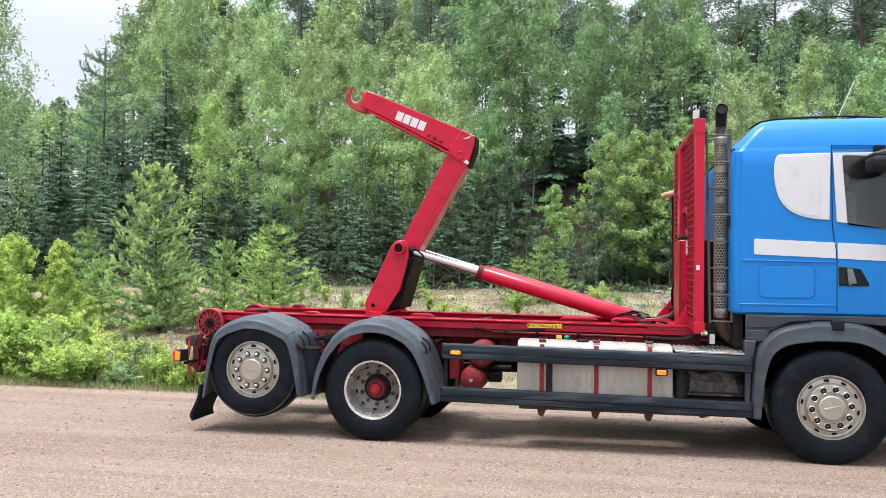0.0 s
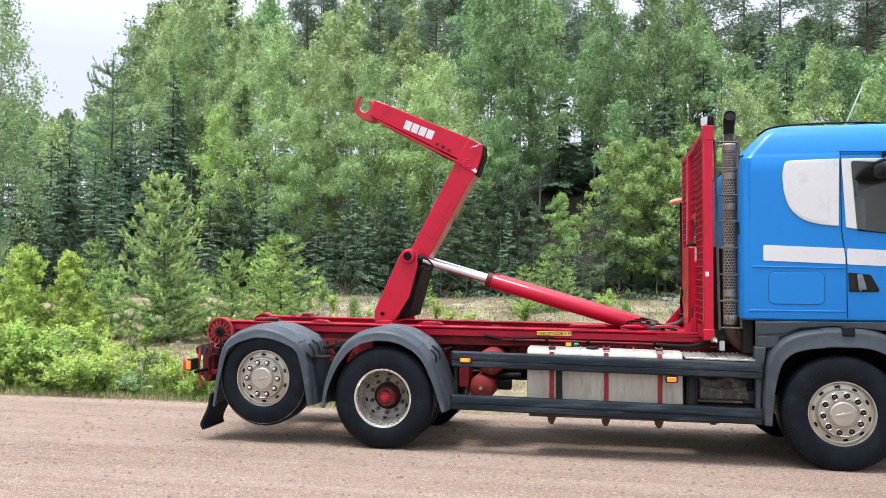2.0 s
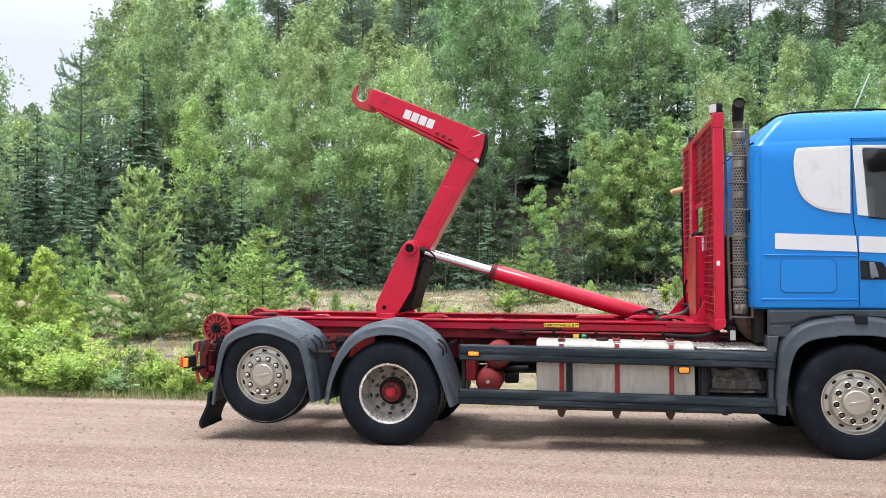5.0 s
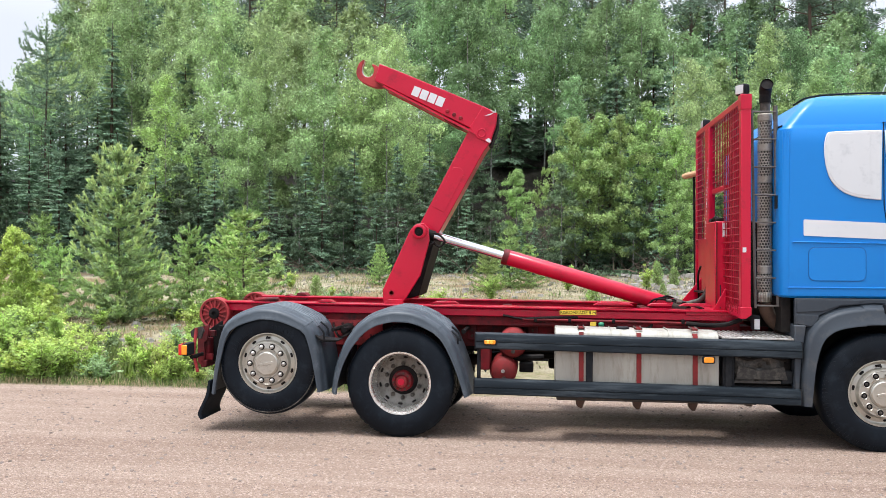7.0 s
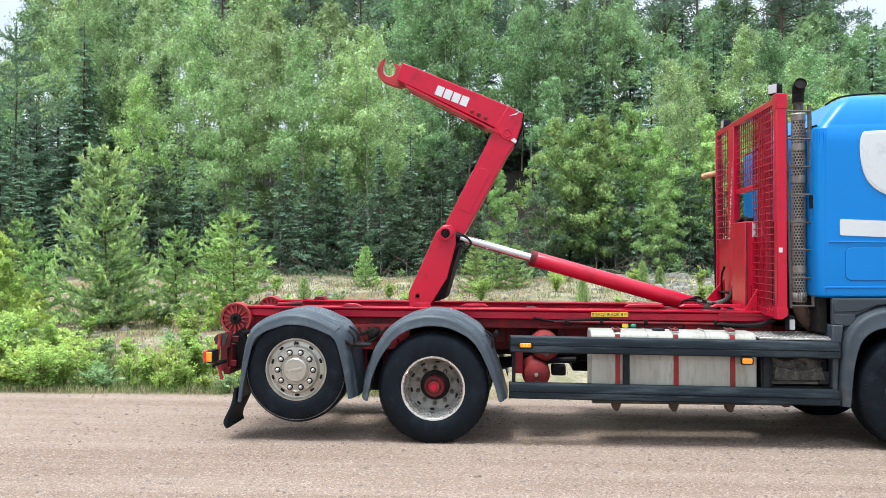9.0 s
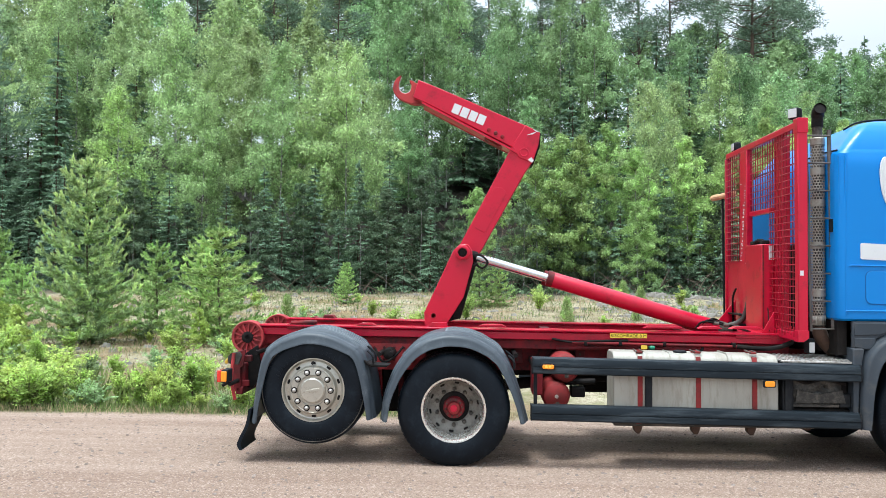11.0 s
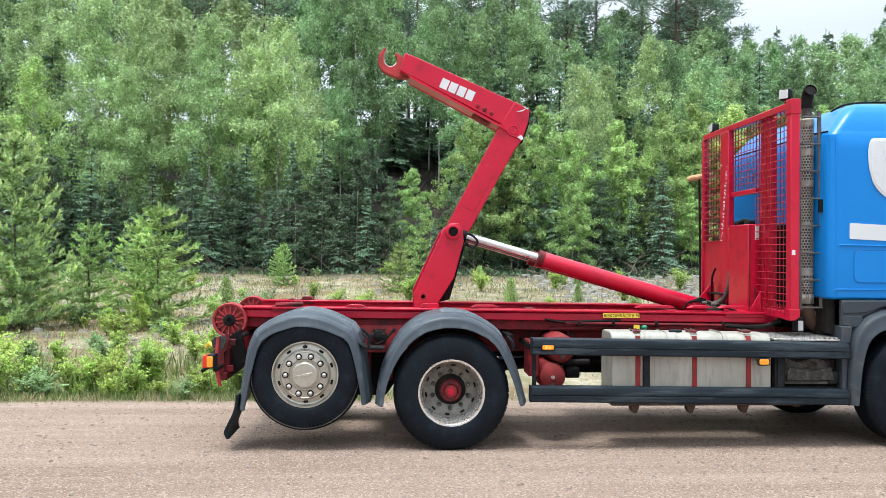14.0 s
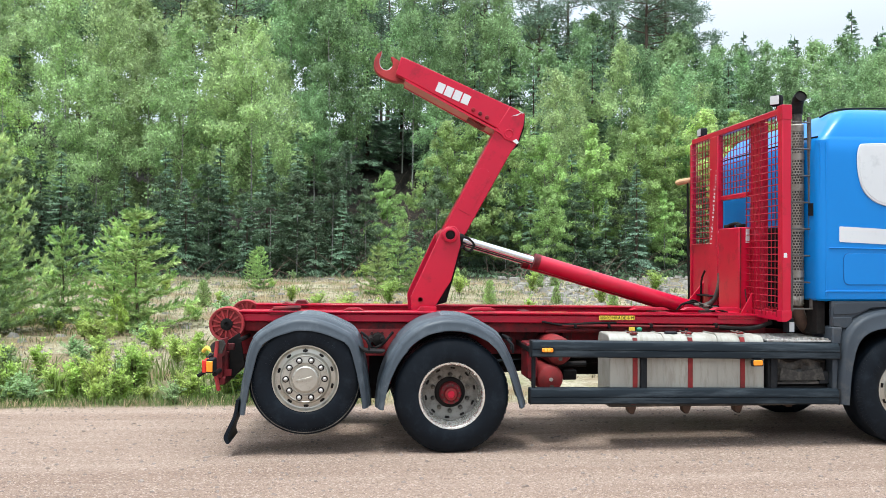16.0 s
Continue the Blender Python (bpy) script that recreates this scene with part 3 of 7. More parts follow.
flat_wheel((4.345, FAR, 0.395), 0.529, -1, "", 0.0, False)

for x, z0, z1 in ((-1.304, 0.682, 0.60), (0.0, 0.517, 0.385), (4.345, 0.5, 0.37)):
    part("axle", Shape().tube([(x, 0.3, z0), (x, 0.9, z0 - 0.02), (x, 1.6, z1 + 0.02), (x, 2.2, z1)], [0.07, 0.09, 0.09, 0.07], 12), DARK, truck)
part("differential", Shape().lathe([(0.0, -0.2), (0.14, -0.17), (0.2, 0.0), (0.14, 0.17), (0.0, 0.2)], (0.05, MID, 0.47), 20), DARK, truck)
part("drive_shaft", Shape().tube([(0.15, MID, 0.55), (2.2, MID, 0.75)], 0.06, 12), DARK, truck)
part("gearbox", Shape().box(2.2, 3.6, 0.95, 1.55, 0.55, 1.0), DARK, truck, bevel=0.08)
# dark block added to deepen the shade under the truck
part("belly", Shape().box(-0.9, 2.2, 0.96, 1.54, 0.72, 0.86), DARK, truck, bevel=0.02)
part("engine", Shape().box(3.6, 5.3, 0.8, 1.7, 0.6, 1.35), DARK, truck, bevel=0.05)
for y in (0.98, 1.52):
    part("air_bellow", Shape().lathe([(0.0, -0.12), (0.1, -0.12), (0.13, -0.06), (0.11, 0.0), (0.13, 0.06), (0.1, 0.12), (0.0, 0.12)], (-0.68, y, 0.72), 20), DARK, truck)


# fenders -------------------------------------------------------------
def fender(outer, band, y0, y1, seams, parent_name, ribs=None, side=1, mat=GREY_PLASTIC):
    """A wheel arch in three sections: a lip on the outside and a sheet over the tyre. seams: where the sections part, as fractions of the arch."""
    line = curve_through(outer, 10)
    n = len(line)
    cuts = [0] + [int(s * (n - 1)) for s in seams] + [n - 1]
    top = None
    normals = []
    for i in range(n):
        a, b = line[max(i - 1, 0)], line[min(i + 1, n - 1)]
        dx, dz = b[0] - a[0], b[1] - a[1]
        s = math.hypot(dx, dz)
        normals.append((dz / s, -dx / s))            # points into the arch
    for k in range(len(cuts) - 1):
        i0, i1 = cuts[k], cuts[k + 1]
        s = Shape()
        lift = 0.007 if k == 1 else 0.0
        ends = 0 if k == 0 else (len(cuts) - 2)
        rows = []
        for i in range(i0, i1 + 1):
            (x, z), (u, w) = line[i], normals[i]
            x, z = x - u * lift, z - w * lift
            f = i / (n - 1)
            bd = band * (0.42 + 0.5 * math.sin(math.pi * min(1, max(0, f))))
            yy = lambda d: (y0 + d) if side > 0 else (FAR - y0 - d)
            sec = [(y1 - y0, 0.0), (0.15, 0.0), (0.115, 0.003), (0.095, 0.012), (0.085, 0.022), (0.055, 0.025), (0.026, 0.033), (0.008, 0.048), (0.0, 0.066), (0.0, bd - 0.002),
                   (-0.006, bd + 0.004), (-0.006, bd + 0.02), (0.014, bd + 0.02), (0.016, 0.08), (0.04, 0.05), (0.09, 0.034), (0.2, 0.014), (y1 - y0, 0.014)]
            rows.append([(x + u * d, yy(dy), z + w * d) for dy, d in sec])
        m = len(rows[0])
        vs = [p for r in rows for p in r]
        fs = [(a * m + b, a * m + (b + 1) % m, (a + 1) * m + (b + 1) % m, (a + 1) * m + b) for a in range(len(rows) - 1) for b in range(m)]
        fs += [tuple(range(m)), tuple(range((len(rows) - 1) * m + m - 1, (len(rows) - 1) * m - 1, -1))]
        s.add(vs, fs)
        name = ("rear_section", "top_section", "front_section")[k] if len(cuts) == 4 else "section"
        if k == 0:
            top = part(parent_name, s, mat, truck, smooth=50)
        else:
            part(name, s, mat, top, smooth=50)
    if ribs:
        i0, i1 = int(ribs[0] * (n - 1)), int(ribs[1] * (n - 1))
        for k in range(6):
            yb = y0 + 0.14 + k * 0.075
            s = Shape()
            rows = []
            for i in range(i0, i1 + 1):
                (x, z), (u, w) = line[i], normals[i]
                h = 0.016 * min(1.0, (i - i0) / 6, (i1 - i) / 4) + 0.002
                rows.append([(x, yb, z), (x - u * h, yb + 0.008, z - w * h), (x - u * h, yb + 0.032, z - w * h), (x, yb + 0.040, z)])
            vs = [p for r in rows for p in r]
            fs = [(a * 4 + b, a * 4 + b + 1, a * 4 + b + 5, a * 4 + b + 4) for a in range(len(rows) - 1) for b in range(3)]
            part("rib", s.add(vs, fs), PALE_GREY, top, smooth=30)
    return top


TAG_ARCH = [(-1.905, 0.38), (-1.86, 0.72), (-1.795, 1.0), (-1.665, 1.134), (-1.50, 1.207), (-1.373, 1.237), (-1.20, 1.222), (-1.013, 1.155), (-0.845, 1.04), (-0.775, 0.80), (-0.722, 0.425)]
DRIVE_ARCH = [(-0.69, 0.41), (-0.65, 0.66), (-0.557, 0.896), (-0.428, 1.065), (-0.284, 1.17), (-0.14, 1.217), (-0.021, 1.229), (0.14, 1.21), (0.298, 1.143), (0.472, 1.009), (0.60, 0.74), (0.692, 0.42)]
fender(TAG_ARCH, 0.125, -0.025, 0.6, (0.22, 0.77), "rear_fender", (0.48, 0.80))
fender(DRIVE_ARCH, 0.125, -0.025, 0.6, (0.24, 0.79), "middle_fender", (0.48, 0.82))
fender([(x, z - 0.06) for x, z in TAG_ARCH], 0.125, -0.025, 0.6, (0.22, 0.77), "rear_fender", None, -1)
fender([(x, z - 0.06) for x, z in DRIVE_ARCH], 0.125, -0.025, 0.6, (0.24, 0.79), "middle_fender", None, -1)
FRONT_ARCH = [(3.635, 0.40), (3.645, 0.78), (3.70, 1.05), (3.83, 1.21), (4.02, 1.29), (4.29, 1.318), (4.60, 1.30), (4.82, 1.20), (4.98, 1.03), (5.06, 0.78), (5.10, 0.50)]
fender(FRONT_ARCH, 0.185, -0.03, 0.62, (0.46,), "front_fender", None, 1, PANEL)
fender(FRONT_ARCH, 0.185, -0.03, 0.62, (0.46,), "front_fender", None, -1, PANEL)
part("fender_clip", Shape().box(4.34, 4.45, -0.04, 0.02, 1.235, 1.325), BLACK, truck, bevel=0.012)
part("rear_mudflap", Shape().prism(curve_through([(-1.905, 0.50), (-1.93, 0.36), (-1.985, 0.24), (-2.01, 0.17), (-1.985, 0.115)], 4) +
                                   curve_through([(-1.96, 0.12), (-1.975, 0.17), (-1.955, 0.24), (-1.90, 0.36), (-1.88, 0.50)], 4), 0.0, 0.46), RUBBER, truck, "black rubber mudflap, curled at its foot")
part("rear_mudflap", Shape().box(-1.96, -1.9, 2.0, 2.5, 0.2, 0.6), RUBBER, truck)
part("fender_strap", Shape().prism([(-0.84, 0.965), (-0.77, 0.925), (-0.60, 0.918), (-0.63, 0.898), (-0.76, 0.898), (-0.81, 0.92)], 0.02, 0.22), DARK, truck, bevel=0.006)
part("spring_bracket", Shape().box(-0.80, -0.46, 0.70, 0.80, 0.94, 1.06), RED_OLD, truck, "grimy red spring bracket with bolts", bevel=0.008)
for k in range(4):
    part("bolt", Shape().lathe([(0.016, 0.0), (0.016, -0.016), (0.0, -0.016)], (-0.75 + 0.085 * k, 0.70, 1.02 - 0.03 * (k % 2)), 6), GRIME, truck, smooth=0)
side_plate = part("side_plate", Shape().box(-1.02, -0.30, 0.655, 0.675, 0.80, 1.06), RED_FADED, truck, "worn red side plate with rows of bolts", bevel=0.004)
for k in range(12):
    part("bolt", Shape().lathe([(0.015, 0.0), (0.015, -0.014), (0.0, -0.014)], (-0.92 + 0.1 * (k % 6), 0.655, 1.02 - 0.12 * (k // 6)), 6), RED_GRIME, side_plate, smooth=0)
part("rubber_stop", Shape().lathe([(0.0, -0.1), (0.055, -0.09), (0.065, -0.03), (0.05, 0.0), (0.065, 0.03), (0.0, 0.1)], (-0.66, 0.62, 0.965), 16), DARK, truck)
part("brake_hose", Shape().tube(curve_through([(-0.80, 0.55, 1.02), (-0.72, 0.50, 0.90), (-0.62, 0.50, 0.93), (-0.52, 0.55, 1.04)], 5), 0.012, 7), DARK, truck)
for x, z in ((-0.80, 1.02), (0.50, 0.99)):                # rubber straps that hold the fender's sections
    part("fender_latch", Shape().tube(curve_through([(x, 0.02, z + 0.03), (x + 0.05, 0.0, z - 0.02), (x + 0.055, 0.02, z - 0.09)], 4), 0.010, 7), BLACK, truck)
    part("fender_latch", Shape().tube(curve_through([(x - 0.02, 0.16, z + 0.06), (x + 0.05, 0.16, z), (x + 0.065, 0.16, z - 0.08)], 4), 0.010, 7), BLACK, truck)
for x in (-1.31, 0.0):
    for dx in (-0.62, 0.58):
        part("fender_bracket", Shape().tube([(x + dx, 0.3, 0.99), (x + dx, 0.9, 0.98)], 0.022), DARK, truck)

# chassis -------------------------------------------------------------
for y in (0.86, 1.56):
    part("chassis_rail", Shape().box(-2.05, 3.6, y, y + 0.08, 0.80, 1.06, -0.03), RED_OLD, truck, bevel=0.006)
for x in (-1.75, -0.68, 0.75, 1.9, 3.0):
    part("cross_member", Shape().box(x - 0.06, x + 0.06, 0.92, 1.58, 0.80, 1.02), DARK, truck, bevel=0.01)
rail = [(0.63, 1.145), (0.63, 1.21), (0.645, 1.222), (0.60, 1.228), (0.60, 1.246), (0.80, 1.246), (0.80, 1.228), (0.77, 1.222), (0.77, 1.135), (0.66, 1.135)]
part("subframe_rail", Shape().bar(rail, -1.98, 3.28, -0.045), RED, truck, "red hooklift subframe rail", bevel=0.004)
part("subframe_rail", Shape().bar([(2 * MID - y, z) for y, z in rail], -1.98, 3.28, -0.045), RED, truck, bevel=0.004)
for y0, y1 in ((0.68, 0.92), (1.58, 1.82)):
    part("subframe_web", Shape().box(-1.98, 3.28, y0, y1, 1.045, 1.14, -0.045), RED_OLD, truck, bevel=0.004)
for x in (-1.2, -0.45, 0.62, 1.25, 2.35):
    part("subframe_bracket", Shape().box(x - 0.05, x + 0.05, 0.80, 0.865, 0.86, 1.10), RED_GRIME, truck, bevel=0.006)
    for k in range(3):
        part("bolt", Shape().lathe([(0.014, 0.0), (0.014, -0.014), (0.0, -0.014)], (x, 0.80, 0.90 + 0.06 * k), 6), RUST, truck, smooth=0)
for x in (-1.95, -0.9, 0.95, 2.45, 3.2):
    part("subframe_cross", Shape().box(x - 0.05, x + 0.05, 0.75, 1.75, 1.06, 1.18), RED_OLD, truck, bevel=0.006)
for x, w in ((-0.9, 0.10), (0.36, 0.14), (2.05, 0.2), (2.5, 0.12), (2.85, 0.16)):
    part("rail_stop", Shape().prism([(x - w, 1.243), (x - w + 0.05, 1.268), (x + w - 0.05, 1.268), (x + w, 1.243)], 0.61, 0.70), RED, truck, bevel=0.004)
# locking lugs at the tail
for y in (0.64, 1.74):
    part("lock_lug", Shape().prism([(-1.70, 1.2), (-1.70, 1.25), (-1.66, 1.262), (-1.62, 1.248), (-1.56, 1.248), (-1.54, 1.282), (-1.45, 1.282), (-1.42, 1.245), (-1.42, 1.2)], y - 0.03, y + 0.12), RED_OLD, truck, bevel=0.006)
part("tail_bar", Shape().tube([(-1.66, 0.62, 1.262), (-1.4, 0.62, 1.272)], 0.02), RED_OLD, truck)


def roller(c, r, mat):
    w = part("roller", Shape().lathe([(r - 0.03, 0.0), (r - 0.008, -0.006), (r, 0.006), (r - 0.004, 0.03), (r, 0.11), (r - 0.03, 0.12), (0.0, 0.12), (0.0, 0.018), (r - 0.035, 0.018)], c, 40), mat, truck,
             "faded red tail roller with spokes")
    part("bearing", Shape().lathe([(0.060, 0.02), (0.057, -0.012), (0.036, -0.018), (0.022, -0.018), (0.022, 0.0), (0.0, 0.0)], c, 24), DARK, w)
    for i in range(14):
        a = 2 * math.pi * i / 14 + 0.15
        ca, sa = math.cos(a), math.sin(a)
        q = []
        for d in (0.02, -0.004):
            for u, v in ((0.048, -0.008), (r - 0.03, -0.006), (r - 0.03, 0.006), (0.048, 0.008)):
                q.append((c[0] + u * ca - v * sa, c[1] + d, c[2] + u * sa + v * ca))
        part("spoke", Shape().hexa(q), mat, w, smooth=0)


roller((-2.092, 0.58, 1.115), 0.166, RED_FADED)
roller((-2.10, 1.80, 1.115), 0.166, RED_FADED)
part("roller_shaft", Shape().tube([(-2.092, 0.6, 1.115), (-2.1, 1.9, 1.115)], 0.04, 12), DARK, truck)

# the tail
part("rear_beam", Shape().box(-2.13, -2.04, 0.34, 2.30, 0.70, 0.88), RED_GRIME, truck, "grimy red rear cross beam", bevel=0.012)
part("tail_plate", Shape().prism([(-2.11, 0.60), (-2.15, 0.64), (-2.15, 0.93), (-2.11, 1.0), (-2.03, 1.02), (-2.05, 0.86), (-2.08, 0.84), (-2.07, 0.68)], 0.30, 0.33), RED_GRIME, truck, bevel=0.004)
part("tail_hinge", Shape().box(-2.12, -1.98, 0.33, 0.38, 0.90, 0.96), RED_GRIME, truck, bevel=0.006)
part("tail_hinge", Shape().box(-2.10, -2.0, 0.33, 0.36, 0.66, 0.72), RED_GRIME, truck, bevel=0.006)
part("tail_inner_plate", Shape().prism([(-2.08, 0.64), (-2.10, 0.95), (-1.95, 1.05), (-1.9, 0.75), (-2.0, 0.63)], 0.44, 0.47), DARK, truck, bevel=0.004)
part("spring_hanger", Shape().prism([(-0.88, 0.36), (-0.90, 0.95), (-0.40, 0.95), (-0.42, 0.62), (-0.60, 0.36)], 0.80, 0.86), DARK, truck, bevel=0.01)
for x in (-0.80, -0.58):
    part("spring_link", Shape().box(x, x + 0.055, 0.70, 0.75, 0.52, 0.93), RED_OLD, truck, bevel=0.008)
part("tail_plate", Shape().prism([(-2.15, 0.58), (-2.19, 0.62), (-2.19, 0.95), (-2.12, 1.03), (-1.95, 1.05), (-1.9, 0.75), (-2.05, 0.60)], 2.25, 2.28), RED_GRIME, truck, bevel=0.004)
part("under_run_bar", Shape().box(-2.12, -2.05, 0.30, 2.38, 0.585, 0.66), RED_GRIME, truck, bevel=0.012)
part("tail_bracket", Shape().tube([(-2.1, 0.16, 1.0), (-2.12, 0.14, 0.75), (-2.08, 0.15, 0.56)], 0.017), RED_FADED, truck, "bent faded red bracket on the tail")
part("dirty_cloth", Shape().prism(curve_through([(-2.12, 1.0), (-2.16, 0.96), (-2.15, 0.90)], 4) + [(-2.06, 0.89), (-2.03, 0.97), (-2.05, 1.01)], 0.16, 0.20), SLUDGE, truck, "dirty dark cloth on the tail")
part("tow_jaw", Shape().tube([(-2.3, 0.95, 0.75), (-2.36, 1.1, 0.73), (-2.36, 1.4, 0.73), (-2.3, 1.55, 0.75)], 0.03).tube([(-2.1, 1.1, 0.75), (-2.36, 1.15, 0.74)], 0.035), DARK, truck)
lamp = part("rear_lamp", Shape().box(-2.15, -2.09, -0.06, 0.10, 0.745, 0.865), BLACK, truck, "rear lamp with orange and red lenses", bevel=0.008)
part("red_lens", Shape().box(-2.188, -2.15, -0.062, 0.102, 0.75, 0.86), RED_LENS, lamp, bevel=0.008)
part("orange_lens", Shape().box(-2.148, -2.095, -0.078, -0.058, 0.758, 0.852), ORANGE, lamp, bevel=0.006)
part("rear_lamp", Shape().box(-2.2, -2.09, 2.40, 2.56, 0.745, 0.865), RED_LENS, truck, bevel=0.008)
part("lamp_arm", Shape().tube([(-2.1, 0.05, 0.72), (-2.1, 0.3, 0.72)], 0.02), DARK, truck)
part("reflector_stub", Shape().tube([(-2.2, 0.5, 0.87), (-2.27, 0.55, 0.9), (-2.31, 0.6, 0.86)], 0.02), YELLOW, truck)
part("hose_stub", Shape().tube([(-2.1, 0.7, 0.68), (-2.3, 0.7, 0.66), (-2.38, 0.7, 0.61)], 0.018), DARK, truck)

# hooklift arm --------------------------------------------------------
arm = part("hook_arm", Shape().prism([(0.30, 1.80), (0.33, 1.935), (1.09, 2.64), (1.19, 2.735), (1.30, 2.655), (1.335, 2.50), (1.24, 2.435), (0.53, 1.805), (0.40, 1.70)], 1.10, 1.40),
           RED, truck, "glossy red hook arm swung well up, paint chipped at its elbow", bevel=0.008)
for y0, y1 in ((0.83, 0.87), (1.63, 1.67)):
    part("arm_plate", Shape().prism([(-0.30, 1.20), (-0.245, 1.385), (0.02, 1.655), (0.245, 1.885), (0.33, 1.925), (0.41, 1.90), (0.43, 1.83), (0.40, 1.71), (0.19, 1.40), (-0.06, 1.20)], y0, y1), RED, arm, bevel=0.006)
part("arm_cross_tube", Shape().tube([(0.33, 0.86, 1.83), (0.33, 1.64, 1.83)], 0.085, 20), RED, arm)
part("arm_belly", Shape().prism([(-0.16, 1.22), (0.30, 1.74), (0.45, 1.72), (0.08, 1.20)], 0.95, 1.55), DARK, arm, bevel=0.01)
for y in (0.805, 1.695):
    boss = part("pivot_boss", Shape().lathe([(0.078, 0.03), (0.078, -0.008), (0.066, -0.016), (0.05, -0.016), (0.046, -0.002), (0.046, 0.02), (0.0, 0.02)], (0.33, y, 1.835), 28), RED, arm)
    part("pin", Shape().lathe([(0.045, 0.016), (0.045, 0.002), (0.024, 0.0), (0.022, -0.008), (0.0, -0.008)], (0.33, y, 1.835), 20), DARK, boss)
part("bore", Shape().lathe([(0.026, 0.0), (0.026, -0.006), (0.018, -0.006), (0.018, 0.002), (0.0, 0.002)], (-0.165, 0.828, 1.325), 20), RED_OLD, arm)
part("elbow_box", Shape().prism([(1.19, 2.735), (1.40, 2.90), (1.52, 2.775), (1.465, 2.66), (1.335, 2.495), (1.22, 2.60)], 1.085, 1.415), RED, arm, bevel=0.008)
part("elbow_ring", Shape().lathe([(0.05, 0.0), (0.046, -0.006), (0.038, -0.006), (0.034, 0.0)], (1.29, 1.085, 2.63), 24), RED, arm)
part("elbow_back", Shape().prism([(1.50, 2.775), (1.53, 2.77), (1.475, 2.64), (1.34, 2.475), (1.31, 2.485), (1.45, 2.66)], 1.13, 1.37), DARK, arm, bevel=0.004)
for q in ([(1.375, 2.795), (1.50, 2.795), (1.44, 2.78)], [(1.30, 2.545), (1.345, 2.555), (1.36, 2.51), (1.33, 2.50)], [(1.455, 2.83), (1.475, 2.82), (1.51, 2.785), (1.50, 2.78)]):
    part("chipped_paint", Shape().prism(q, 1.0825, 1.0855), WHITE, arm, "chipped patch of bare pale metal", smooth=0)
q = [(0.36 + u * 0.733 - w * 0.68, 1.80 + u * 0.68 + w * 0.733) for u, w in ((0.30, -0.06), (0.78, -0.06), (0.81, 0.01), (0.78, 0.08), (0.30, 0.08))]
part("doubling_plate", Shape().prism(q, 1.0965, 1.102), RED, arm, bevel=0.002)
jib = part("jib", Shape().prism([(1.245, 2.67), (0.45, 3.515), (0.375, 3.59), (0.49, 3.745), (0.62, 3.63), (1.40, 2.90)], 1.10, 1.40), RED, arm, bevel=0.008)
for y0, y1 in ((1.07, 1.10), (1.40, 1.43)):
    part("jib_flange", Shape().prism([(1.225, 2.665), (0.455, 3.50), (0.44, 3.487), (1.21, 2.65)], y0, y1), RED, jib)
part("jib_flange_plate", Shape().prism([(1.225, 2.665), (0.455, 3.50), (0.445, 3.49), (1.215, 2.655)], 1.10, 1.40), RED, jib)
HOOK = curve_through([(0.33, 3.885), (0.27, 3.865), (0.21, 3.80), (0.195, 3.73), (0.22, 3.66), (0.28, 3.595), (0.36, 3.535), (0.45, 3.51)], 5) + \
    curve_through([(0.49, 3.70), (0.42, 3.785), (0.395, 3.79), (0.40, 3.745), (0.375, 3.695), (0.33, 3.675), (0.28, 3.695), (0.258, 3.745), (0.275, 3.81), (0.315, 3.86)], 5)
part("hook", Shape().prism(HOOK, 1.20, 1.30), RED_FADED, jib, "scuffed red steel hook", bevel=0.012)
part("hook_lining", Shape().tube([(x, 1.25, z) for x, z in curve_through([(0.32, 3.872), (0.272, 3.81), (0.258, 3.745), (0.282, 3.695), (0.33, 3.677), (0.378, 3.70)], 4)], 0.012), STEEL, jib)
part("jib_box", Shape().prism([(1.035, 2.885), (0.965, 2.955), (0.95, 2.925), (1.06, 2.79), (1.12, 2.775), (1.14, 2.79)], 1.14, 1.36), RED_OLD, jib, bevel=0.006)
for x, z in ((1.02, 2.985), (1.075, 2.925), (1.13, 2.865)):
    part("jib_bolt", Shape().lathe([(0.022, 0.0), (0.022, -0.012), (0.014, -0.02), (0.0, -0.02)], (x, 1.10, z), 10), RED_OLD, jib)
# the white lettering on the jib, as four plain blocks
ux, uz = 0.735, -0.678
for k in range(4):
    u0, u1 = 0.012 + k * 0.096, 0.012 + k * 0.096 + 0.082
    o = (0.73, 3.345)
    q = [(o[0] + u * ux - v * uz, o[1] + u * uz + v * ux) for u, v in ((u0, -0.052), (u1, -0.052), (u1, 0.052), (u0, 0.052))]
    part("marking_block", Shape().prism(q, 1.097, 1.1005), WHITE, jib, bevel=0.0, smooth=0)
# the arm stands well up, turned about its pin low on the subframe
ARM_PIN, ARM_TURN = Vector((-0.237, 0.0, 1.116)), radians(19.6)
RAISED = Matrix.Translation(ARM_PIN) @ Matrix.Rotation(-ARM_TURN, 4, "Y") @ Matrix.Translation(-ARM_PIN)
for ob in (arm, *arm.children_recursive):
    ob.data.transform(RAISED)
# base brackets
for y in (0.69, 1.77):
    b = part("arm_bracket", Shape().prism([(-0.34, 1.16), (-0.26, 1.26), (-0.245, 1.275), (-0.09, 1.275), (-0.09, 1.16)], y - 0.02, y + 0.04), RED, truck, bevel=0.004)
    part("bracket_pin", Shape().lathe([(0.026, 0.0), (0.026, -0.01), (0.014, -0.01), (0.014, 0.0), (0.0, 0.0)], (-0.265, y - 0.02, 1.205), 16), RED_FADED, b)
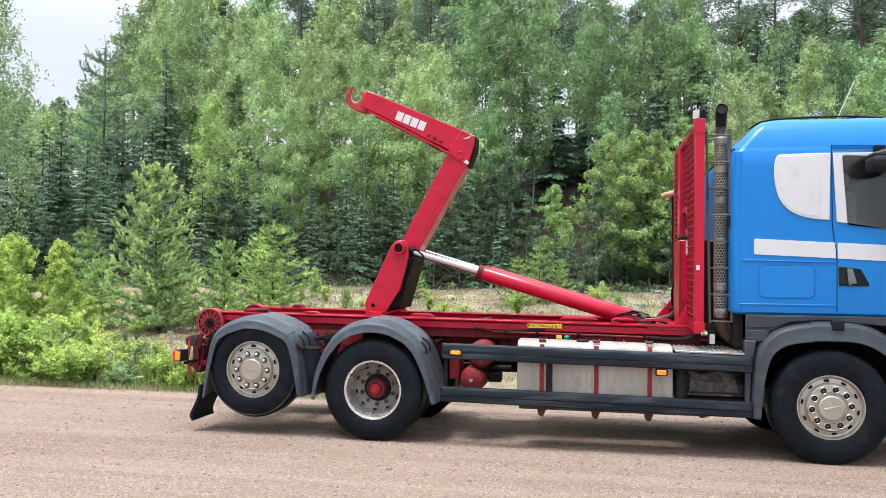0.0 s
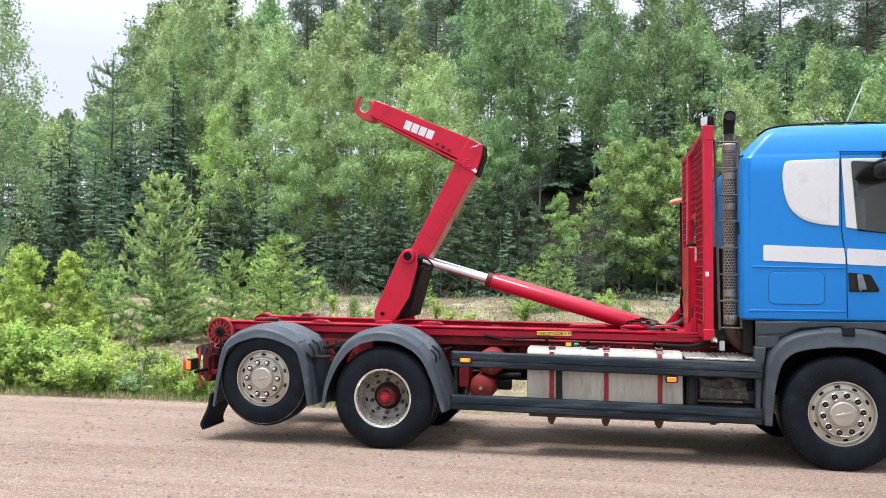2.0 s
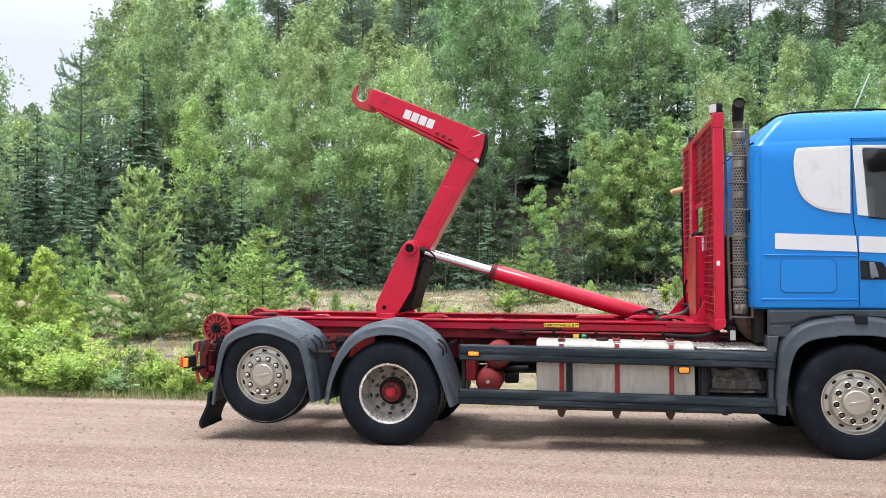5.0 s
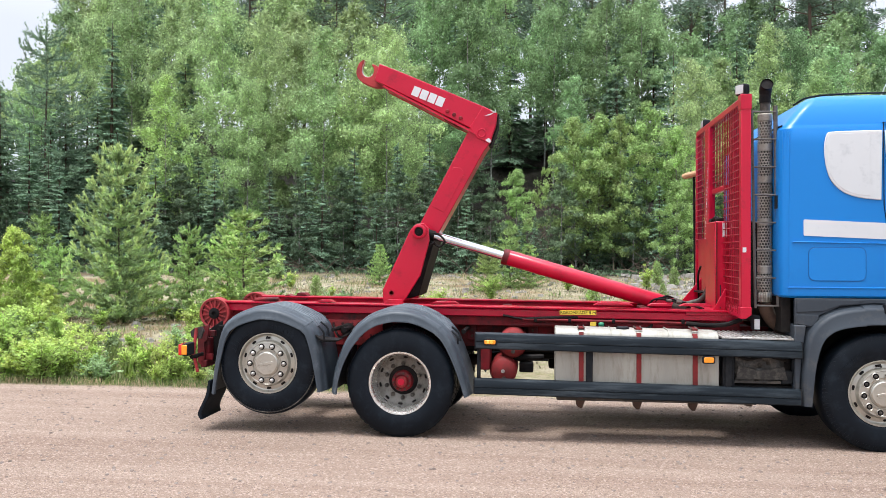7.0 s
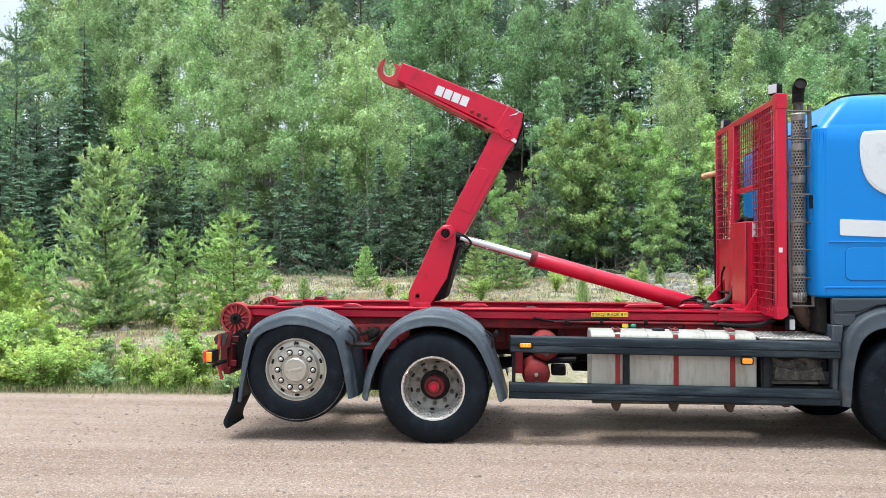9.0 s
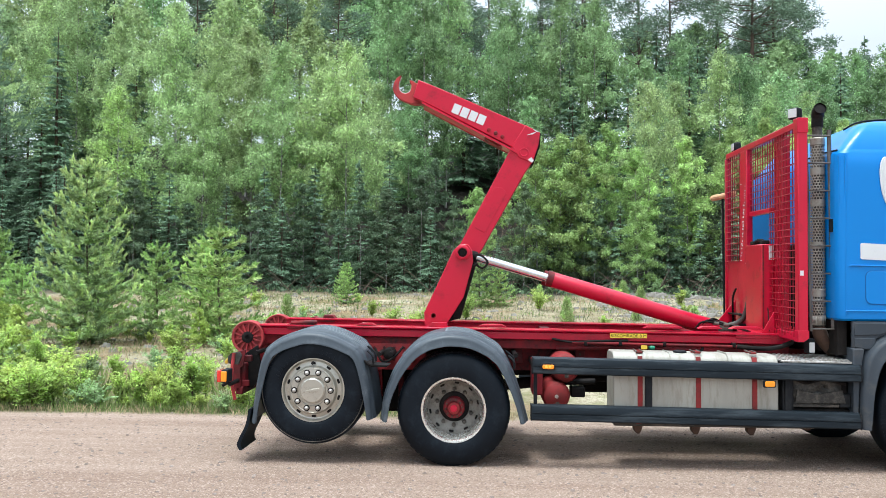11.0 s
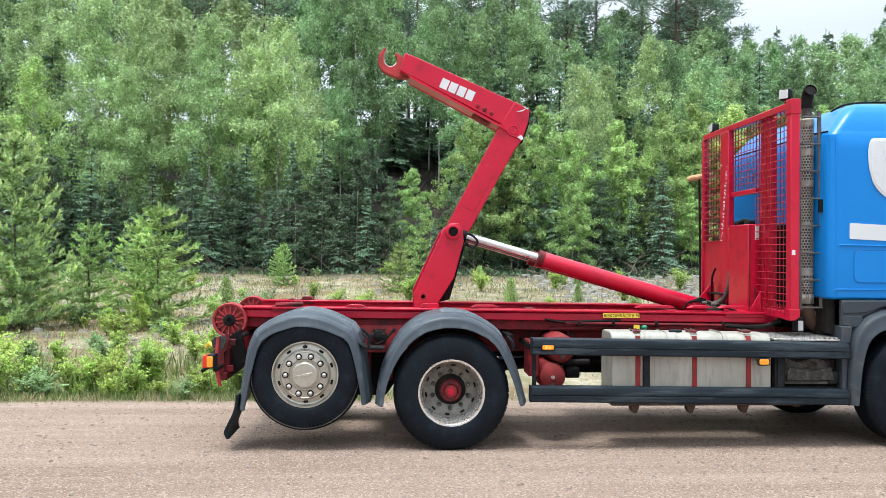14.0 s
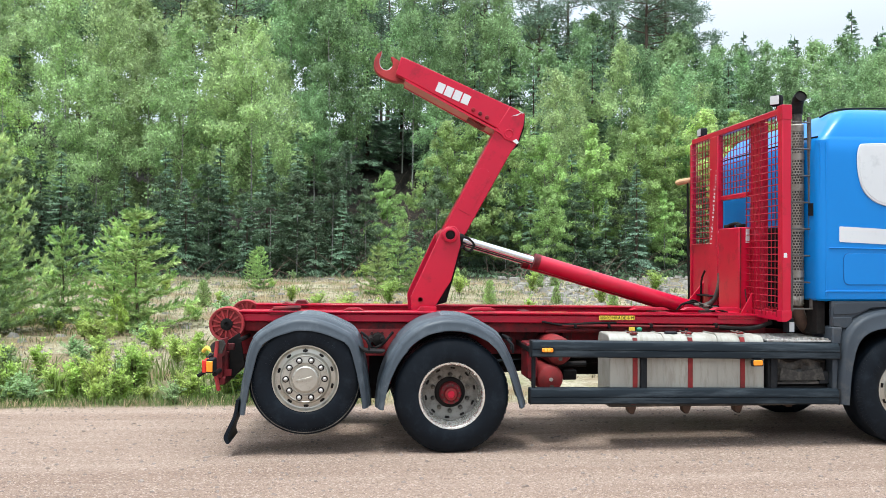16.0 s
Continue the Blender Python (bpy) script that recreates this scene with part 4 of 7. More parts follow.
# hydraulic rams
for y in (0.97, 1.53):
    a, b = Vector((2.72, y, 1.21)), RAISED @ Vector((0.33, y, 1.835))
    d = (b - a).normalized()
    e = a + d * 1.85
    ram = part("hydraulic_ram", Shape().tube([a, a + d * 0.02, e - d * 0.012, e], [0.074, 0.080, 0.080, 0.074], 28), RED, truck, "red hydraulic ram with chrome rod", smooth=40)
    part("ram_collar", Shape().tube([e - d * 0.05, e + d * 0.012], 0.084, 28), RED_OLD, ram)
    part("ram_rod", Shape().tube([e - d * 0.1, b - d * 0.06], 0.043, 24), CHROME, ram)
    part("rod_eye", Shape().lathe([(0.08, -0.05), (0.08, 0.05), (0.0, 0.05), (0.0, -0.05)], (b.x, y, b.z), 20).tube([b, b - d * 0.15], 0.056, 12), DARK, ram)
    part("ram_foot", Shape().lathe([(0.075, -0.06), (0.075, 0.06), (0.0, 0.06), (0.0, -0.06)], (2.78, y, 1.195), 20).tube([a + d * 0.06, a - d * 0.08], 0.085, 14), GRIME, ram)
for ob in (part("arm_hose", Shape().tube([(x, 0.93, z) for x, z in curve_through([(0.40, 1.70), (0.47, 1.62), (0.54, 1.66), (0.50, 1.75), (0.44, 1.78)], 5)], 0.012), DARK, truck),
           part("arm_hose", Shape().tube([(x, 0.92, z) for x, z in curve_through([(0.02, 1.24), (0.16, 1.42), (0.34, 1.64), (0.44, 1.68)], 5)], 0.014), DARK, truck)):
    ob.data.transform(RAISED)
# hoses and valves at the rams' feet
for k in range(3):
    z = 1.265 + 0.012 * k
    part("hydraulic_hose", Shape().tube(curve_through([(2.42 + 0.05 * k, 0.87 + 0.04 * k, 1.23), (2.50 + 0.05 * k, 0.85 + 0.04 * k, z + 0.035), (2.72, 0.87 + 0.05 * k, z), (2.98, 0.9 + 0.05 * k, 1.2)], 5), 0.010, 7), DARK, truck)
for k in range(3):
    part("hose_coupling", Shape().tube([(2.60 + 0.1 * k, 0.86, 1.285 - 0.015 * k), (2.65 + 0.1 * k, 0.86, 1.28 - 0.015 * k)], 0.018, 8), GRIME, truck)

# pipes and cables under the subframe
part("red_pipe", Shape().tube([(1.15, 0.60, 1.095), (2.0, 0.60, 1.085), (2.75, 0.60, 1.075)], 0.014, 10), RED_OLD, truck)
part("red_pipe", Shape().tube([(1.0, 0.68, 1.03), (1.6, 0.68, 1.045), (2.9, 0.68, 1.02)], 0.022, 10), RED_OLD, truck)
part("rubber_hose", Shape().tube(curve_through([(2.75, 0.60, 1.075), (2.95, 0.58, 1.06), (3.12, 0.55, 1.075), (3.26, 0.52, 1.13)], 5), 0.022, 10), DARK, truck)
part("rubber_hose", Shape().tube(curve_through([(0.95, 0.62, 1.13), (1.15, 0.60, 1.1), (1.4, 0.6, 1.115), (1.7, 0.61, 1.12)], 5), 0.012, 8), DARK, truck)
part("rubber_hose", Shape().tube(curve_through([(2.05, 0.62, 1.02), (2.2, 0.60, 1.0), (2.4, 0.60, 1.03), (2.42, 0.62, 1.09)], 5), 0.014, 8), DARK, truck)
for x in (1.28, 1.62, 2.05, 2.72):
    part("pipe_clamp", Shape().box(x - 0.016, x + 0.016, 0.58, 0.66, 1.066, 1.112), DARK, truck, bevel=0.006)
part("cable_box", Shape().box(1.9, 1.96, 0.58, 0.66, 1.03, 1.08), GREEN_BIT, truck, "small green and yellow valve cap", bevel=0.02)
part("warning_label", Shape().prism(rounded(1.82, 1.88, 1.04, 1.078, 0.005, 2), 0.585, 0.59), YELLOW, truck)
sign = part("warning_sign", Shape().prism(rounded(1.52, 1.88, 1.147, 1.19, 0.004, 2), 0.5955, 0.5995), YELLOW, truck, "yellow warning sticker with black capitals", smooth=0)
tc = bpy.data.curves.new("sign_text", "FONT")
tc.body, tc.size, tc.extrude, tc.align_x, tc.align_y = "RISKOMRÅDE 8 M", 0.0445, 0.0006, "CENTER", "CENTER"
tc.materials.append(DARK)
to = new("sign_text", tc)
to.matrix_world = pose(1.70, 0.5945, 1.167, 90, 0, 0)
deps = bpy.context.evaluated_depsgraph_get()
tm = bpy.data.meshes.new_from_object(to.evaluated_get(deps))
tm.transform(pose(1.70, 0.5945, 1.167, 90, 0, 0))
bpy.data.objects.remove(to)
part("sign_text", tm, DARK, sign)

# side guards ---------------------------------------------------------
def guard(z1, z0, x0, x1, dz, name):
    h = z1 - z0
    sec = [(-0.02, z0 + 0.012), (-0.02, z0 + h * 0.40), (-0.012, z0 + h * 0.425), (-0.012, z0 + h * 0.455), (-0.02, z0 + h * 0.48), (-0.02, z1 - 0.045), (-0.008, z1 - 0.012), (0.012, z1),
           (0.07, z1), (0.07, z0), (-0.008, z0)]
    g = part("side_guard", Shape().bar(sec, x0, x1, dz), GUARD, truck, name, smooth=25)
    for x in (x0, x1):
        part("guard_end_cap", Shape().box(x - 0.006, x + 0.006, -0.022, 0.072, z0 - 0.002 + (dz if x == x1 else 0), z1 + 0.002 + (dz if x == x1 else 0)), BLACK, g, bevel=0.004)
    return g


guard(1.012, 0.862, 0.722, 3.655, -0.04, "dark grey scratched side guard rail")
guard(0.580, 0.436, 0.712, 3.648, -0.035, "dark grey scratched side guard rail")
for x0, x1 in ((0.735, 0.768), (1.752, 1.812), (3.0, 3.06)):
    part("guard_post", Shape().box(x0, x1, 0.03, 0.075, 0.45, 0.93), BLACK, truck, bevel=0.006)
    part("guard_arm", Shape().box(x0, x1, 0.07, 0.9, 0.88, 0.93), DARK, truck, bevel=0.006)
for x0, x1, z0, z1 in ((0.803, 0.92, 0.905, 0.952), (2.791, 2.892, 0.771, 0.828)):
    sm = part("side_marker", Shape().prism(rounded(x0 - 0.006, x1 + 0.006, z0 - 0.005, z1 + 0.005, 0.016, 3), -0.032, -0.018), BLACK, truck, "amber side marker lamp")
    part("marker_stem", Shape().box(x0 + 0.03, x1 - 0.03, -0.02, 0.07, z0 + 0.012, z1 - 0.012), BLACK, sm)
    part("amber_lens", Shape().prism(rounded(x0 + 0.006, x1 - 0.006, z0 + 0.004, z1 - 0.004, 0.012, 3), -0.046, -0.032), ORANGE, sm, bevel=0.005)
    for k in (0.35, 0.62) if x0 < 1 else ():
        part("lamp_core", Shape().lathe([(0.013, -0.0475), (0.0, -0.0475)], (x0 + (x1 - x0) * k, 0.0, (z0 + z1) / 2), 12), YELLOW, sm)

# fuel tank -----------------------------------------------------------
tank_sec = [(y, z) for y, z in rounded(0.065, 0.45, 0.40, 1.058, 0.085, 6)]
tank = part("fuel_tank", Shape().bar(tank_sec, 1.465, 2.955, -0.02), TANK, truck, "dull aluminium fuel tank with red straps", bevel=0.012)
for x in (1.98, 2.5):
    part("tank_seam", Shape().bar([(y * 1.0 + (-0.002 if y < 0.3 else 0.002), z + (0.002 if z > 0.7 else -0.002)) for y, z in tank_sec], x, x + 0.006, 0), TANK, tank)
for x0, x1 in ((1.686, 1.73), (2.213, 2.257), (2.718, 2.762)):
    band = [(y - 0.008, z) for y, z in ((0.15, 0.395), (0.11, 0.402), (0.082, 0.425), (0.068, 0.46), (0.065, 0.5), (0.065, 0.95), (0.07, 0.99), (0.085, 1.025))]
    band += [(y + 0.02, z) for y, z in reversed(band)]
    st = part("tank_strap", Shape().bar(band, x0, x1, 0), STRAP, tank, "faded red tank strap")
    for yy in (0.10, 0.20):
        part("strap_buckle", Shape().box(x0 - 0.010, x1 + 0.010, yy, yy + 0.022, 1.05, 1.070), STRAP, st, bevel=0.005)
    for xx in (x0 - 0.006, x1 + 0.006):
        part("strap_bolt", Shape().tube([(xx, 0.08, 1.068), (xx, 0.25, 1.072)], 0.006, 6), GRIME, st)
    part("tank_hanger", Shape().prism([(x0 - 0.03, 0.42), (x0 - 0.02, 0.335), (x0 + 0.005, 0.305), (x1 - 0.01, 0.305), (x1 + 0.01, 0.35), (x1 + 0.03, 0.42)], 0.13, 0.21), RUST, tank, "rusty tank hanger", bevel=0.006)
part("tank_hanger", Shape().prism([(3.19, 0.42), (3.21, 0.36), (3.26, 0.36), (3.28, 0.42)], 0.13, 0.2), RUST, truck)
part("tank_floor", Shape().box(1.48, 3.3, 0.12, 0.44, 0.375, 0.41), GRIME, tank, bevel=0.01)
cap = part("filler_cap", Shape().lathe([(0.062, 0.0), (0.06, 0.018), (0.05, 0.026), (0.0, 0.028)], (0, 0, 0), 24), BLACK, tank)
cap.data.transform(Matrix.Translation((2.10, 0.20, 1.045)) @ Matrix.Rotation(radians(90), 4, "X"))
step = part("step_plate", Shape().box(2.975, 3.62, 0.05, 0.62, 0.985, 1.005, -0.008), STEEL, truck, "ribbed metal step plate", bevel=0.004)
for k in range(13):
    part("step_rib", Shape().box(3.0 + k * 0.047, 3.02 + k * 0.047, 0.06, 0.61, 1.002, 1.012), STEEL, step, smooth=0)
# grimy battery box behind the tank
part("battery_box", Shape().box(3.08, 3.60, 0.12, 0.62, 0.55, 0.96), DARK, truck, bevel=0.02)
crumple = Shape()
rng = random.Random(5)
cx, cz = 14, 8
cv = [(3.10 + 0.43 * i / cx, 0.105 - 0.035 * rng.random() * (0 < i < cx), 0.60 + 0.24 * j / cz) for j in range(cz + 1) for i in range(cx + 1)]
crumple.add(cv, [(j * (cx + 1) + i, j * (cx + 1) + i + 1, (j + 1) * (cx + 1) + i + 1, (j + 1) * (cx + 1) + i) for j in range(cz) for i in range(cx)])
part("crumpled_cover", crumple, SLUDGE, truck, "crumpled grimy cover over the battery box", smooth=60)
part("box_sheet", Shape().prism([(3.10, 0.62), (3.12, 0.74), (3.30, 0.70), (3.52, 0.74), (3.55, 0.62)], 0.06, 0.068), SLUDGE, truck, bevel=0.002)
part("box_pipe", Shape().tube(curve_through([(3.06, 0.08, 0.86), (3.2, 0.075, 0.80), (3.36, 0.08, 0.83), (3.56, 0.085, 0.79)], 4), 0.014, 8), DARK, truck)
part("box_floor", Shape().box(3.02, 3.62, 0.10, 0.9, 0.44, 0.56), DARK, truck, bevel=0.01)
part("box_latch", Shape().box(3.50, 3.60, 0.07, 0.14, 0.58, 0.70), BLACK, truck, bevel=0.01)
part("box_shelf", Shape().box(3.08, 3.50, 0.08, 0.13, 0.58, 0.605), GRIME, truck, bevel=0.004)
part("box_frame", Shape().box(2.985, 3.02, 0.05, 0.3, 0.45, 0.93).box(3.06, 3.09, 0.07, 0.12, 0.55, 0.9), BLACK, truck, bevel=0.005)

# unseen boxes and guard, added to close the chassis off against far-side light
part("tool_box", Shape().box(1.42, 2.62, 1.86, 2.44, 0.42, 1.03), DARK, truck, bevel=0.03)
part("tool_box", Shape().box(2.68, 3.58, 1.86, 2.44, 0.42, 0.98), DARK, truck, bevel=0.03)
part("side_guard", Shape().box(0.72, 3.65, 2.45, 2.52, 0.43, 0.57), GUARD, truck, bevel=0.01)

# air tanks
for x, z, y0, r in ((0.968, 0.612, 0.32, 0.135), (1.055, 0.872, 0.34, 0.14)):
    at = part("air_tank", Shape().lathe([(0.0, -0.035), (r * 0.5, -0.028), (r * 0.85, 0.0), (r, 0.045), (r, 0.5), (r * 0.8, 0.55), (0.0, 0.56)], (x, y0, z), 32), STRAP, truck, "faded red compressed air tank")
    part("drain_plug", Shape().lathe([(0.018, -0.025), (0.018, -0.045), (0.0, -0.046)], (x, y0, z + 0.0), 10), STEEL, at)
    part("tank_fitting", Shape().lathe([(0.022, 0.02), (0.02, -0.03), (0.0, -0.03)], (x + 0.01, y0, z - 0.07), 10), GRIME, at)
part("black_pipe", Shape().tube([(1.05, 0.5, 0.72), (1.36, 0.5, 0.73)], 0.03, 10), DARK, truck)
part("valve_block", Shape().box(1.12, 1.26, 0.45, 0.6, 0.58, 0.68), DARK, truck, bevel=0.015)
part("valve_block", Shape().box(0.74, 0.84, 0.3, 0.6, 0.62, 0.95), RED_OLD, truck, bevel=0.01)

# cab -----------------------------------------------------------------
def cab_ring(z, xr, xf, inset, rc=0.10):
    pts = []
    y0, y1 = 0.05 + inset, 2.45 - inset
    for cx, cy, a0 in ((xf - rc, y0 + rc, 270), (xf - rc, y1 - rc, 0), (xr + rc, y1 - rc, 90), (xr + rc, y0 + rc, 180)):
        for i in range(7):
            a = radians(a0 + 15 * i)
            pts.append((cx + rc * math.cos(a), cy + rc * math.sin(a), z))
    return pts


LEVELS = [(1.365, 3.52, 5.72, 0.03), (1.385, 3.495, 5.74, 0.004), (1.42, 3.49, 5.76, 0.0), (1.90, 3.49, 5.74, 0.0), (2.20, 3.49, 5.68, 0.0), (2.60, 3.49, 5.56, 0.006),
          (2.76, 3.49, 5.50, 0.010), (2.90, 3.50, 5.44, 0.016), (2.925, 3.515, 5.42, 0.03), (2.94, 3.535, 5.40, 0.032), (3.02, 3.60, 5.32, 0.050), (3.10, 3.665, 5.22, 0.078), (3.16, 3.72, 5.12, 0.11),
          (3.20, 3.78, 5.02, 0.15), (3.225, 3.87, 4.9, 0.22), (3.24, 4.0, 4.75, 0.34), (3.245, 4.2, 4.55, 0.6)]
cs = Shape()
rings = [cab_ring(z, xr, xf, ins) for z, xr, xf, ins in LEVELS]
m = len(rings[0])
cs.add([p for r in rings for p in r], [(a * m + b, a * m + (b + 1) % m, (a + 1) * m + (b + 1) % m, (a + 1) * m + b) for a in range(len(rings) - 1) for b in range(m)]
       + [tuple(range(m - 1, -1, -1)), tuple(range((len(rings) - 1) * m, len(rings) * m))])
cab_mesh = cs.mesh("cab", BLUE, 28)


def cut_through(mesh, cutter, lining):
    """The mesh with the cutter's volume taken out; the cut faces take the cutter's material."""
    a, b = new("cutting_a", mesh), new("cutting_b", cutter.mesh("cutting", lining, 0))
    mod = a.modifiers.new("cut", "BOOLEAN")
    mod.object, mod.solver, mod.material_mode = b, "EXACT", "TRANSFER"
    got = bpy.data.meshes.new_from_object(a.evaluated_get(bpy.context.evaluated_depsgraph_get()))
    bpy.data.objects.remove(a)
    bpy.data.objects.remove(b)
    return got


glass_line = [(4.452, 2.83), (4.47, 2.846), (5.16, 2.80), (5.30, 2.30), (5.28, 2.14), (5.2, 2.12), (4.51, 2.207), (4.497, 2.222)]
cab_mesh = cut_through(cab_mesh, Shape().prism(glass_line, -0.3, 2.8), CABIN_GREY)
cab_mesh.name = "cab"
cab = part("cab", cab_mesh, BLUE, truck, "bright blue painted sleeper cab with white window surrounds", smooth=0)
for y in (0.066, 2.434):
    pane = part("door_glass", Shape().prism(glass_line, y - 0.003, y + 0.003), GLASS, cab, "dark door window glass", smooth=0)
    pane.visible_shadow = False
# seat backs and headrests inside
for y in (0.65, 1.75):
    part("seat_back", Shape().box(4.55, 4.70, y - 0.22, y + 0.22, 2.0, 2.55), CABIN_GREY, cab, bevel=0.05)
    part("headrest", Shape().box(4.56, 4.66, y - 0.12, y + 0.12, 2.56, 2.74), CABIN_GREY, cab, bevel=0.04)


def flat_panel(name, line, y0, y1, mat, label="", bevel=0.0):
    return part(name, Shape().prism(line, y0, y1), mat, cab, label, bevel, 30)


# white quarter panel and window surround
quarter = curve_through([(4.345, 2.245), (4.16, 2.268), (4.02, 2.32), (3.92, 2.42), (3.872, 2.56), (3.858, 2.72), (3.868, 2.81)], 5) + \
    curve_through([(3.885, 2.85), (3.92, 2.862), (4.1, 2.868), (4.352, 2.872)], 3)
flat_panel("quarter_panel", quarter, 0.040, 0.056, WHITE, "smudged white blanked quarter window", 0.006)
flat_panel("quarter_pane", curve_through([(4.24, 2.285), (4.13, 2.298), (4.02, 2.345), (3.93, 2.44), (3.89, 2.56), (3.878, 2.72), (3.885, 2.80)], 4) + [(3.90, 2.84), (4.235, 2.85), (4.25, 2.84), (4.255, 2.30)], 0.0375, 0.042, WHITE, "", 0.002)
flat_panel("window_surround", [(4.372, 2.871), (5.20, 2.865), (5.20, 2.80), (4.47, 2.848), (4.452, 2.832), (4.497, 2.221), (4.51, 2.207), (4.9, 2.158), (4.9, 2.15), (4.405, 2.232)], 0.040, 0.056, WHITE, "", 0.004)
for i, (x0, x1, za, zb) in enumerate(((3.683, 4.396, 2.074, 2.040), (4.413, 5.5, 2.039, 1.985))):
    flat_panel("white_stripe", [(x0, za - 0.138), (x0, za - 0.008), (x0 + 0.01, za), (x1, zb), (x1, zb - 0.145), (x0 + 0.008, za - 0.147)], 0.0445, 0.0495, WHITE)
# seams and shut lines: dark strips hold the grooves' shade in their colour
flat_panel("door_gap", [(4.359, 2.945), (4.364, 2.945), (4.370, 2.2), (4.410, 1.9), (4.410, 1.40), (4.405, 1.40), (4.405, 1.9), (4.364, 2.2)], 0.0428, 0.0475, DARK)
flat_panel("door_gap", [(4.36, 2.943), (4.36, 2.939), (5.4, 2.922), (5.4, 2.927)], 0.052, 0.0775, BLUE_SHADED)
hatch = flat_panel("locker_hatch", rounded(3.728, 4.214, 1.522, 1.82, 0.055), 0.0445, 0.052, BLUE, "", 0.003)
outer, inner = rounded(3.724, 4.218, 1.518, 1.824, 0.057), rounded(3.729, 4.213, 1.523, 1.819, 0.053)
g = Shape()
k = len(outer)
g.add([(x, 0.0465, z) for x, z in outer] + [(x, 0.0465, z) for x, z in inner], [(i, (i + 1) % k, (i + 1) % k + k, i + k) for i in range(k)])
part("hatch_gap", g, BLUE_SHADED, cab, smooth=0)
flat_panel("waist_crease", [(3.58, 1.866), (3.60, 1.878), (4.395, 1.862), (4.395, 1.852)], 0.040, 0.056, BLUE, "", 0.004)
flat_panel("sill_crease", [(3.54, 1.452), (3.56, 1.466), (4.395, 1.466), (4.395, 1.452)], 0.042, 0.056, BLUE, "", 0.004)
for x in (3.512, 3.552):
    part("corner_rib", Shape().prism([(x, 1.42), (x + 0.014, 1.42), (x + 0.014, 2.86), (x, 2.88)], 0.085 if x < 3.53 else 0.054, 0.13), BLUE, cab, bevel=0.005)
part("rear_vent", Shape().prism([(3.483, 2.18), (3.497, 2.18), (3.497, 2.30), (3.483, 2.30)], 0.16, 0.24), BLACK, cab)
# black seam where the raised roof meets the rear wall, dark roof edge strip
part("roof_seam", Shape().tube([(3.52, 0.14, 2.935), (3.53, 0.40, 2.95), (3.53, 2.1, 2.95), (3.52, 2.36, 2.935)], 0.008), DARK, cab)
part("roof_strip", Shape().tube(curve_through([(3.70, 0.42, 3.17), (3.82, 0.36, 3.232), (4.1, 0.36, 3.258), (4.6, 0.36, 3.262), (4.9, 0.38, 3.245)], 5), 0.009), BLACK, cab)
part("roof_wing", Shape().prism([(4.35, 3.24), (4.55, 3.265), (4.72, 3.30), (4.74, 3.285), (4.60, 3.24)], 0.5, 2.0), BLACK, cab, bevel=0.006)
part("antenna", Shape().tube([(4.54, 0.6, 3.23), (4.72, 0.6, 3.66)], 0.005, 6), WHITE, cab)
# door handle in its black recess
hd = flat_panel("door_handle", [(4.425, 1.64), (4.42, 1.81), (4.43, 1.818), (4.60, 1.80), (4.615, 1.79), (4.683, 1.66), (4.675, 1.64)], 0.041, 0.056, BLACK, "black door handle in its recess", 0.004)
part("handle_grip", Shape().prism([(4.50, 1.66), (4.49, 1.80), (4.535, 1.80), (4.575, 1.66)], 0.02, 0.042), PALE_GREY, hd, bevel=0.008)
part("handle_lock", Shape().lathe([(0.014, 0.041), (0.014, 0.036), (0.0, 0.036)], (4.52, 0.0, 1.665), 12), STEEL, hd)
# mirror on its arm
mir = part("mirror", Shape().box(4.60, 4.86, -0.30, -0.06, 2.66, 2.80), BLACK, cab, "dark grey mirror housing on its arm", bevel=0.045)
part("mirror_arm", Shape().prism([(4.66, 2.80), (4.64, 2.835), (4.72, 2.86), (5.2, 2.86), (5.2, 2.81), (4.9, 2.80)], -0.22, 0.06), PANEL, mir, bevel=0.02)
part("grab_bracket", Shape().box(4.72, 4.80, -0.02, 0.06, 2.87, 2.93), BLACK, cab, bevel=0.01)
# dark skirt under the cab
part("cab_skirt", Shape().prism([(3.612, 1.11), (3.612, 1.363), (5.7, 1.363), (5.7, 1.25), (4.9, 1.27), (4.29, 1.322), (4.0, 1.29), (3.83, 1.21), (3.73, 1.10)], 0.055, 0.10), PANEL, cab, "charcoal plastic skirt", bevel=0.008)
part("skirt_panel", Shape().prism([(3.625, 1.13), (3.625, 1.215), (3.80, 1.215), (3.815, 1.19), (3.79, 1.12), (3.74, 1.11)], 0.046, 0.056), PANEL, cab, bevel=0.006)
part("skirt_panel", Shape().prism([(3.625, 1.235), (3.625, 1.35), (4.19, 1.352), (4.15, 1.31), (4.0, 1.302), (3.85, 1.245)], 0.046, 0.056), PANEL, cab, bevel=0.006)
part("fender_support", Shape().prism([(3.60, 0.5), (3.60, 1.12), (3.70, 1.12), (3.66, 0.85), (3.645, 0.5)], 0.02, 0.5), PANEL, cab, bevel=0.01)
part("bumper", Shape().box(5.25, 5.85, 0.05, 2.45, 0.35, 1.25), PANEL, cab, bevel=0.08)
part("cab_front", Shape().box(5.2, 5.74, 0.12, 2.38, 1.2, 1.40), PANEL, cab, bevel=0.05)
part("cab_step", Shape().box(5.12, 5.5, 0.03, 0.3, 0.4, 0.75), PANEL, cab, bevel=0.04)
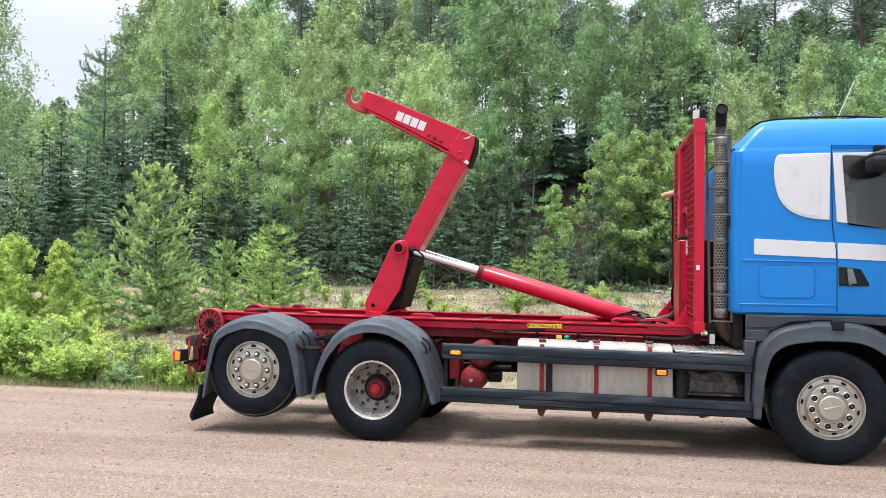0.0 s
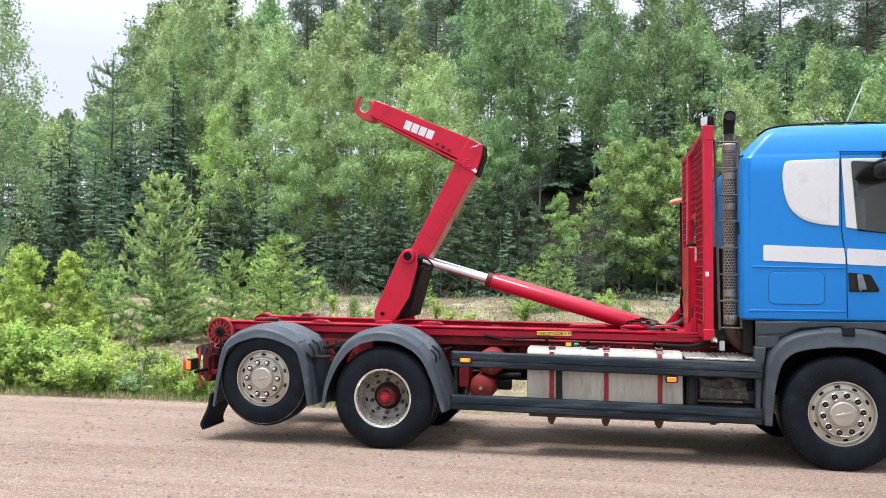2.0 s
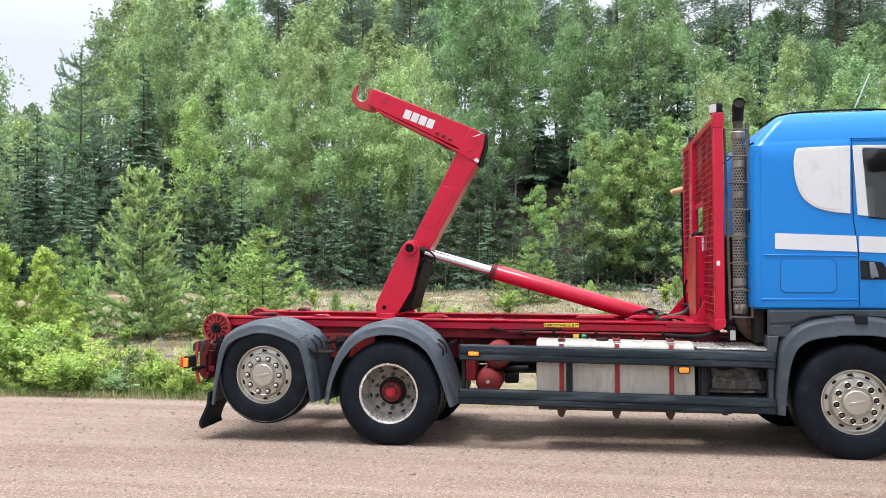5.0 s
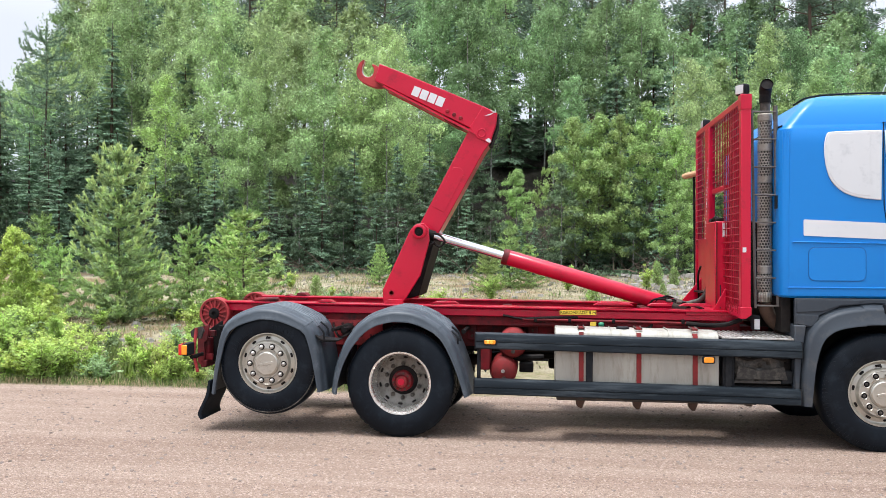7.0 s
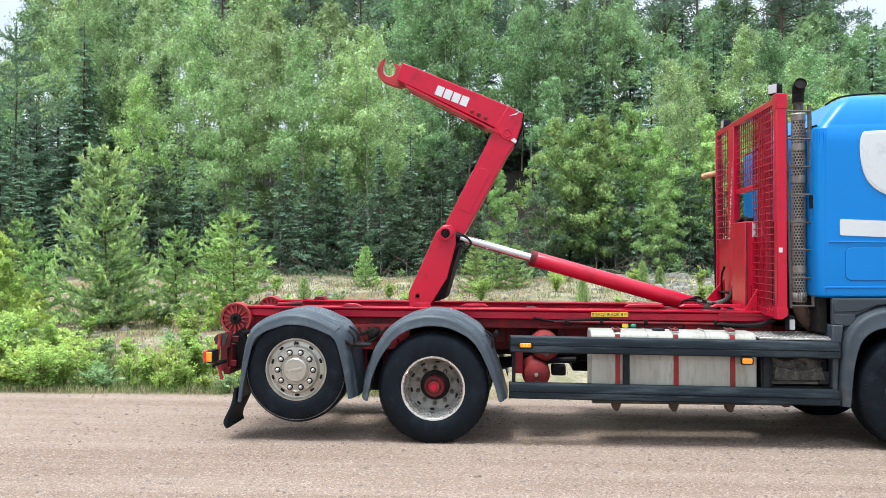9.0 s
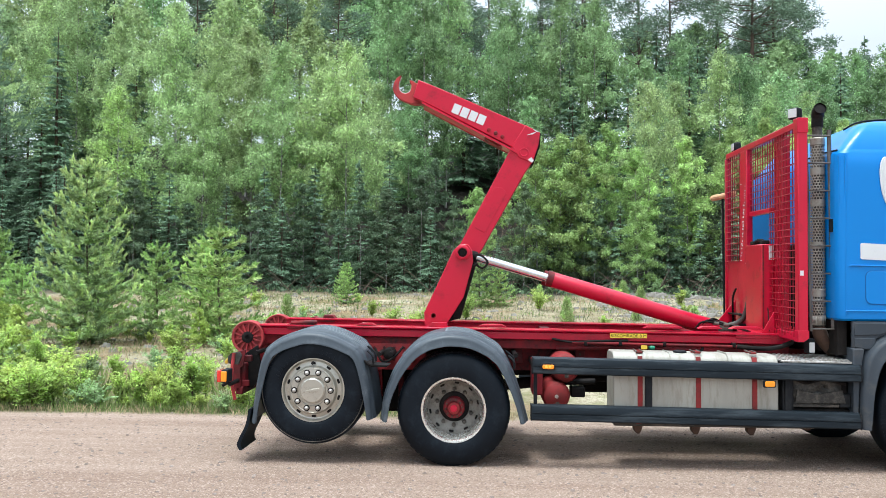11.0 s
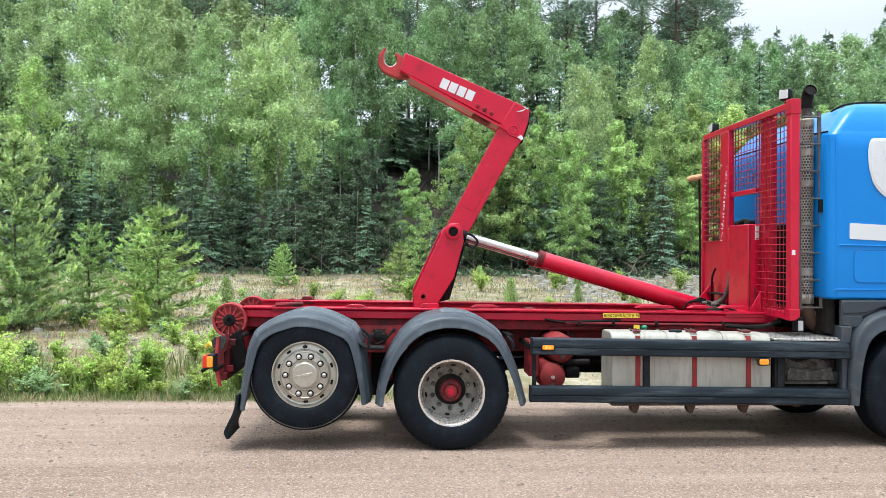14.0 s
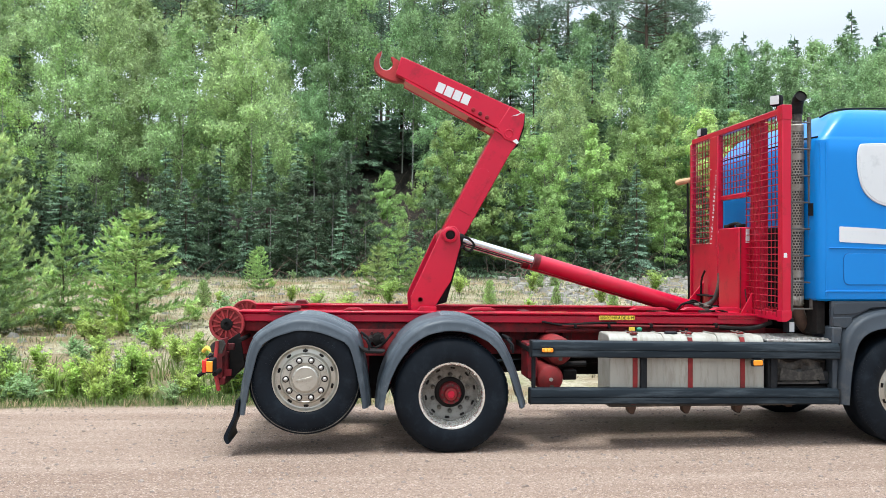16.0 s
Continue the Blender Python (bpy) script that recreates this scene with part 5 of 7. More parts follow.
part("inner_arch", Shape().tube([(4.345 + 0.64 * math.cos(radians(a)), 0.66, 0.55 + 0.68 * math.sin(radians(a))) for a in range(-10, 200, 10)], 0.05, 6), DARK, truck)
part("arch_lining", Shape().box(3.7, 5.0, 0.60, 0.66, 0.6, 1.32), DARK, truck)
# added dark wall, its colour stands for the shade below the cab's rear
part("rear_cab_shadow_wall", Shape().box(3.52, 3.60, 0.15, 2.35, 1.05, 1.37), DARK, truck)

# exhaust -------------------------------------------------------------
EX, EY = 3.425, 0.34
stack = part("exhaust_pipe", Shape().tube([(EX + 0.2, EY + 0.1, 1.02), (EX + 0.08, EY + 0.04, 1.16), (EX, EY, 1.32), (EX, EY, 3.22)], [0.055, 0.055, 0.045, 0.045], 20), GRIME, truck, "sooty steel exhaust stack with perforated shield", smooth=50)
part("exhaust_tip", Shape().tube(curve_through([(EX, EY, 3.18), (EX + 0.002, EY, 3.27), (EX + 0.002, EY - 0.02, 3.325), (EX, EY - 0.075, 3.35)], 4), [0.052] * 5 + [0.056] * 8, 24, caps=False)
     .tube([(EX, EY - 0.04, 3.335), (EX, EY - 0.066, 3.346)], 0.053, 24), DARK, stack, "blackened exhaust tip", smooth=50)
shield = Shape()
SR, seg, zs = 0.063, 15, 0.0265
for z0, z1, holes in ((1.31, 1.40, 0), (1.40, 1.58, 1), (1.58, 1.65, 0), (1.65, 2.03, 1), (2.03, 2.09, 0), (2.09, 2.43, 1), (2.43, 2.49, 0), (2.49, 2.73, 1), (2.73, 2.79, 0), (2.79, 3.00, 1), (3.00, 3.08, 0)):
    on = lambda u, z: (EX + SR * math.cos(u), EY + SR * math.sin(u), z)
    rows = max(1, round((z1 - z0) / zs)) if holes else 1
    for j in range(rows):
        a, b = z0 + (z1 - z0) * j / rows, z0 + (z1 - z0) * (j + 1) / rows
        for i in range(seg):
            t0 = 2 * math.pi * (i + 0.5 * (j % 2)) / seg
            w = 2 * math.pi / seg
            if not holes:
                shield.add([on(t0, a), on(t0 + w, a), on(t0 + w, b), on(t0, b)], [(0, 1, 2, 3)])
                continue
            rim = [(0, 0), (0.5, 0), (1, 0), (1, 0.5), (1, 1), (0.5, 1), (0, 1), (0, 0.5)]
            ring = [on(t0 + w * u, a + (b - a) * v) for u, v in rim]
            hole = [on(t0 + w * (0.5 + (u - 0.5) * (0.78 if 0.5 in (u, v) else 0.56)), a + (b - a) * (0.5 + (v - 0.5) * (0.78 if 0.5 in (u, v) else 0.56))) for u, v in rim]
            shield.add(ring + hole, [(k, (k + 1) % 8, (k + 1) % 8 + 8, k + 8) for k in range(8)])
sh = part("heat_shield", shield, SOOT, stack, "stained perforated heat shield", smooth=50)
sm = sh.modifiers.new("sheet", "SOLIDIFY")
sm.thickness = 0.002
for z in (1.615, 2.06, 2.46, 2.76, 3.04):
    part("shield_band", Shape().tube([(EX, EY, z - 0.028), (EX, EY, z + 0.028)], 0.0665, 24), SOOT, stack, smooth=50)
cage = part("exhaust_cage", Shape().tube([(3.275, 0.22, 3.10), (3.31, 0.22, 1.26)], 0.013, 8), STEEL_DARK, truck, "dark steel cage beside the exhaust")
part("cage_side", Shape().tube([(3.49, 0.24, 3.14), (3.52, 0.24, 1.28)], 0.02, 8), STEEL_DARK, cage)
for k in range(8):
    z = 3.085 - k * 0.2575
    part("cage_rung", Shape().tube([(3.262 + 0.0055 * k, 0.22, z), (3.49 + 0.0045 * k, 0.22, z - 0.004)], 0.008, 8), STEEL_DARK, cage)
part("exhaust_elbow", Shape().tube(curve_through([(3.42, 0.34, 1.30), (3.46, 0.36, 1.19), (3.56, 0.42, 1.09), (3.68, 0.5, 1.0)], 5), 0.062, 18), RUST, truck, smooth=50)
part("work_lamp", Shape().box(3.31, 3.37, 0.28, 0.40, 1.045, 1.185), BLACK, truck, "small work lamp below the headboard", bevel=0.012)
part("lamp_face", Shape().box(3.315, 3.365, 0.272, 0.28, 1.055, 1.15), LENS, truck, bevel=0.004)

# headboard -----------------------------------------------------------
HX = 3.2
head = part("headboard", Shape().box(HX - 0.045, HX + 0.045, 0.115, 0.205, 1.19, 3.225), RED, truck, "red headboard frame with wire mesh", bevel=0.008)
part("corner_cap", Shape().box(HX - 0.05, HX + 0.05, 0.11, 0.215, 3.09, 3.232), RED, head, bevel=0.006)
part("corner_foot", Shape().prism([(HX - 0.05, 1.27), (HX + 0.05, 1.27), (HX + 0.05, 1.20), (HX - 0.0, 1.165), (HX - 0.05, 1.165)], 0.111, 0.21), RED, head, bevel=0.004)
part("head_post", Shape().box(HX - 0.04, HX + 0.03, 2.29, 2.355, 1.16, 3.16), RED, head, bevel=0.02)
part("top_bar", Shape().box(HX - 0.04, HX + 0.04, 0.205, 2.30, 3.145, 3.21), RED, head, bevel=0.01)
part("head_post", Shape().box(HX + 0.01, HX + 0.08, 0.64, 0.87, 1.2, 3.15), RED, head, bevel=0.008)
part("head_post", Shape().box(HX - 0.05, HX + 0.02, 1.53, 1.755, 1.2, 3.15), RED, head, "red post with scraped paint", bevel=0.008)
for k in range(26):
    z, y = 1.9 + 0.9 * ((k * 0.618) % 1.0), 1.55 + 0.15 * ((k * 0.377) % 1.0)
    part("paint_scrape", Shape().box(HX - 0.0525, HX - 0.0495, y, y + 0.012 + 0.03 * abs(math.sin(k * 2.3)), z, z + 0.006 + 0.012 * abs(math.sin(k * 5.1))), WHITE, head, smooth=0)
part("cross_bar", Shape().box(HX - 0.02, HX + 0.03, 0.87, 1.53, 2.41, 2.46), RED, head, bevel=0.006)
part("lower_bar", Shape().box(HX - 0.045, HX + 0.045, 0.205, 2.30, 1.17, 1.25), RED, head, bevel=0.01)
part("solid_panel", Shape().box(HX - 0.02, HX + 0.01, 1.755, 2.30, 1.25, 1.93), RED, head, bevel=0.004)


def wire_net(y0, y1, z0, z1, x, name="wire_mesh"):
    """Thin welded wire: upright wires behind, level wires in front."""
    s, r = Shape(), 0.0050
    ny, nz = round((y1 - y0) / 0.074), round((z1 - z0) / 0.066)
    for i in range(ny + 1):
        y = y0 + (y1 - y0) * i / ny
        s.tube([(x, y, z0), (x, y, z1)], r, 5, caps=False)
    for j in range(nz + 1):
        z = z0 + (z1 - z0) * j / nz
        s.tube([(x - 2 * r, y0, z), (x - 2 * r, y1, z)], r, 5, caps=False)
    part(name, s, MESH_RED, head, "red wire mesh", smooth=60)


wire_net(0.205, 0.87, 1.27, 3.15, HX - 0.03)
for k in range(9):
    part("wire_end", Shape().tube([(HX - 0.05, 0.205 + 0.074 * k, 1.30), (HX - 0.052, 0.207 + 0.074 * k, 1.205 + 0.012 * (k % 3))], 0.005, 5), MESH_RED, head)
wire_net(0.87, 1.53, 2.46, 3.15, HX)
wire_net(1.755, 2.30, 1.93, 3.15, HX - 0.03)
part("air_filter", Shape().prism(rounded(3.27, 3.46, 1.24, 2.08, 0.05), 0.62, 1.05), DARK, truck, "black air filter housing behind the headboard", bevel=0.02)
tower = part("oil_tank", Shape().box(3.08, 3.26, 0.85, 1.345, 1.19, 2.09), RED, truck, "red upright hydraulic tank", bevel=0.012)
part("tank_label", Shape().box(3.15, 3.20, 0.846, 0.8495, 1.93, 2.08), WHITE, tower, smooth=0)
part("tank_seam", Shape().box(3.086, 3.10, 0.842, 0.852, 1.2, 2.08), RED_OLD, tower)
part("tank_top_fitting", Shape().tube(curve_through([(3.12, 0.93, 2.09), (3.12, 0.93, 2.125), (3.12, 1.05, 2.135), (3.13, 1.2, 2.12)], 4), 0.016), DARK, tower)
for y0, y1 in ((0.90, 0.98), (1.16, 1.27)):
    part("filler_cap", Shape().box(3.10, 3.18, y0, y1, 2.085, 2.13), DARK, tower, bevel=0.012)
part("grease_pipe", Shape().tube([(3.10, 0.70, 1.22), (3.12, 0.80, 1.45)], 0.006), DARK, truck)
part("gusset", Shape().prism([(3.02, 1.19), (3.15, 1.19), (3.15, 1.42)], 0.70, 0.715), RED, head, bevel=0.004)
part("gusset", Shape().prism([(2.90, 1.19), (3.15, 1.19), (3.15, 1.49)], 1.90, 1.92), RED, head, bevel=0.004)
part("base_plate", Shape().box(2.75, 3.2, 0.62, 1.9, 1.15, 1.20), RED, head, bevel=0.006)
part("grey_conduit", Shape().tube(curve_through([(3.15, 1.46, 1.60), (3.15, 1.47, 1.48), (3.13, 1.50, 1.36), (3.07, 1.53, 1.26), (2.96, 1.57, 1.215), (2.86, 1.6, 1.20)], 6), 0.03, 12), GRIME, truck, "grey flexible hydraulic conduit")
part("hydraulic_pipe", Shape().tube(curve_through([(3.14, 1.46, 1.58), (3.14, 1.46, 2.02), (3.13, 1.47, 2.04)], 4), 0.016, 8), RED, truck)
part("hydraulic_pipe", Shape().tube(curve_through([(3.12, 1.9, 1.22), (3.1, 1.85, 1.5), (3.12, 1.8, 1.62)], 4), 0.012, 8), DARK, truck)
part("pipe_bracket", Shape().box(3.06, 3.16, 1.5, 1.95, 1.33, 1.345).box(3.06, 3.16, 1.5, 1.95, 1.22, 1.235), DARK, truck)
part("warning_label", Shape().box(HX - 0.03, HX + 0.002, 0.112, 0.1148, 1.775, 1.82), WHITE, head, smooth=0)


def work_light(x, y, z, turn):
    m = Matrix.Translation((x, y, z)) @ Matrix.Rotation(radians(turn), 4, "Z")
    wl_ob = part("work_light", Shape().box(-0.04, 0.045, -0.055, 0.055, -0.055, 0.055), BLACK, truck, "black work light on the headboard", bevel=0.02)
    wl_ob.data.transform(m)
    face = part("light_face", Shape().box(-0.048, -0.04, -0.044, 0.044, -0.042, 0.042), LENS, wl_ob, bevel=0.006)
    face.data.transform(m)
    part("light_foot", Shape().tube([(x + 0.01, y, z - 0.05), (x, y, 3.2)], 0.014), DARK, wl_ob)


work_light(3.225, 0.36, 3.315, 38)
work_light(3.24, 2.16, 3.275, 0)
broom = thing("broom", (3.15, 2.38, 1.18), "long dark-handled broom with tan brush head strapped to headboard", "broom")
part("handle", Shape().tube([(3.17, 2.385, 1.16), (3.15, 2.39, 2.70)], 0.014, 8), DARK, broom)
part("brush_head", Shape().tube(curve_through([(3.03, 2.45, 2.68), (3.06, 2.44, 2.70), (3.16, 2.39, 2.72), (3.26, 2.34, 2.74), (3.29, 2.33, 2.74)], 3), [0.02, 0.03, 0.034] + [0.036] * 7 + [0.034, 0.03, 0.02], 10), TAN, broom)


# ---------------------------------------------------------------- plants
def leaf_mesh(name, pts, ways, size, aspect, mat, seed, vary=0.35, faces=None, corners=4):
    """Many small pointed leaves: a blade at each point, lying along its way and facing as told."""
    g = np.random.default_rng(seed)
    P, U = np.array(pts, float), np.array(ways, float)
    n = len(P)
    U = U / np.maximum(1e-6, np.linalg.norm(U, axis=1))[:, None]
    R = g.normal(size=(n, 3)) if faces is None else np.array(faces, float)
    W = np.cross(U, R)
    W = W / np.maximum(1e-6, np.linalg.norm(W, axis=1))[:, None]
    s = (size * (1 + vary * (g.random(n) * 2 - 1)))[:, None]
    V = np.empty((n, corners, 3))
    if corners == 3:
        V[:, 0] = P + W * s * aspect / 2
        V[:, 1] = P + U * s
        V[:, 2] = P - W * s * aspect / 2
    else:
        V[:, 0] = P
        V[:, 1] = P + U * s * 0.45 + W * s * aspect / 2
        V[:, 2] = P + U * s
        V[:, 3] = P + U * s * 0.45 - W * s * aspect / 2
    me = bpy.data.meshes.new(name)
    me.from_pydata(V.reshape(-1, 3).tolist(), [], np.arange(n * corners).reshape(-1, corners).tolist())
    me.materials.append(mat)
    return me


def plant(kind, label, category, group, wood, bark, leaves, shoots=None):
    """An Empty at the foot, with trunk, limbs and crown in its own space."""
    e = thing(kind, (0, 0, 0), label, category, group)
    for name, shape in wood:
        ob = new(name, shape.mesh(name, bark if name == "trunk" else TWIG, 60))
        ob.parent = e
        if name != "trunk":
            ob["kind"] = "stuff"
    crown = new("crown", leaves)
    crown.parent = e
    if shoots:
        fresh = new("fresh_growth", shoots)
        fresh.parent = e
        fresh["kind"] = "stuff"
    return e


def birch(h, seed, mat=L_BIRCH, leaf=0.108, n=34, wide=0.17, low=0.2, hang=1.0, few=1.0, corners=3, wild=1.0, label="leafy birch with white trunk at the forest edge"):
    """Boughs that rise and bend over, each with clumps of small leaves that hang down in short strands."""
    r = random.Random(seed)
    bend = (r.uniform(-0.5, 0.5), r.uniform(-0.5, 0.5))
    at = lambda f: Vector((bend[0] * math.sin(f * 2.4) * h * 0.03, bend[1] * math.sin(f * 2.1) * h * 0.03, f * h))
    rad = 0.0036 * h + 0.010
    trunk = Shape().tube([at(i / 10) for i in range(11)], [rad * (1 - 0.95 * (i / 10)) + 0.003 for i in range(11)], 7)
    limbs, pts, ways, faces = Shape(), [], [], []

    def clump(c, o, size, strands, length, count):
        """Strands that start in a flat heap round c and hang; their leaves face out of the heap."""
        for k in range(strands):
            off = Vector((r.gauss(0, 0.5), r.gauss(0, 0.5), r.gauss(0, 0.28))) * size
            q = c + off
            lean = Vector((r.gauss(0, 0.2) + off.x * 0.3, r.gauss(0, 0.2) + off.y * 0.3, -1))
            ll = length * r.uniform(0.35, 1.25)
            for s in range(count):
                d = ll * ((s + r.random()) / count) ** 1.2
                w = 0.16 * size * (1.0 - 0.5 * d / ll) + 0.015
                p = q + lean * d + Vector((r.gauss(0, w), r.gauss(0, w), r.gauss(0, w)))
                out = (p - c) / size
                pts.append(p)
                ways.append((r.gauss(0, 0.7), r.gauss(0, 0.7), -0.6 + r.gauss(0, 0.5)))
                faces.append((out.x * 0.8 + o.x * 0.35 + r.gauss(0, 0.4 * wild), out.y * 0.8 + o.y * 0.35 + r.gauss(0, 0.4 * wild), max(-0.4, out.z) * 0.6 + 0.6 + r.gauss(0, 0.4 * wild)))

    for i in range(n):
        f = low + (0.985 - low) * ((i + r.random()) / n)
        a = i * 2.4 + r.uniform(-0.6, 0.6)
        prof = (0.12 + 0.88 * math.sin(min(1, (1.02 - f) / (1 - low) * 1.15) * math.pi / 2)) * (0.6 + 0.4 * min(1, (f - low) / 0.2 + 0.2))
        L = h * wide * prof * r.uniform(0.55, 1.3)
        o = Vector((math.cos(a), math.sin(a), 0))
        sd = Vector((-o.y, o.x, 0))
        b = at(f)
        rise = r.uniform(0.7, 1.3)
        way = lambda t: b + o * (L * t) + Vector((0, 0, L * (rise * t - 0.75 * rise * t * t)))
        if few > 0.7:
            limbs.tube([b, way(0.5), way(1)], [0.010 + 0.002 * L, 0.007, 0.003], 3, caps=False)
        for k in range(2 + int(4.2 * L / (h * wide))):
            t = r.uniform(0.15, 0.5) if k == 0 else r.uniform(0.45, 1.02)
            c = way(t) + sd * r.gauss(0, 0.25) * L * t
            clump(c, o, 0.034 * h * r.uniform(0.7, 1.25) + 0.03, max(3, int(8.5 * few * r.uniform(0.7, 1.3))), hang * (0.045 * h + 0.08), int(10 + 5 * few))
    for k in range(int(5 * few) + 1):
        clump(at(r.uniform(0.93, 1.0)), Vector((0, 0, 0)), 0.016 * h, 6, 0.035 * h, 10)
    wood = (("trunk", trunk), ("branchwork", limbs)) if few > 0.7 else (("trunk", trunk),)
    return plant("birch_tree", label, "birch", "trees of the forest edge", wood, BIRCH_BARK,
                 leaf_mesh("birch_crown", pts, ways, leaf, 0.8, mat, seed, faces=faces, corners=corners))


def spruce(h, seed, mat=L_SPRUCE, wide=0.16, low=0.04, coarse=1.0, label="dark green spruce with drooping boughs"):
    """Boughs in loose tiers, each a flat fan of needle sprays that droops and turns up at its tip."""
    r = random.Random(seed)
    trunk = Shape().tube([(0, 0, h * i / 8) for i in range(9)], [(0.011 * h + 0.02) * (1 - 0.95 * i / 8) + 0.004 for i in range(9)], 8)
    limbs, pts, ways, faces = Shape(), [], [], []
    z = low * h
    while z < h * 0.985:
        f = z / h
        R = h * wide * (1 - f) ** 0.85 + 0.05
        for k in range(7 if f < 0.8 else 5):
            a = r.uniform(0, 2 * math.pi)
            L = R * r.uniform(0.5, 1.2)
            o, sd = Vector((math.cos(a), math.sin(a), 0)), Vector((-math.sin(a), math.cos(a), 0))
            lift = 0.45 * f - 0.12
            zb = z + r.uniform(-0.9, 0.9) * (h * 0.026 + 0.03)
            p = lambda t: Vector((0, 0, zb)) + o * (L * t) + Vector((0, 0, L * (lift * t - 0.45 * t * t + 0.25 * t ** 3)))
            if coarse < 1.4 and k < 3:
                limbs.tube([p(0), p(0.9)], [0.016, 0.004], 3, caps=False)
            m = max(3, int(L / (0.095 * coarse)))
            for j in range(m):
                t = 0.12 + 0.88 * (j + r.random()) / m
                w = (1.05 - t) * 0.42 * L + 0.06
                for s in (-1, 1):
                    for e in ((0.0, 0.5) if w < 0.25 else (0.0, 0.35, 0.75)):
                        pts.append(p(t) + sd * s * w * e + o * w * 0.5 * e + Vector((0, 0, -0.18 * w * e)))
                        ways.append(sd * s * r.uniform(0.3, 0.9) + o * 0.8 + Vector((0, 0, r.uniform(-1.0, 0.1))))
                        faces.append((o.x * 0.9 + r.gauss(0, 0.5), o.y * 0.9 + r.gauss(0, 0.5), 0.7))
            pts.append(p(0.95))
            ways.append(o + Vector((0, 0, 0.35)))
            faces.append((r.gauss(0, 0.3), r.gauss(0, 0.3), 1))
        z += (h * 0.026 + 0.03) * coarse ** 0.4 * r.uniform(0.7, 1.3)
    for k in range(8):
        pts.append((0, 0, h * (0.93 + 0.012 * k)))
        ways.append((r.gauss(0, .3), r.gauss(0, .3), 1))
        faces.append((r.gauss(0, 1), r.gauss(0, 1), 0.3))
    return plant("spruce_tree", label, "spruce", "trees of the forest edge", (("trunk", trunk), ("branchwork", limbs)), PINE_BARK,
                 leaf_mesh("spruce_crown", pts, ways, (0.011 * h + 0.048) * coarse, 0.5, mat, seed, faces=faces, corners=3))


def tall_pine(h, seed, label="tall pine with bare trunk and dark clumped crown"):
    r = random.Random(seed)
    at = lambda f: Vector((0.2 * math.sin(f * 3), 0.15 * math.sin(f * 2.2), f * h))
    trunk = Shape().tube([at(i / 8) for i in range(9)], [0.013 * h * (1 - 0.85 * i / 8) for i in range(9)], 8)
    limbs, pts, ways = Shape(), [], []
    for i in range(38):
        f = 0.42 + 0.56 * (i + r.random()) / 34
        a = r.uniform(0, 6.28)
        L = h * 0.17 * (1.15 - f) / 0.6 * r.uniform(0.6, 1.25) + 0.3
        o = Vector((math.cos(a), math.sin(a), 0))
        p = lambda t: at(f) + o * (L * t) + Vector((0, 0, L * (0.05 * t + 0.28 * t * t)))
        limbs.tube([p(0), p(0.35), p(0.7), p(1)], [0.05, 0.04, 0.025, 0.01], 4, caps=False)
        if f < 0.5 and r.random() < 0.45:
            continue
        for k in range(8):
            t = r.uniform(0.4, 1.08)
            c = p(t) + Vector((r.gauss(0, 0.35), r.gauss(0, 0.35), r.gauss(0.1, 0.15)))
            for s in range(24):
                d = Vector((r.gauss(0, 1), r.gauss(0, 1), r.gauss(0.2, 0.6)))
                pts.append(c + d * 0.2)
                ways.append(d)
    return plant("pine_tree", label, "pine", "tall pines on the slope", (("trunk", trunk), ("branchwork", limbs)), PINE_BARK,
                 leaf_mesh("pine_crown", pts, ways, 0.32, 0.26, L_PINE, seed, corners=3))


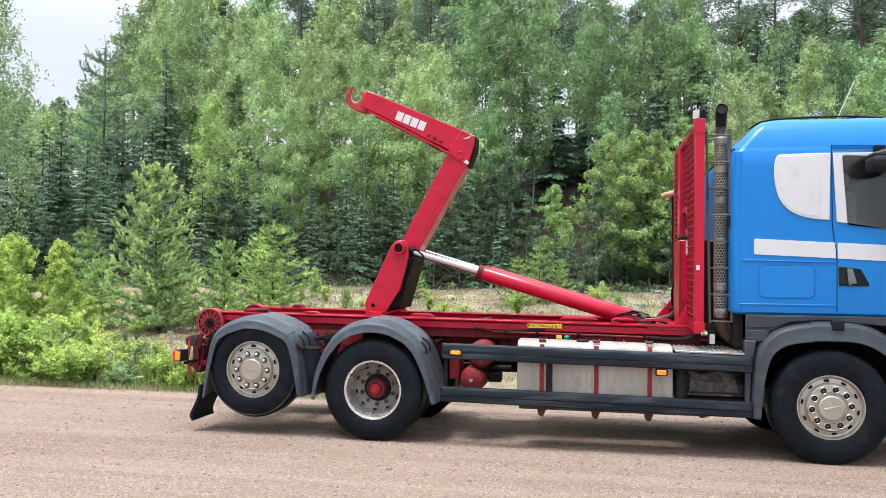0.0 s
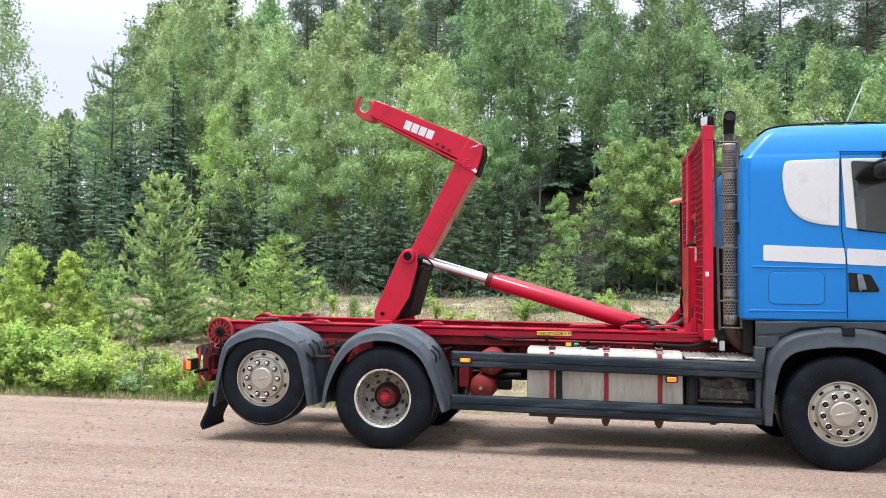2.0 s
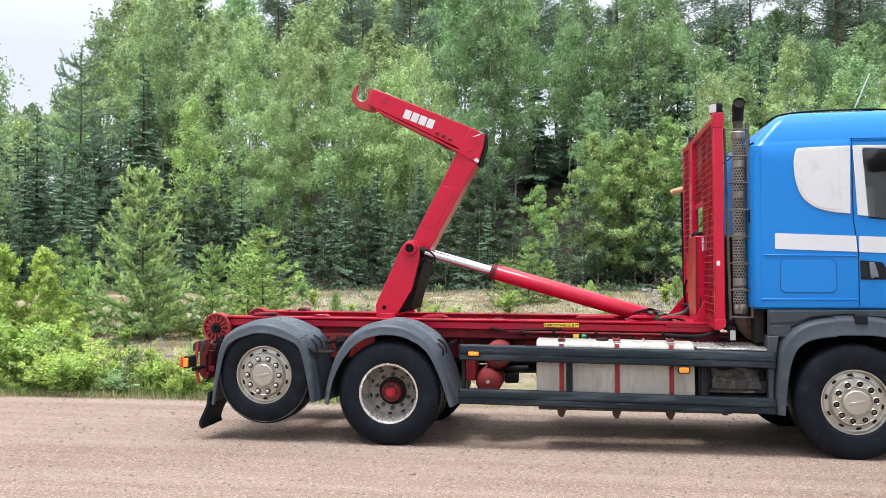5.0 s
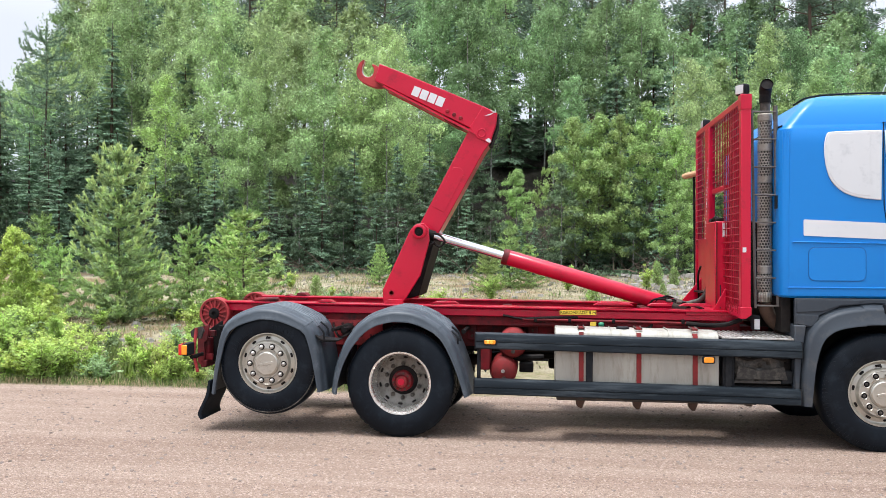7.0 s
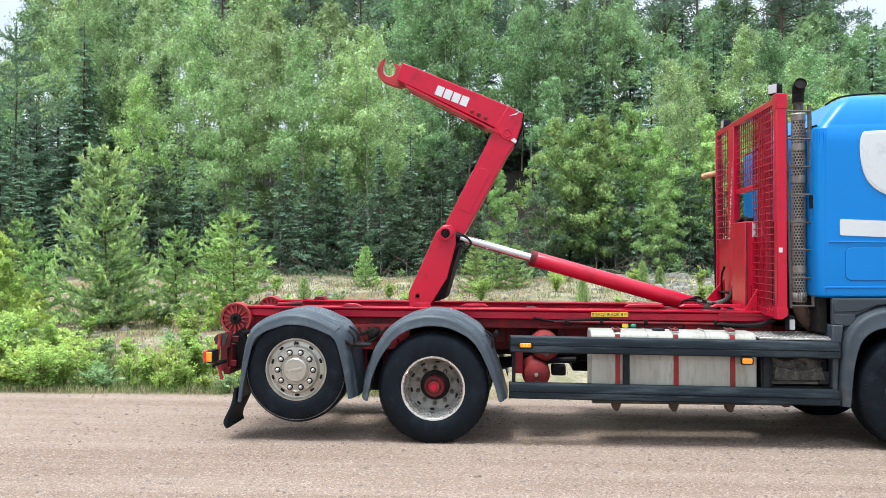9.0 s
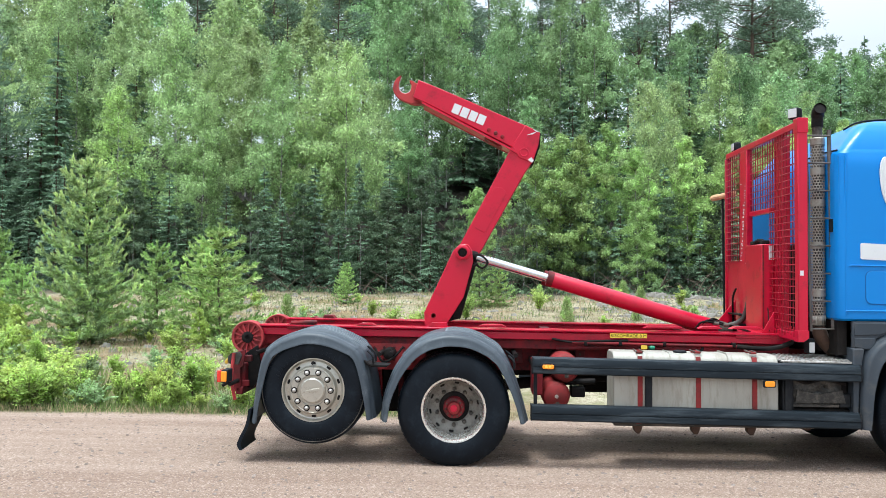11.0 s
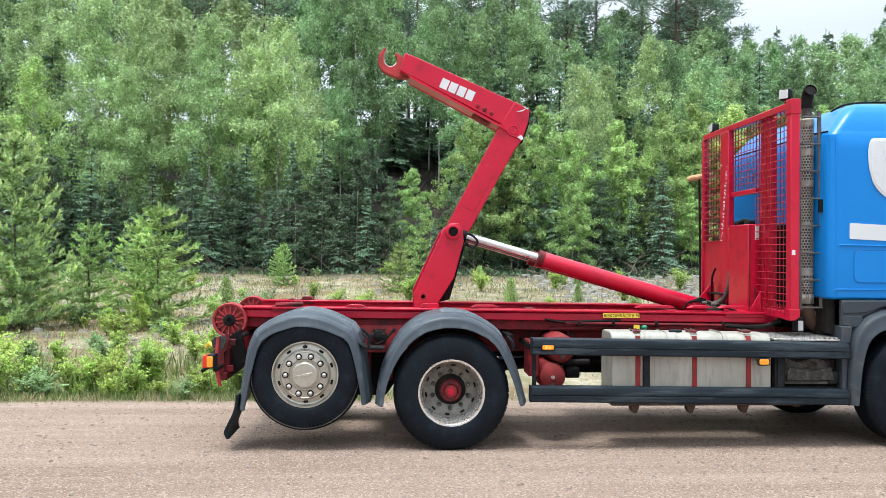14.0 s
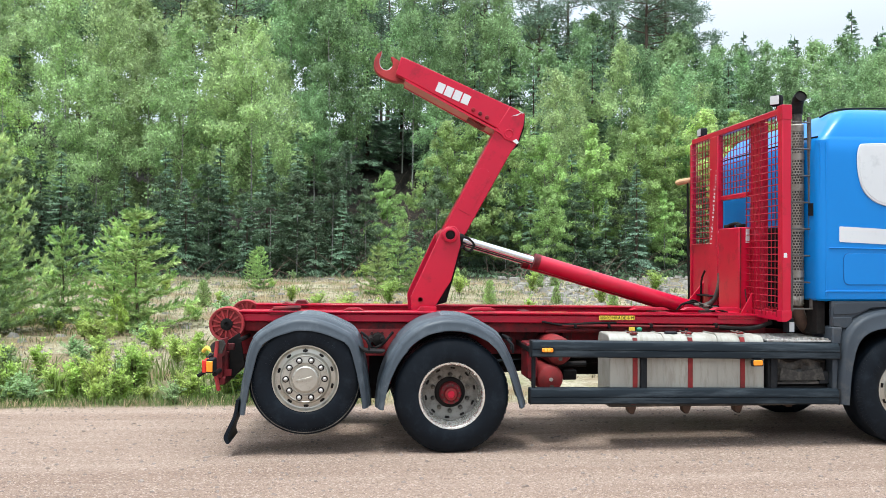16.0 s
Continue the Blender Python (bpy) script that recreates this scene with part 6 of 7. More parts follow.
def young_pine(h, seed, mat=L_YOUNG, needle=0.085, wide=0.27, thick=20, tiers=0.095, bare=0.06, aspect=0.17, rise=1.0, label="young pine with upright pale shoots"):
    r = random.Random(seed)
    trunk = Shape().tube([(0.03 * math.sin(i), 0.02 * math.sin(i * 1.7), h * i / 6) for i in range(7)], [0.0085 * h * (1 - 0.9 * i / 6) + 0.004 for i in range(7)], 7)
    limbs, pts, ways, tips, tipways = Shape(), [], [], [], []

    def tuft(a, b, count, fresh=False):
        for s in range(count):
            t = r.random()
            q = a.lerp(b, t)
            d = (b - a).normalized()
            side = Vector((r.gauss(0, 1), r.gauss(0, 1), r.gauss(0, 1)))
            side = (side - d * side.dot(d)).normalized()
            (tips if fresh else pts).append(q)
            (tipways if fresh else ways).append(d * r.uniform(0.5, 1.1) + side * (0.45 if fresh else 0.75))

    z, step = 0.03 * h, tiers * h
    while z < h * 0.96:
        tuft(Vector((0, 0, z)), Vector((0, 0, z + step)), thick * 2)
        f = z / h
        R = h * wide * (1.04 - f) ** 0.75 * (0.85 + 0.15 * min(1, f / 0.2))
        for k in range(6):
            a = k * 1.05 + r.uniform(-0.35, 0.35) + z * 5
            L = R * r.uniform(0.7, 1.15)
            o, sd = Vector((math.cos(a), math.sin(a), 0)), Vector((-math.sin(a), math.cos(a), 0))
            zz = z + r.uniform(-0.16, 0.16) * step
            p = lambda t: Vector((0, 0, zz)) + o * (L * t) + Vector((0, 0, L * rise * (0.18 * t + (0.25 + 0.4 * f) * t * t)))
            limbs.tube([p(0), p(0.5), p(1)], [0.012, 0.008, 0.004], 4, caps=False)
            m = max(2, int(L / (0.05 * h)))
            for j in range(m):
                t0, t1 = bare + (1 - bare) * j / m, bare + (1 - bare) * (j + 1) / m
                tuft(p(t0), p(t1), thick)
                for s in (-1, 1):
                    e = p(t1) + (sd * s * r.uniform(0.5, 1.0) + o * 0.8 + Vector((0, 0, r.uniform(0.0, 0.5)))) * 0.05 * h * r.uniform(0.7, 1.3) * (1.1 - 0.5 * t1)
                    tuft(p(t1), e, int(thick * 0.75))
                    if r.random() < 0.6:
                        tuft(e, e + (o * 0.5 + Vector((0, 0, 0.9))) * 0.028 * h, thick // 2, True)
            tuft(p(1), p(1) + (o * 0.45 + Vector((0, 0, 1))) * 0.05 * h, thick, True)
        z += step
    tuft(Vector((0, 0, h * 0.88)), Vector((0, 0, h * 1.03)), thick * 3, True)
    return plant("young_pine", label, "pine", "young pines beside the road", (("trunk", trunk), ("branchwork", limbs)), PINE_BARK,
                 leaf_mesh("young_pine_crown", pts, ways, needle, aspect, mat, seed, corners=3), leaf_mesh("fresh_growth", tips, tipways, needle, 0.22, mat if mat is L_DUSK else L_YOUNG if mat is L_DEEP else L_SHOOT, seed, corners=3))


def shrub(h, seed, mat, leaf=0.085, stems=16, wide=0.55, twigs=11, per=11, label="leafy green shrub at the road's edge"):
    """Stems that arch out from one foot, with side twigs and leaves set along them."""
    r = random.Random(seed)
    wood, pts, ways, faces = Shape(), [], [], []

    def leaves(a, b, count):
        d = b - a
        for k in range(count):
            q = a.lerp(b, (k + r.random()) / count)
            side = Vector((r.gauss(0, 1), r.gauss(0, 1), r.gauss(0.2, 0.4))).normalized()
            pts.append(q + side * 0.01)
            ways.append(side * 0.9 + d.normalized() * 0.5 + Vector((0, 0, r.gauss(-0.1, 0.3))))
            faces.append((q.x / h + r.gauss(0, 0.5), q.y / h + r.gauss(0, 0.5), 0.8 + r.gauss(0, 0.4)))

    for i in range(stems):
        a = i * 2.4 + r.uniform(-0.5, 0.5)
        s = r.uniform(0.1, 1.0) * wide * h
        o = Vector((math.cos(a), math.sin(a), 0))
        top = h * r.uniform(0.55, 1.1) * (1 - 0.3 * s / (wide * h))
        way = lambda t: o * (0.12 * s * t + 0.9 * s * t * t) + Vector((0, 0, top * (1.25 * t - 0.25 * t * t)))
        wood.tube([way(t) for t in (0, 0.25, 0.5, 0.75, 1.0)], [0.009, 0.007, 0.006, 0.004, 0.002], 4, caps=False)
        for k in range(twigs):
            t = 0.12 + 0.85 * (k + r.random()) / twigs
            b = way(t)
            e = b + (Vector((r.gauss(0, 1), r.gauss(0, 1), 0)).normalized() * 0.8 + Vector((0, 0, r.uniform(0.1, 0.9)))) * h * 0.19 * (1.15 - 0.6 * t)
            leaves(b, e, per)
        leaves(way(0.72), way(1.02), per)
    pts = [p if p.z > 0.02 else Vector((p.x, p.y, 0.03)) for p in pts]
    return plant("shrub", label, "shrub", "shrubs along the road", (("branchwork", wood),), TWIG, leaf_mesh("shrub_leaves", pts, ways, leaf, 0.62, mat, seed, faces=faces))


USED = set()
placing = random.Random(21)


def put(proto, x, y, h, h0, lean=0.0, wide=1.0):
    """Stands a plant of height h at (x, y); h0 is the height that the model was drawn at."""
    s = h / h0
    m = Matrix.Translation((x, y, ground_z(x, y) - 0.03)) @ Matrix.Rotation(placing.uniform(0, 6.28), 4, "Z") @ Matrix.Rotation(lean, 4, "X") @ Matrix.Diagonal((s * wide, s * wide, s, 1))
    if proto.name in USED:
        c = copy_thing(proto, m)
        c.matrix_basis = m
        return c
    USED.add(proto.name)
    proto.matrix_basis = m
    return proto


BIRCH = [
    (-27.0, 26.0, 16.3), (-29.6, 46.0, 16.4), (-26.5, 44.0, 17.0), (-22.3, 41.0, 14.5), (-17.0, 29.7, 9.5), (-16.1, 35.0, 14.6),
    (-15.6, 40.0, 13.3), (-12.7, 37.0, 12.0), (-10.4, 34.0, 12.2), (-8.6, 35.5, 11.8), (-6.8, 34.0, 12.2), (-6.1, 46.0, 16.1),
    (-3.3, 45.0, 16.8), (-2.2, 48.0, 16.6), (2.1, 49.0, 15.9), (5.8, 48.0, 16.4), (8.1, 47.0, 15.1), (-18.9, 37.0, 12.6),
    (8.6, 33.0, 9.9), (12.4, 42.0, 12.1), (13.0, 36.0, 12.0), (15.4, 35.0, 10.0), (18.4, 38.0, 9.4), (22.2, 45.0, 10.3),
    (27.8, 52.0, 10.2), (29.9, 50.0, 9.2), (36.3, 55.0, 7.6), (34.0, 49.0, 7.4), (-14.2, 33.0, 9.4), (10.6, 36.5, 10.2),
]
SPRUCE = [
    (-30.4, 35.0, 8.2), (-26.8, 33.5, 7.4), (-32.0, 32.0, 7.0), (-28.4, 31.0, 5.8), (-24.0, 31.0, 6.2), (-20.8, 32.0, 6.8),
    (-25.1, 39.0, 13.0), (-12.0, 30.5, 4.6), (-8.9, 29.0, 4.1), (-5.5, 30.0, 5.7), (-4.4, 33.0, 6.5), (-14.6, 30.0, 5.2),
    (-10.3, 31.0, 5.4), (-2.6, 30.5, 4.6), (48.4, 95.0, 13.6), (55.0, 95.0, 13.4), (60.4, 90.0, 16.5), (66.0, 92.0, 14.6),
    (12.0, 31.0, 4.2), (52.0, 97.0, 12.4), (46.4, 97.0, 12.0), (57.6, 98.0, 12.8),
]
PINE = [
    (21.7, 56.0, 18.5), (13.4, 60.0, 18.0), (20.6, 62.5, 18.0), (25.0, 62.0, 17.5), (17.2, 66.0, 18.0), (10.2, 68.0, 18.5),
    (28.6, 66.0, 15.5), (9.0, 63.0, 18.0), (23.6, 58.0, 17.0), (0.8, 78.0, 19.5), (-13.7, 74.0, 20.0), (-27.2, 72.0, 20.2), (-20.5, 70.0, 19.0), (6.4, 76.0, 19.0),
]
YOUNG = [
    (-28.8, 38.0, 13.2), (-9.16, 11.3, 4.35), (-8.6, 14.1, 2.4), (-6.2, 12.1, 2.8), (-6.9, 12.8, 2.5), (-11.1, 11.9, 1.9),
    (-4.7, 22.0, 1.5), (0.2, 21.0, 2.2), (-0.5, 20.0, 1.7), (0.9, 21.0, 1.5), (-10.4, 15.0, 1.7), (-5.5, 26.0, 1.2),
    (-12.6, 13.4, 2.6), (-7.6, 15.5, 1.6), (-9.9, 13.4, 2.2),
]


def birch_set(mat):
    return [birch(12, 31, mat, n=32, wide=0.18, low=0.2), birch(12, 32, mat, n=30, wide=0.16, low=0.17), birch(12, 33, mat, n=32, wide=0.19, low=0.27, hang=1.4), birch(12, 35, mat, n=34, wide=0.17, low=0.13)]


birches, pale_birches = birch_set(L_BIRCH), birch_set(L_SUNNY)
far_birches = [birch(12, 38, leaf=0.17, n=26, wide=0.2, low=0.42, few=0.55, hang=1.3, label="birch deep in the forest"), birch(12, 39, leaf=0.17, n=24, wide=0.19, low=0.38, few=0.55, hang=1.3, label="birch deep in the forest")]
far_pale = birch(12, 50, L_SUNNY, leaf=0.17, n=26, wide=0.2, low=0.4, few=0.55, hang=1.3, label="pale birch deep in the forest")
yellow_birch = birch(8, 34, L_YELLOW, leaf=0.08, n=24, wide=0.16, low=0.26, few=0.75, label="slender birch with yellowing leaves")
bush_birches = [birch(6, 36, L_BRIGHT, leaf=0.072, n=34, wide=0.26, low=0.05, hang=0.7, label="bushy young birch in bright leaf"), birch(6, 37, L_BRIGHT, leaf=0.072, n=30, wide=0.23, low=0.04, hang=0.6, label="bushy young birch in bright leaf")]
airy_birch = birch(12, 40, L_OLIVE, leaf=0.1, n=36, wide=0.15, low=0.1, few=0.72, hang=1.7, label="tall airy birch with hanging twigs and olive leaves")
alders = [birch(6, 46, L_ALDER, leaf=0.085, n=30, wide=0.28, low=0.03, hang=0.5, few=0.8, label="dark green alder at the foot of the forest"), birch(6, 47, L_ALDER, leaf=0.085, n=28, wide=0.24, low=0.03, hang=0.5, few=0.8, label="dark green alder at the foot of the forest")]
spruces = [spruce(10, 41, coarse=1.0), spruce(10, 42, wide=0.19, coarse=1.0), spruce(10, 43, wide=0.14, coarse=1.0)]
low_spruces = [spruce(5, 48, wide=0.22, coarse=1.15, label="small dark spruce at the forest edge"), spruce(5, 49, wide=0.19, coarse=1.15, label="small dark spruce at the forest edge")]
far_spruces = [spruce(10, 44, wide=0.2, coarse=1.5, label="dark spruce deep in the forest"), spruce(10, 45, wide=0.18, coarse=1.5, label="dark spruce deep in the forest")]
pines = [tall_pine(18, 51), tall_pine(18, 52)]
for i, (x, y, h) in enumerate(((2.9, 30, 7.1), (5.0, 30, 7.0), (3.9, 30.6, 7.3), (6.2, 30.5, 7.6), (7.6, 30.5, 6.6), (10.2, 31.5, 7.0), (12.4, 32, 7.6), (14.5, 33, 8.0), (16.8, 34, 8.2), (19.4, 36, 8.0), (22, 37, 7.6), (25, 40, 7.6), (0.0, 33.5, 4.6))):
    put(bush_birches[i % 2], x, y, h, 6)
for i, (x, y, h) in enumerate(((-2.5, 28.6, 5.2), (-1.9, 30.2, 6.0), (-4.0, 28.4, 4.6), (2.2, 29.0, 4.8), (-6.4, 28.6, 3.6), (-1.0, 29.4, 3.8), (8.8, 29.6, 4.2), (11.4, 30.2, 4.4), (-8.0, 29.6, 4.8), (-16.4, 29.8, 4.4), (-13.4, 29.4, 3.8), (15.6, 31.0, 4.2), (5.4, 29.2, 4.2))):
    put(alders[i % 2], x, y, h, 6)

for i, (x, y, h) in enumerate(BIRCH):
    if i == 0:
        put(airy_birch, x, y, h, 12)
    elif i == 4:
        put(yellow_birch, x, y, h, 8)
    else:
        put((pale_birches if y < 39 or x < -10 else birches)[i % 4], x, y, h, 12, wide=0.9 if h > 14 else 1.0)
for i, (x, y, h) in enumerate(SPRUCE):
    put(low_spruces[i % 2] if h < 5.8 else spruces[i % 3] if y < 40 else far_spruces[i % 2], x, y, h, 5 if h < 5.8 else 10)
for i, (x, y, h) in enumerate(PINE):
    put(pines[i % 2], x, y, h, 18)


def skyline(az):
    """The highest elevation, in degrees, that the woods reach in a direction."""
    return float(np.interp(az, [-60, -39.5, -38.5, -36, -33, -31.5, -28, -4, -2, 9, 20, 24, 40, 60], [24, 24, 10.5, 11.5, 13.5, 18, 27, 25, 18.5, 17.5, 16.6, 14.6, 14.4, 14.4]))


filling = random.Random(8)
# rows of the forest, from its edge up the slope: depth, height, spacing in degrees, share of spruce and of pine
for depth, deep, lo, hi, gap, conifers, tall in ((27.5, 3.5, 2.6, 5.6, 1.7, 0.62, 0.0), (36, 6, 8.0, 11.5, 3.2, 0.2, 0.0), (45, 8, 10, 14, 3.0, 0.25, 0.0), (54, 9, 13, 17, 2.8, 0.16, 0.04), (66, 10, 17, 22, 2.8, 0.12, 0.22), (82, 12, 19, 25, 2.8, 0.12, 0.4)):
    az = -45.0
    while az < 40:
        az += gap * filling.uniform(0.6, 1.4)
        y = depth + deep * filling.random()
        x = 1 + (y + 7.5) * math.tan(radians(az))
        dist = math.hypot(x - 1, y + 7.5)
        h = filling.uniform(lo, hi)
        pick, turn = filling.random(), filling.randrange(12)
        if depth < 40 and x < -17.5:                # dark spruces close the left end
            pick, h = 0.0 if pick < 0.85 else pick, h * 1.25 if h < 6 else h
        if -1.6 < x < 2.8 and 31 < y < 46:          # a bare bank of soil shows here
            continue
        h = min(h, (1.77 + dist * math.tan(radians(skyline(az))) - ground_z(x, y)) * filling.uniform(0.9 if depth > 60 else 0.8, 1.0))
        if -1.4 < x < 2.6 and y < 32:
            h = min(h, 2.4)
        if h < 1.8:
            continue
        if pick < conifers:
            if h < 6:
                put(low_spruces[turn % 2], x, y, h, 5)
            else:
                put(spruces[turn % 3] if depth < 40 else far_spruces[turn % 2], x, y, h, 10, wide=1.05)
        elif pick > 1 - tall:
            put(pines[turn % 2], x, y, h, 18)
        elif h < 6.5:
            put((alders if depth < 30 and turn % 3 else bush_birches)[turn % 2], x, y, h, 6)
        elif depth < 40:
            put((pale_birches if x < -6 and turn % 3 else birches)[turn % 4], x, y, h, 12, wide=filling.uniform(0.95, 1.2))
        else:
            put(far_pale if x < -9 and turn % 3 else far_birches[turn % 2], x, y, h, 12, wide=1.1)

# spruces behind the dark pine close the left end down to the ground
for i in range(22):
    az = -44 + 14 * (i + filling.random()) / 22
    y = filling.uniform(36, 52)
    x = 1 + (y + 7.5) * math.tan(radians(az))
    h = min(filling.uniform(6, 9), (1.77 + math.hypot(x - 1, y + 7.5) * math.tan(radians(skyline(az))) - ground_z(x, y)) * 0.8)
    put(low_spruces[i % 2], x, y, h, 5, wide=1.1)

# young pines on the clearing and beside the road
dark_pine = young_pine(12, 61, L_DUSK, needle=0.17, wide=0.33, thick=36, tiers=0.075, bare=0.1, aspect=0.3, rise=0.35, label="dark broad pine against the sky")
hero_pine = young_pine(4.4, 66, L_DEEP, needle=0.092, wide=0.33, thick=64, tiers=0.076, bare=0.04, aspect=0.36, rise=0.6, label="broad young pine with pale upright shoots beside the road")
young = [young_pine(3, 62, needle=0.078, wide=0.33, thick=36, aspect=0.34, rise=0.6, tiers=0.115), young_pine(3, 63, needle=0.078, wide=0.30, thick=36, aspect=0.34, rise=0.6, tiers=0.12), young_pine(3, 64, needle=0.078, wide=0.37, thick=36, aspect=0.34, rise=0.6, tiers=0.11)]
for i, (x, y, h) in enumerate(YOUNG):
    if i == 0:
        put(dark_pine, x, y, h, 12)
    elif i == 1:
        put(hero_pine, x, y, h, 4.4)
    else:
        put(young[i % 3], x, y, h, 3, wide=1.4 if i == 3 else 1.1)

# shrubs along the far edge of the road and bushes on the clearing
green = [shrub(1.2, 71, L_SHRUB, leaf=0.068), shrub(1.2, 72, L_SHRUB, leaf=0.058, stems=18), shrub(1.2, 73, L_LIME, leaf=0.058, wide=0.34, stems=14, label="upright yellow-green shrub at the road's edge"),
         shrub(1.2, 74, L_WILLOW, leaf=0.075, wide=0.6, per=10, label="blue-green broad-leaved shrub at the road's edge")]
sapling = [birch(2.6, 75, L_LIME, leaf=0.058, n=34, wide=0.30, low=0.08, hang=0.6, few=0.62, wild=1.5, label="bright green birch sapling beside the road"), birch(2.6, 76, L_LIME, leaf=0.058, n=32, wide=0.25, low=0.06, hang=0.6, few=0.62, wild=1.5, label="bright green birch sapling beside the road")]
for i, (x, y, h) in enumerate(((-11.8, 11.1, 2.45), (-12.6, 10.6, 2.5), (-11.0, 10.2, 1.8), (-13.6, 11.4, 2.6), (-12.2, 9.4, 2.0), (-13.2, 8.6, 2.0), (-14.6, 10.2, 2.6), (-15.8, 9.6, 2.4), (-10.4, 7.2, 1.5), (-11.6, 7.4, 1.7), (-13.0, 6.8, 1.7), (-9.4, 5.8, 1.25), (-10.8, 5.4, 1.4),
                               (-8.0, 5.0, 1.1), (-12.4, 5.4, 1.5), (-6.3, 11.0, 0.95), (-3.4, 5.6, 0.9), (-6.9, 5.2, 1.0), (-9.6, 9.2, 1.2))):
    put(sapling[i % 2], x, y, h, 2.6)
rowing = random.Random(17)
for i in range(58):
    x = -17 + 15.0 * (i + rowing.random()) / 58
    put(green[(0, 2, 1, 3, 2, 0, 1)[i % 7]], x, rowing.uniform(3.65, 4.5), 0.24 + 0.6 * rowing.random() ** 1.5, 1.2, wide=rowing.uniform(0.95, 1.5))
for i in range(52):
    x = -18 + 15.4 * (i + rowing.random()) / 52
    y = rowing.uniform(4.0, 4.8) if i % 2 else rowing.uniform(4.8, 7.2)
    h = rowing.choice((0.5, 0.8, 1.05, 1.3, 1.6)) * rowing.uniform(0.8, 1.15) * (0.9 if x < -6.5 else 0.66)
    put(green[rowing.choice((0, 1, 2, 3) if x > -7 else (0, 1, 2, 0, 2, 3))], x, y, h, 1.2, wide=rowing.uniform(0.8, 1.2))
for i in range(8):
    x, y = rowing.uniform(2.5, 12), rowing.uniform(6.5, 9)
    put(green[i % 4], x, y, rowing.uniform(0.3, 0.5), 1.2, wide=1.2)
for i, (x, y, h) in enumerate(((1.3, 11.0, 0.75), (0.9, 11.4, 0.6), (-1.4, 13.5, 0.8), (-0.6, 12.6, 0.7), (0.3, 13.2, 0.6), (-2.2, 15.0, 0.7), (3.6, 14.5, 0.6), (-3.2, 18, 0.6), (2.2, 19.5, 0.8), (-5.2, 17, 0.5), (6.5, 17.5, 0.6),
                               (-0.2, 17, 0.9), (4.9, 20.5, 0.9), (-4.0, 12.0, 0.6), (-1.9, 10.4, 0.5), (7.5, 22, 0.8), (-7.5, 20, 0.7), (9.5, 21, 0.9))):
    put(green[(2, 0, 1)[i % 3]], x, y, h, 1.2, wide=1.1)
for i in range(16):
    x, y = rowing.uniform(-12, 13), rowing.uniform(22.5, 27.5)
    put(green[3 if i % 4 else 1], x, y, rowing.uniform(0.25, 0.7), 1.2, wide=1.2)
# low growth between the verge and the young pines
for i in range(64):
    x, y = -15 + 13.5 * (i + rowing.random()) / 64, rowing.uniform(6.2, 13.5)
    put(green[(3, 1, 0, 3, 2)[i % 5]], x, y, rowing.uniform(0.3, 0.75), 1.2, wide=1.25)
seedling = young_pine(1, 65, needle=0.09, thick=5, label="knee-high pine seedling on the clearing")
for i in range(16):
    x, y = rowing.uniform(-14, 12), rowing.uniform(13, 25)
    put(seedling, x, y, rowing.uniform(0.4, 1.1), 1)


def blades(name, spots, size, mat, seed, label, spread=0.12, per=7, vary=0.5, up=1.0, aspect=0.07):
    r = random.Random(seed)
    pts, ways = [], []
    for x, y in spots:
        for k in range(per):
            a, b = x + r.gauss(0, spread), y + r.gauss(0, spread)
            pts.append((a, b, ground_z(a, b) - 0.01))
            ways.append((r.gauss(0, 0.35), r.gauss(0, 0.35), up))
    return tagged(new(name, leaf_mesh(name, pts, ways, size, aspect, mat, seed, vary)), label, "grass", kind="stuff")


r = random.Random(91)
blades("verge_grass", [(r.uniform(-20, -0.6), 3.46 + abs(r.gauss(0, 0.45))) for i in range(1300)], 0.12, L_GRASS, 1, "green grass along the edge of the gravel road")
blades("verge_hay", [(r.uniform(-20, 6), 3.42 + abs(r.gauss(0, 0.25))) for i in range(900)], 0.1, L_DRY, 7, "dry yellow grass along the edge of the gravel road")
blades("tall_grass", [(r.uniform(-20, -0.8), r.uniform(4.0, 6.8)) for i in range(600)], 0.32, L_GRASS, 2, "tall green grass between the shrubs")
blades("dry_grass", [(r.uniform(-16, 5), r.uniform(7, 26)) for i in range(1100)], 0.17, L_DRY, 3, "dry yellow grass tufts on the clearing")
blades("clearing_grass", [(r.uniform(-16, 6) if i % 5 else r.uniform(6, 15), r.uniform(7, 26)) for i in range(2000)], 0.18, L_GRASS, 4, "green grass tufts on the clearing")
blades("heath", [(r.uniform(-16, 15), r.uniform(6, 27)) for i in range(2400)], 0.07, L_HEATH, 5, "brown heath and lichen on the clearing", 0.2, 10, 0.5, 0.5, 0.3)
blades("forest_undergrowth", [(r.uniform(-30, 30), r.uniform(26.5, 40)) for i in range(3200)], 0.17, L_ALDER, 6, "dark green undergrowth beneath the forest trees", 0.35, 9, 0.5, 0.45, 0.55)


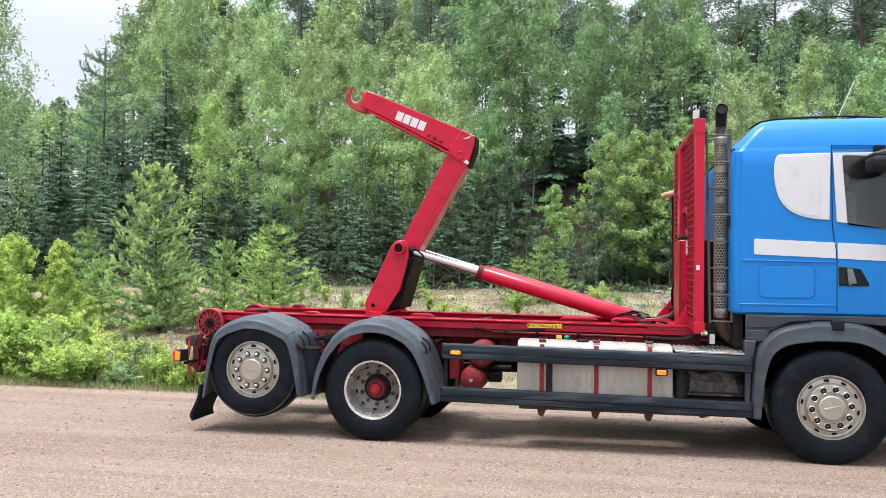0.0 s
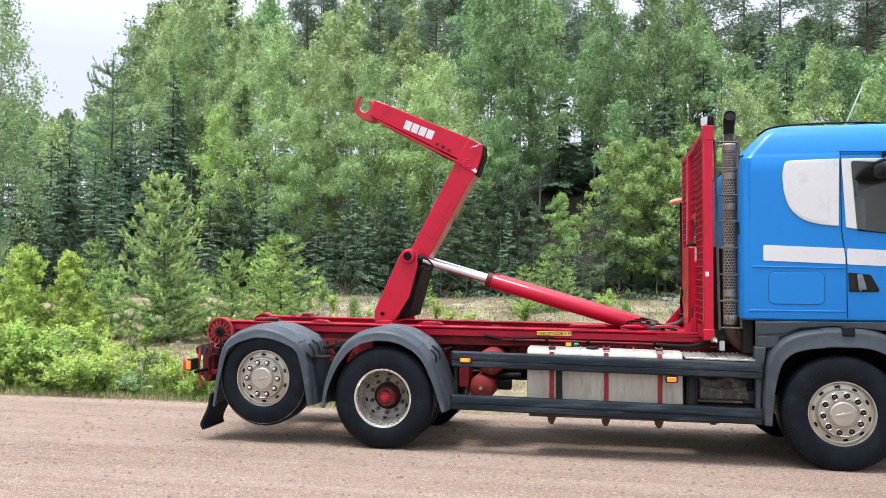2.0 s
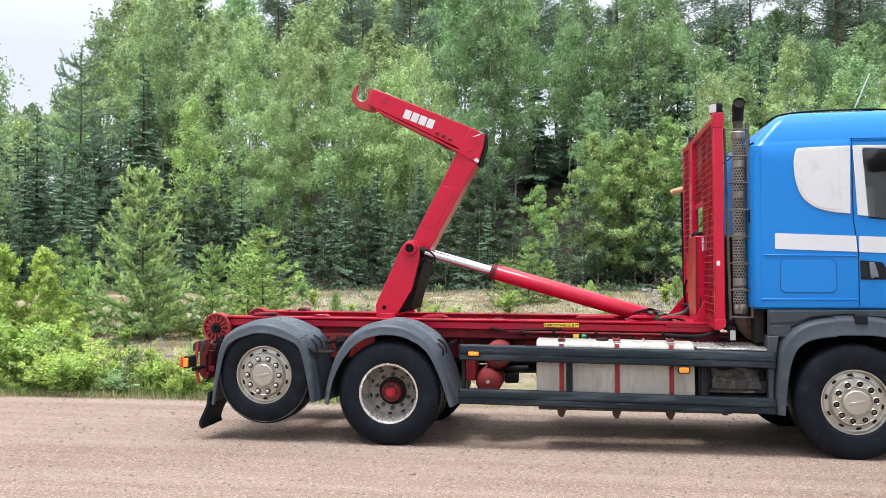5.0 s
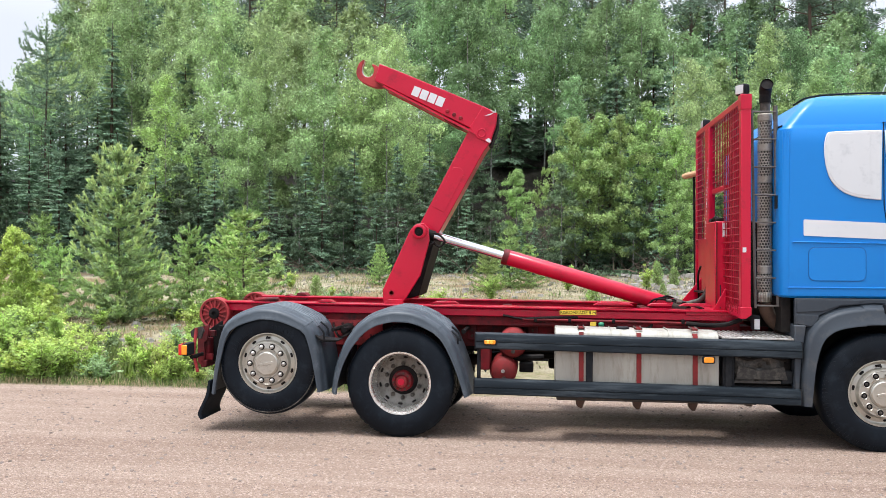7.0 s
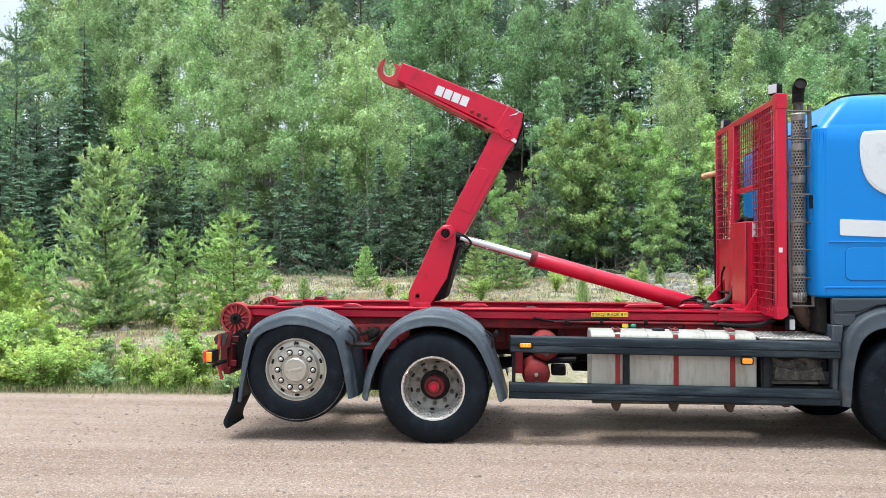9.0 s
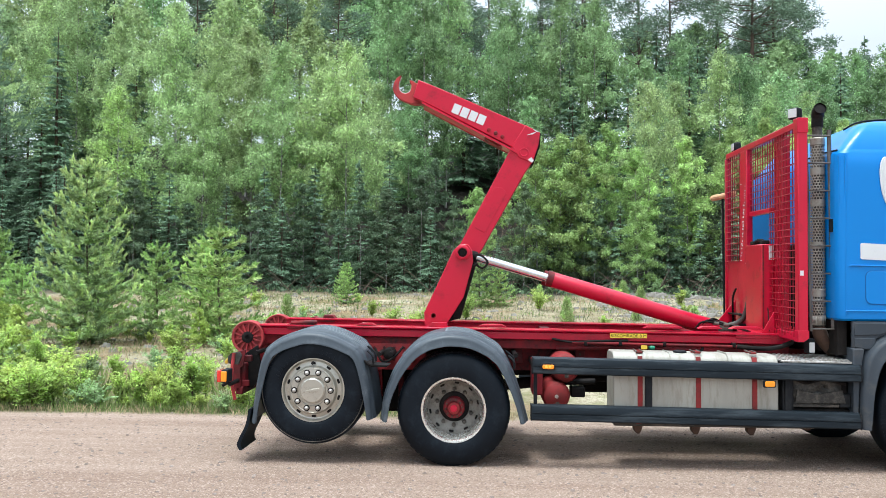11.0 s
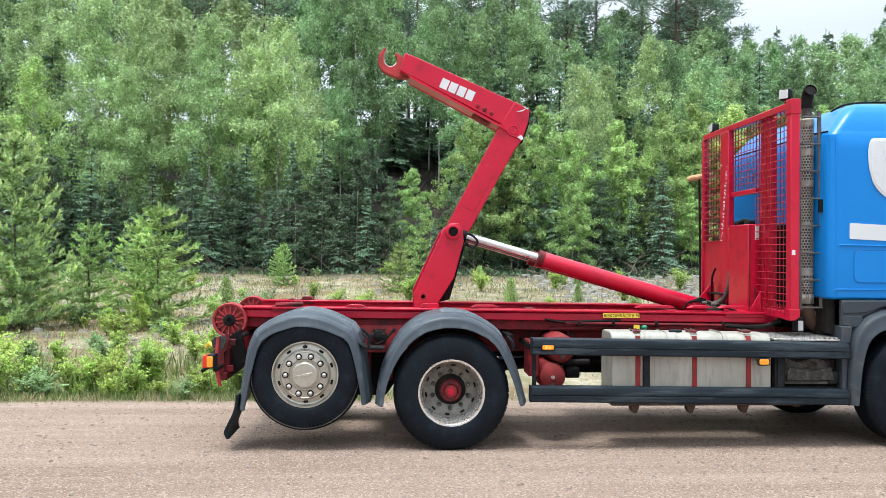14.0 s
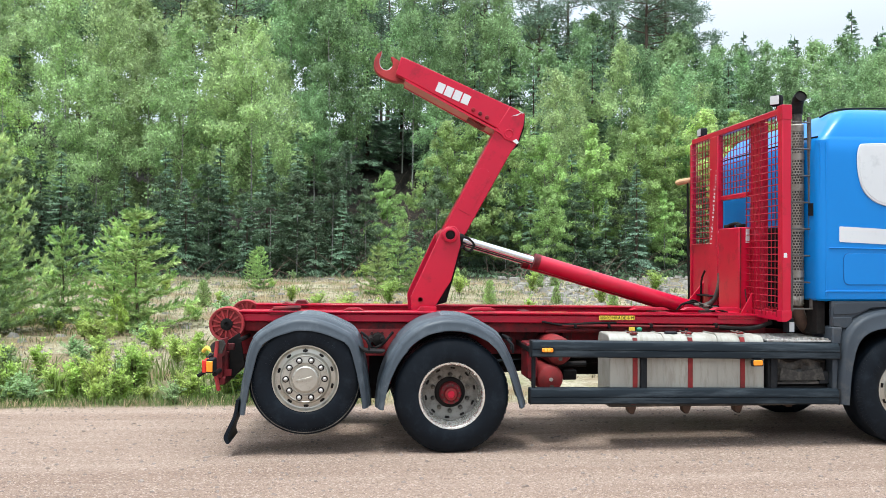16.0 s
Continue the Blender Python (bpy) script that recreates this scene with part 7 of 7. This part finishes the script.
def pebbles(name, count, area, lo, hi, mat, seed, label):
    """Loose stones joined into one mesh."""
    g = random.Random(seed)
    v, f = [], []
    for i in range(count):
        x, y = g.uniform(area[0], area[1]), g.uniform(area[2], area[3])
        s = lo + (hi - lo) * g.random() ** 4
        z = ground_z(x, y)
        k = len(v)
        a0, flat = g.uniform(0, 6.28), g.uniform(0.3, 0.6)
        for j in range(5):
            a = a0 + j * 1.257
            w = g.uniform(0.75, 1.2)
            v.append((x + s * math.cos(a) * w, y + s * math.sin(a) * w, z - 0.12 * s))
        for j in range(5):
            a = a0 + j * 1.257
            w = g.uniform(0.5, 0.8)
            v.append((x + s * math.cos(a) * w, y + s * math.sin(a) * w, z + s * flat * g.uniform(0.75, 1.15)))
        f += [(k + j, k + (j + 1) % 5, k + 5 + (j + 1) % 5, k + 5 + j) for j in range(5)]
        f.append(tuple(k + 5 + j for j in range(5)))
    me = bpy.data.meshes.new(name)
    me.from_pydata(v, [], f)
    me.materials.append(mat)
    return tagged(new(name, me), label, "gravel", kind="stuff")


pebbles("loose_gravel", 11000, (-9, 9, -4.4, 3.6), 0.004, 0.024, STONE, 3, "small loose stones on the gravel road")
pebbles("clearing_stones", 2600, (-13, 14, 8, 26), 0.015, 0.15, ROCK, 4, "grey stones scattered on the clearing")

pebbles("rubble", 1500, (4.5, 14, 14, 27), 0.03, 0.28, ROCK, 6, "grey rubble and stones heaped on the clearing")

# dead branches on the bare bank and at the forest's foot
sticks = Shape()
g = random.Random(77)
for i in range(420):
    x, y = (g.uniform(-1.8, 3.0), g.uniform(31, 50)) if i < 220 else (g.uniform(-16, 14), g.uniform(25.5, 31))
    z, s, t = ground_z(x, y), g.uniform(0.5, 1.8), g.uniform(0, 6.28)
    e = Vector((math.cos(t), math.sin(t), g.uniform(0.05, 0.9))) * s
    p0 = Vector((x, y, z + g.uniform(0.0, 0.15)))
    sticks.tube([p0, p0 + e * 0.5 + Vector((0, 0, 0.08)), p0 + e], [0.022, 0.016, 0.006], 3, caps=False)
tagged(new("brushwood", sticks.mesh("brushwood", TWIG, 0)), "dead grey-brown branches lying on the bank below the trees", "brushwood", kind="stuff")
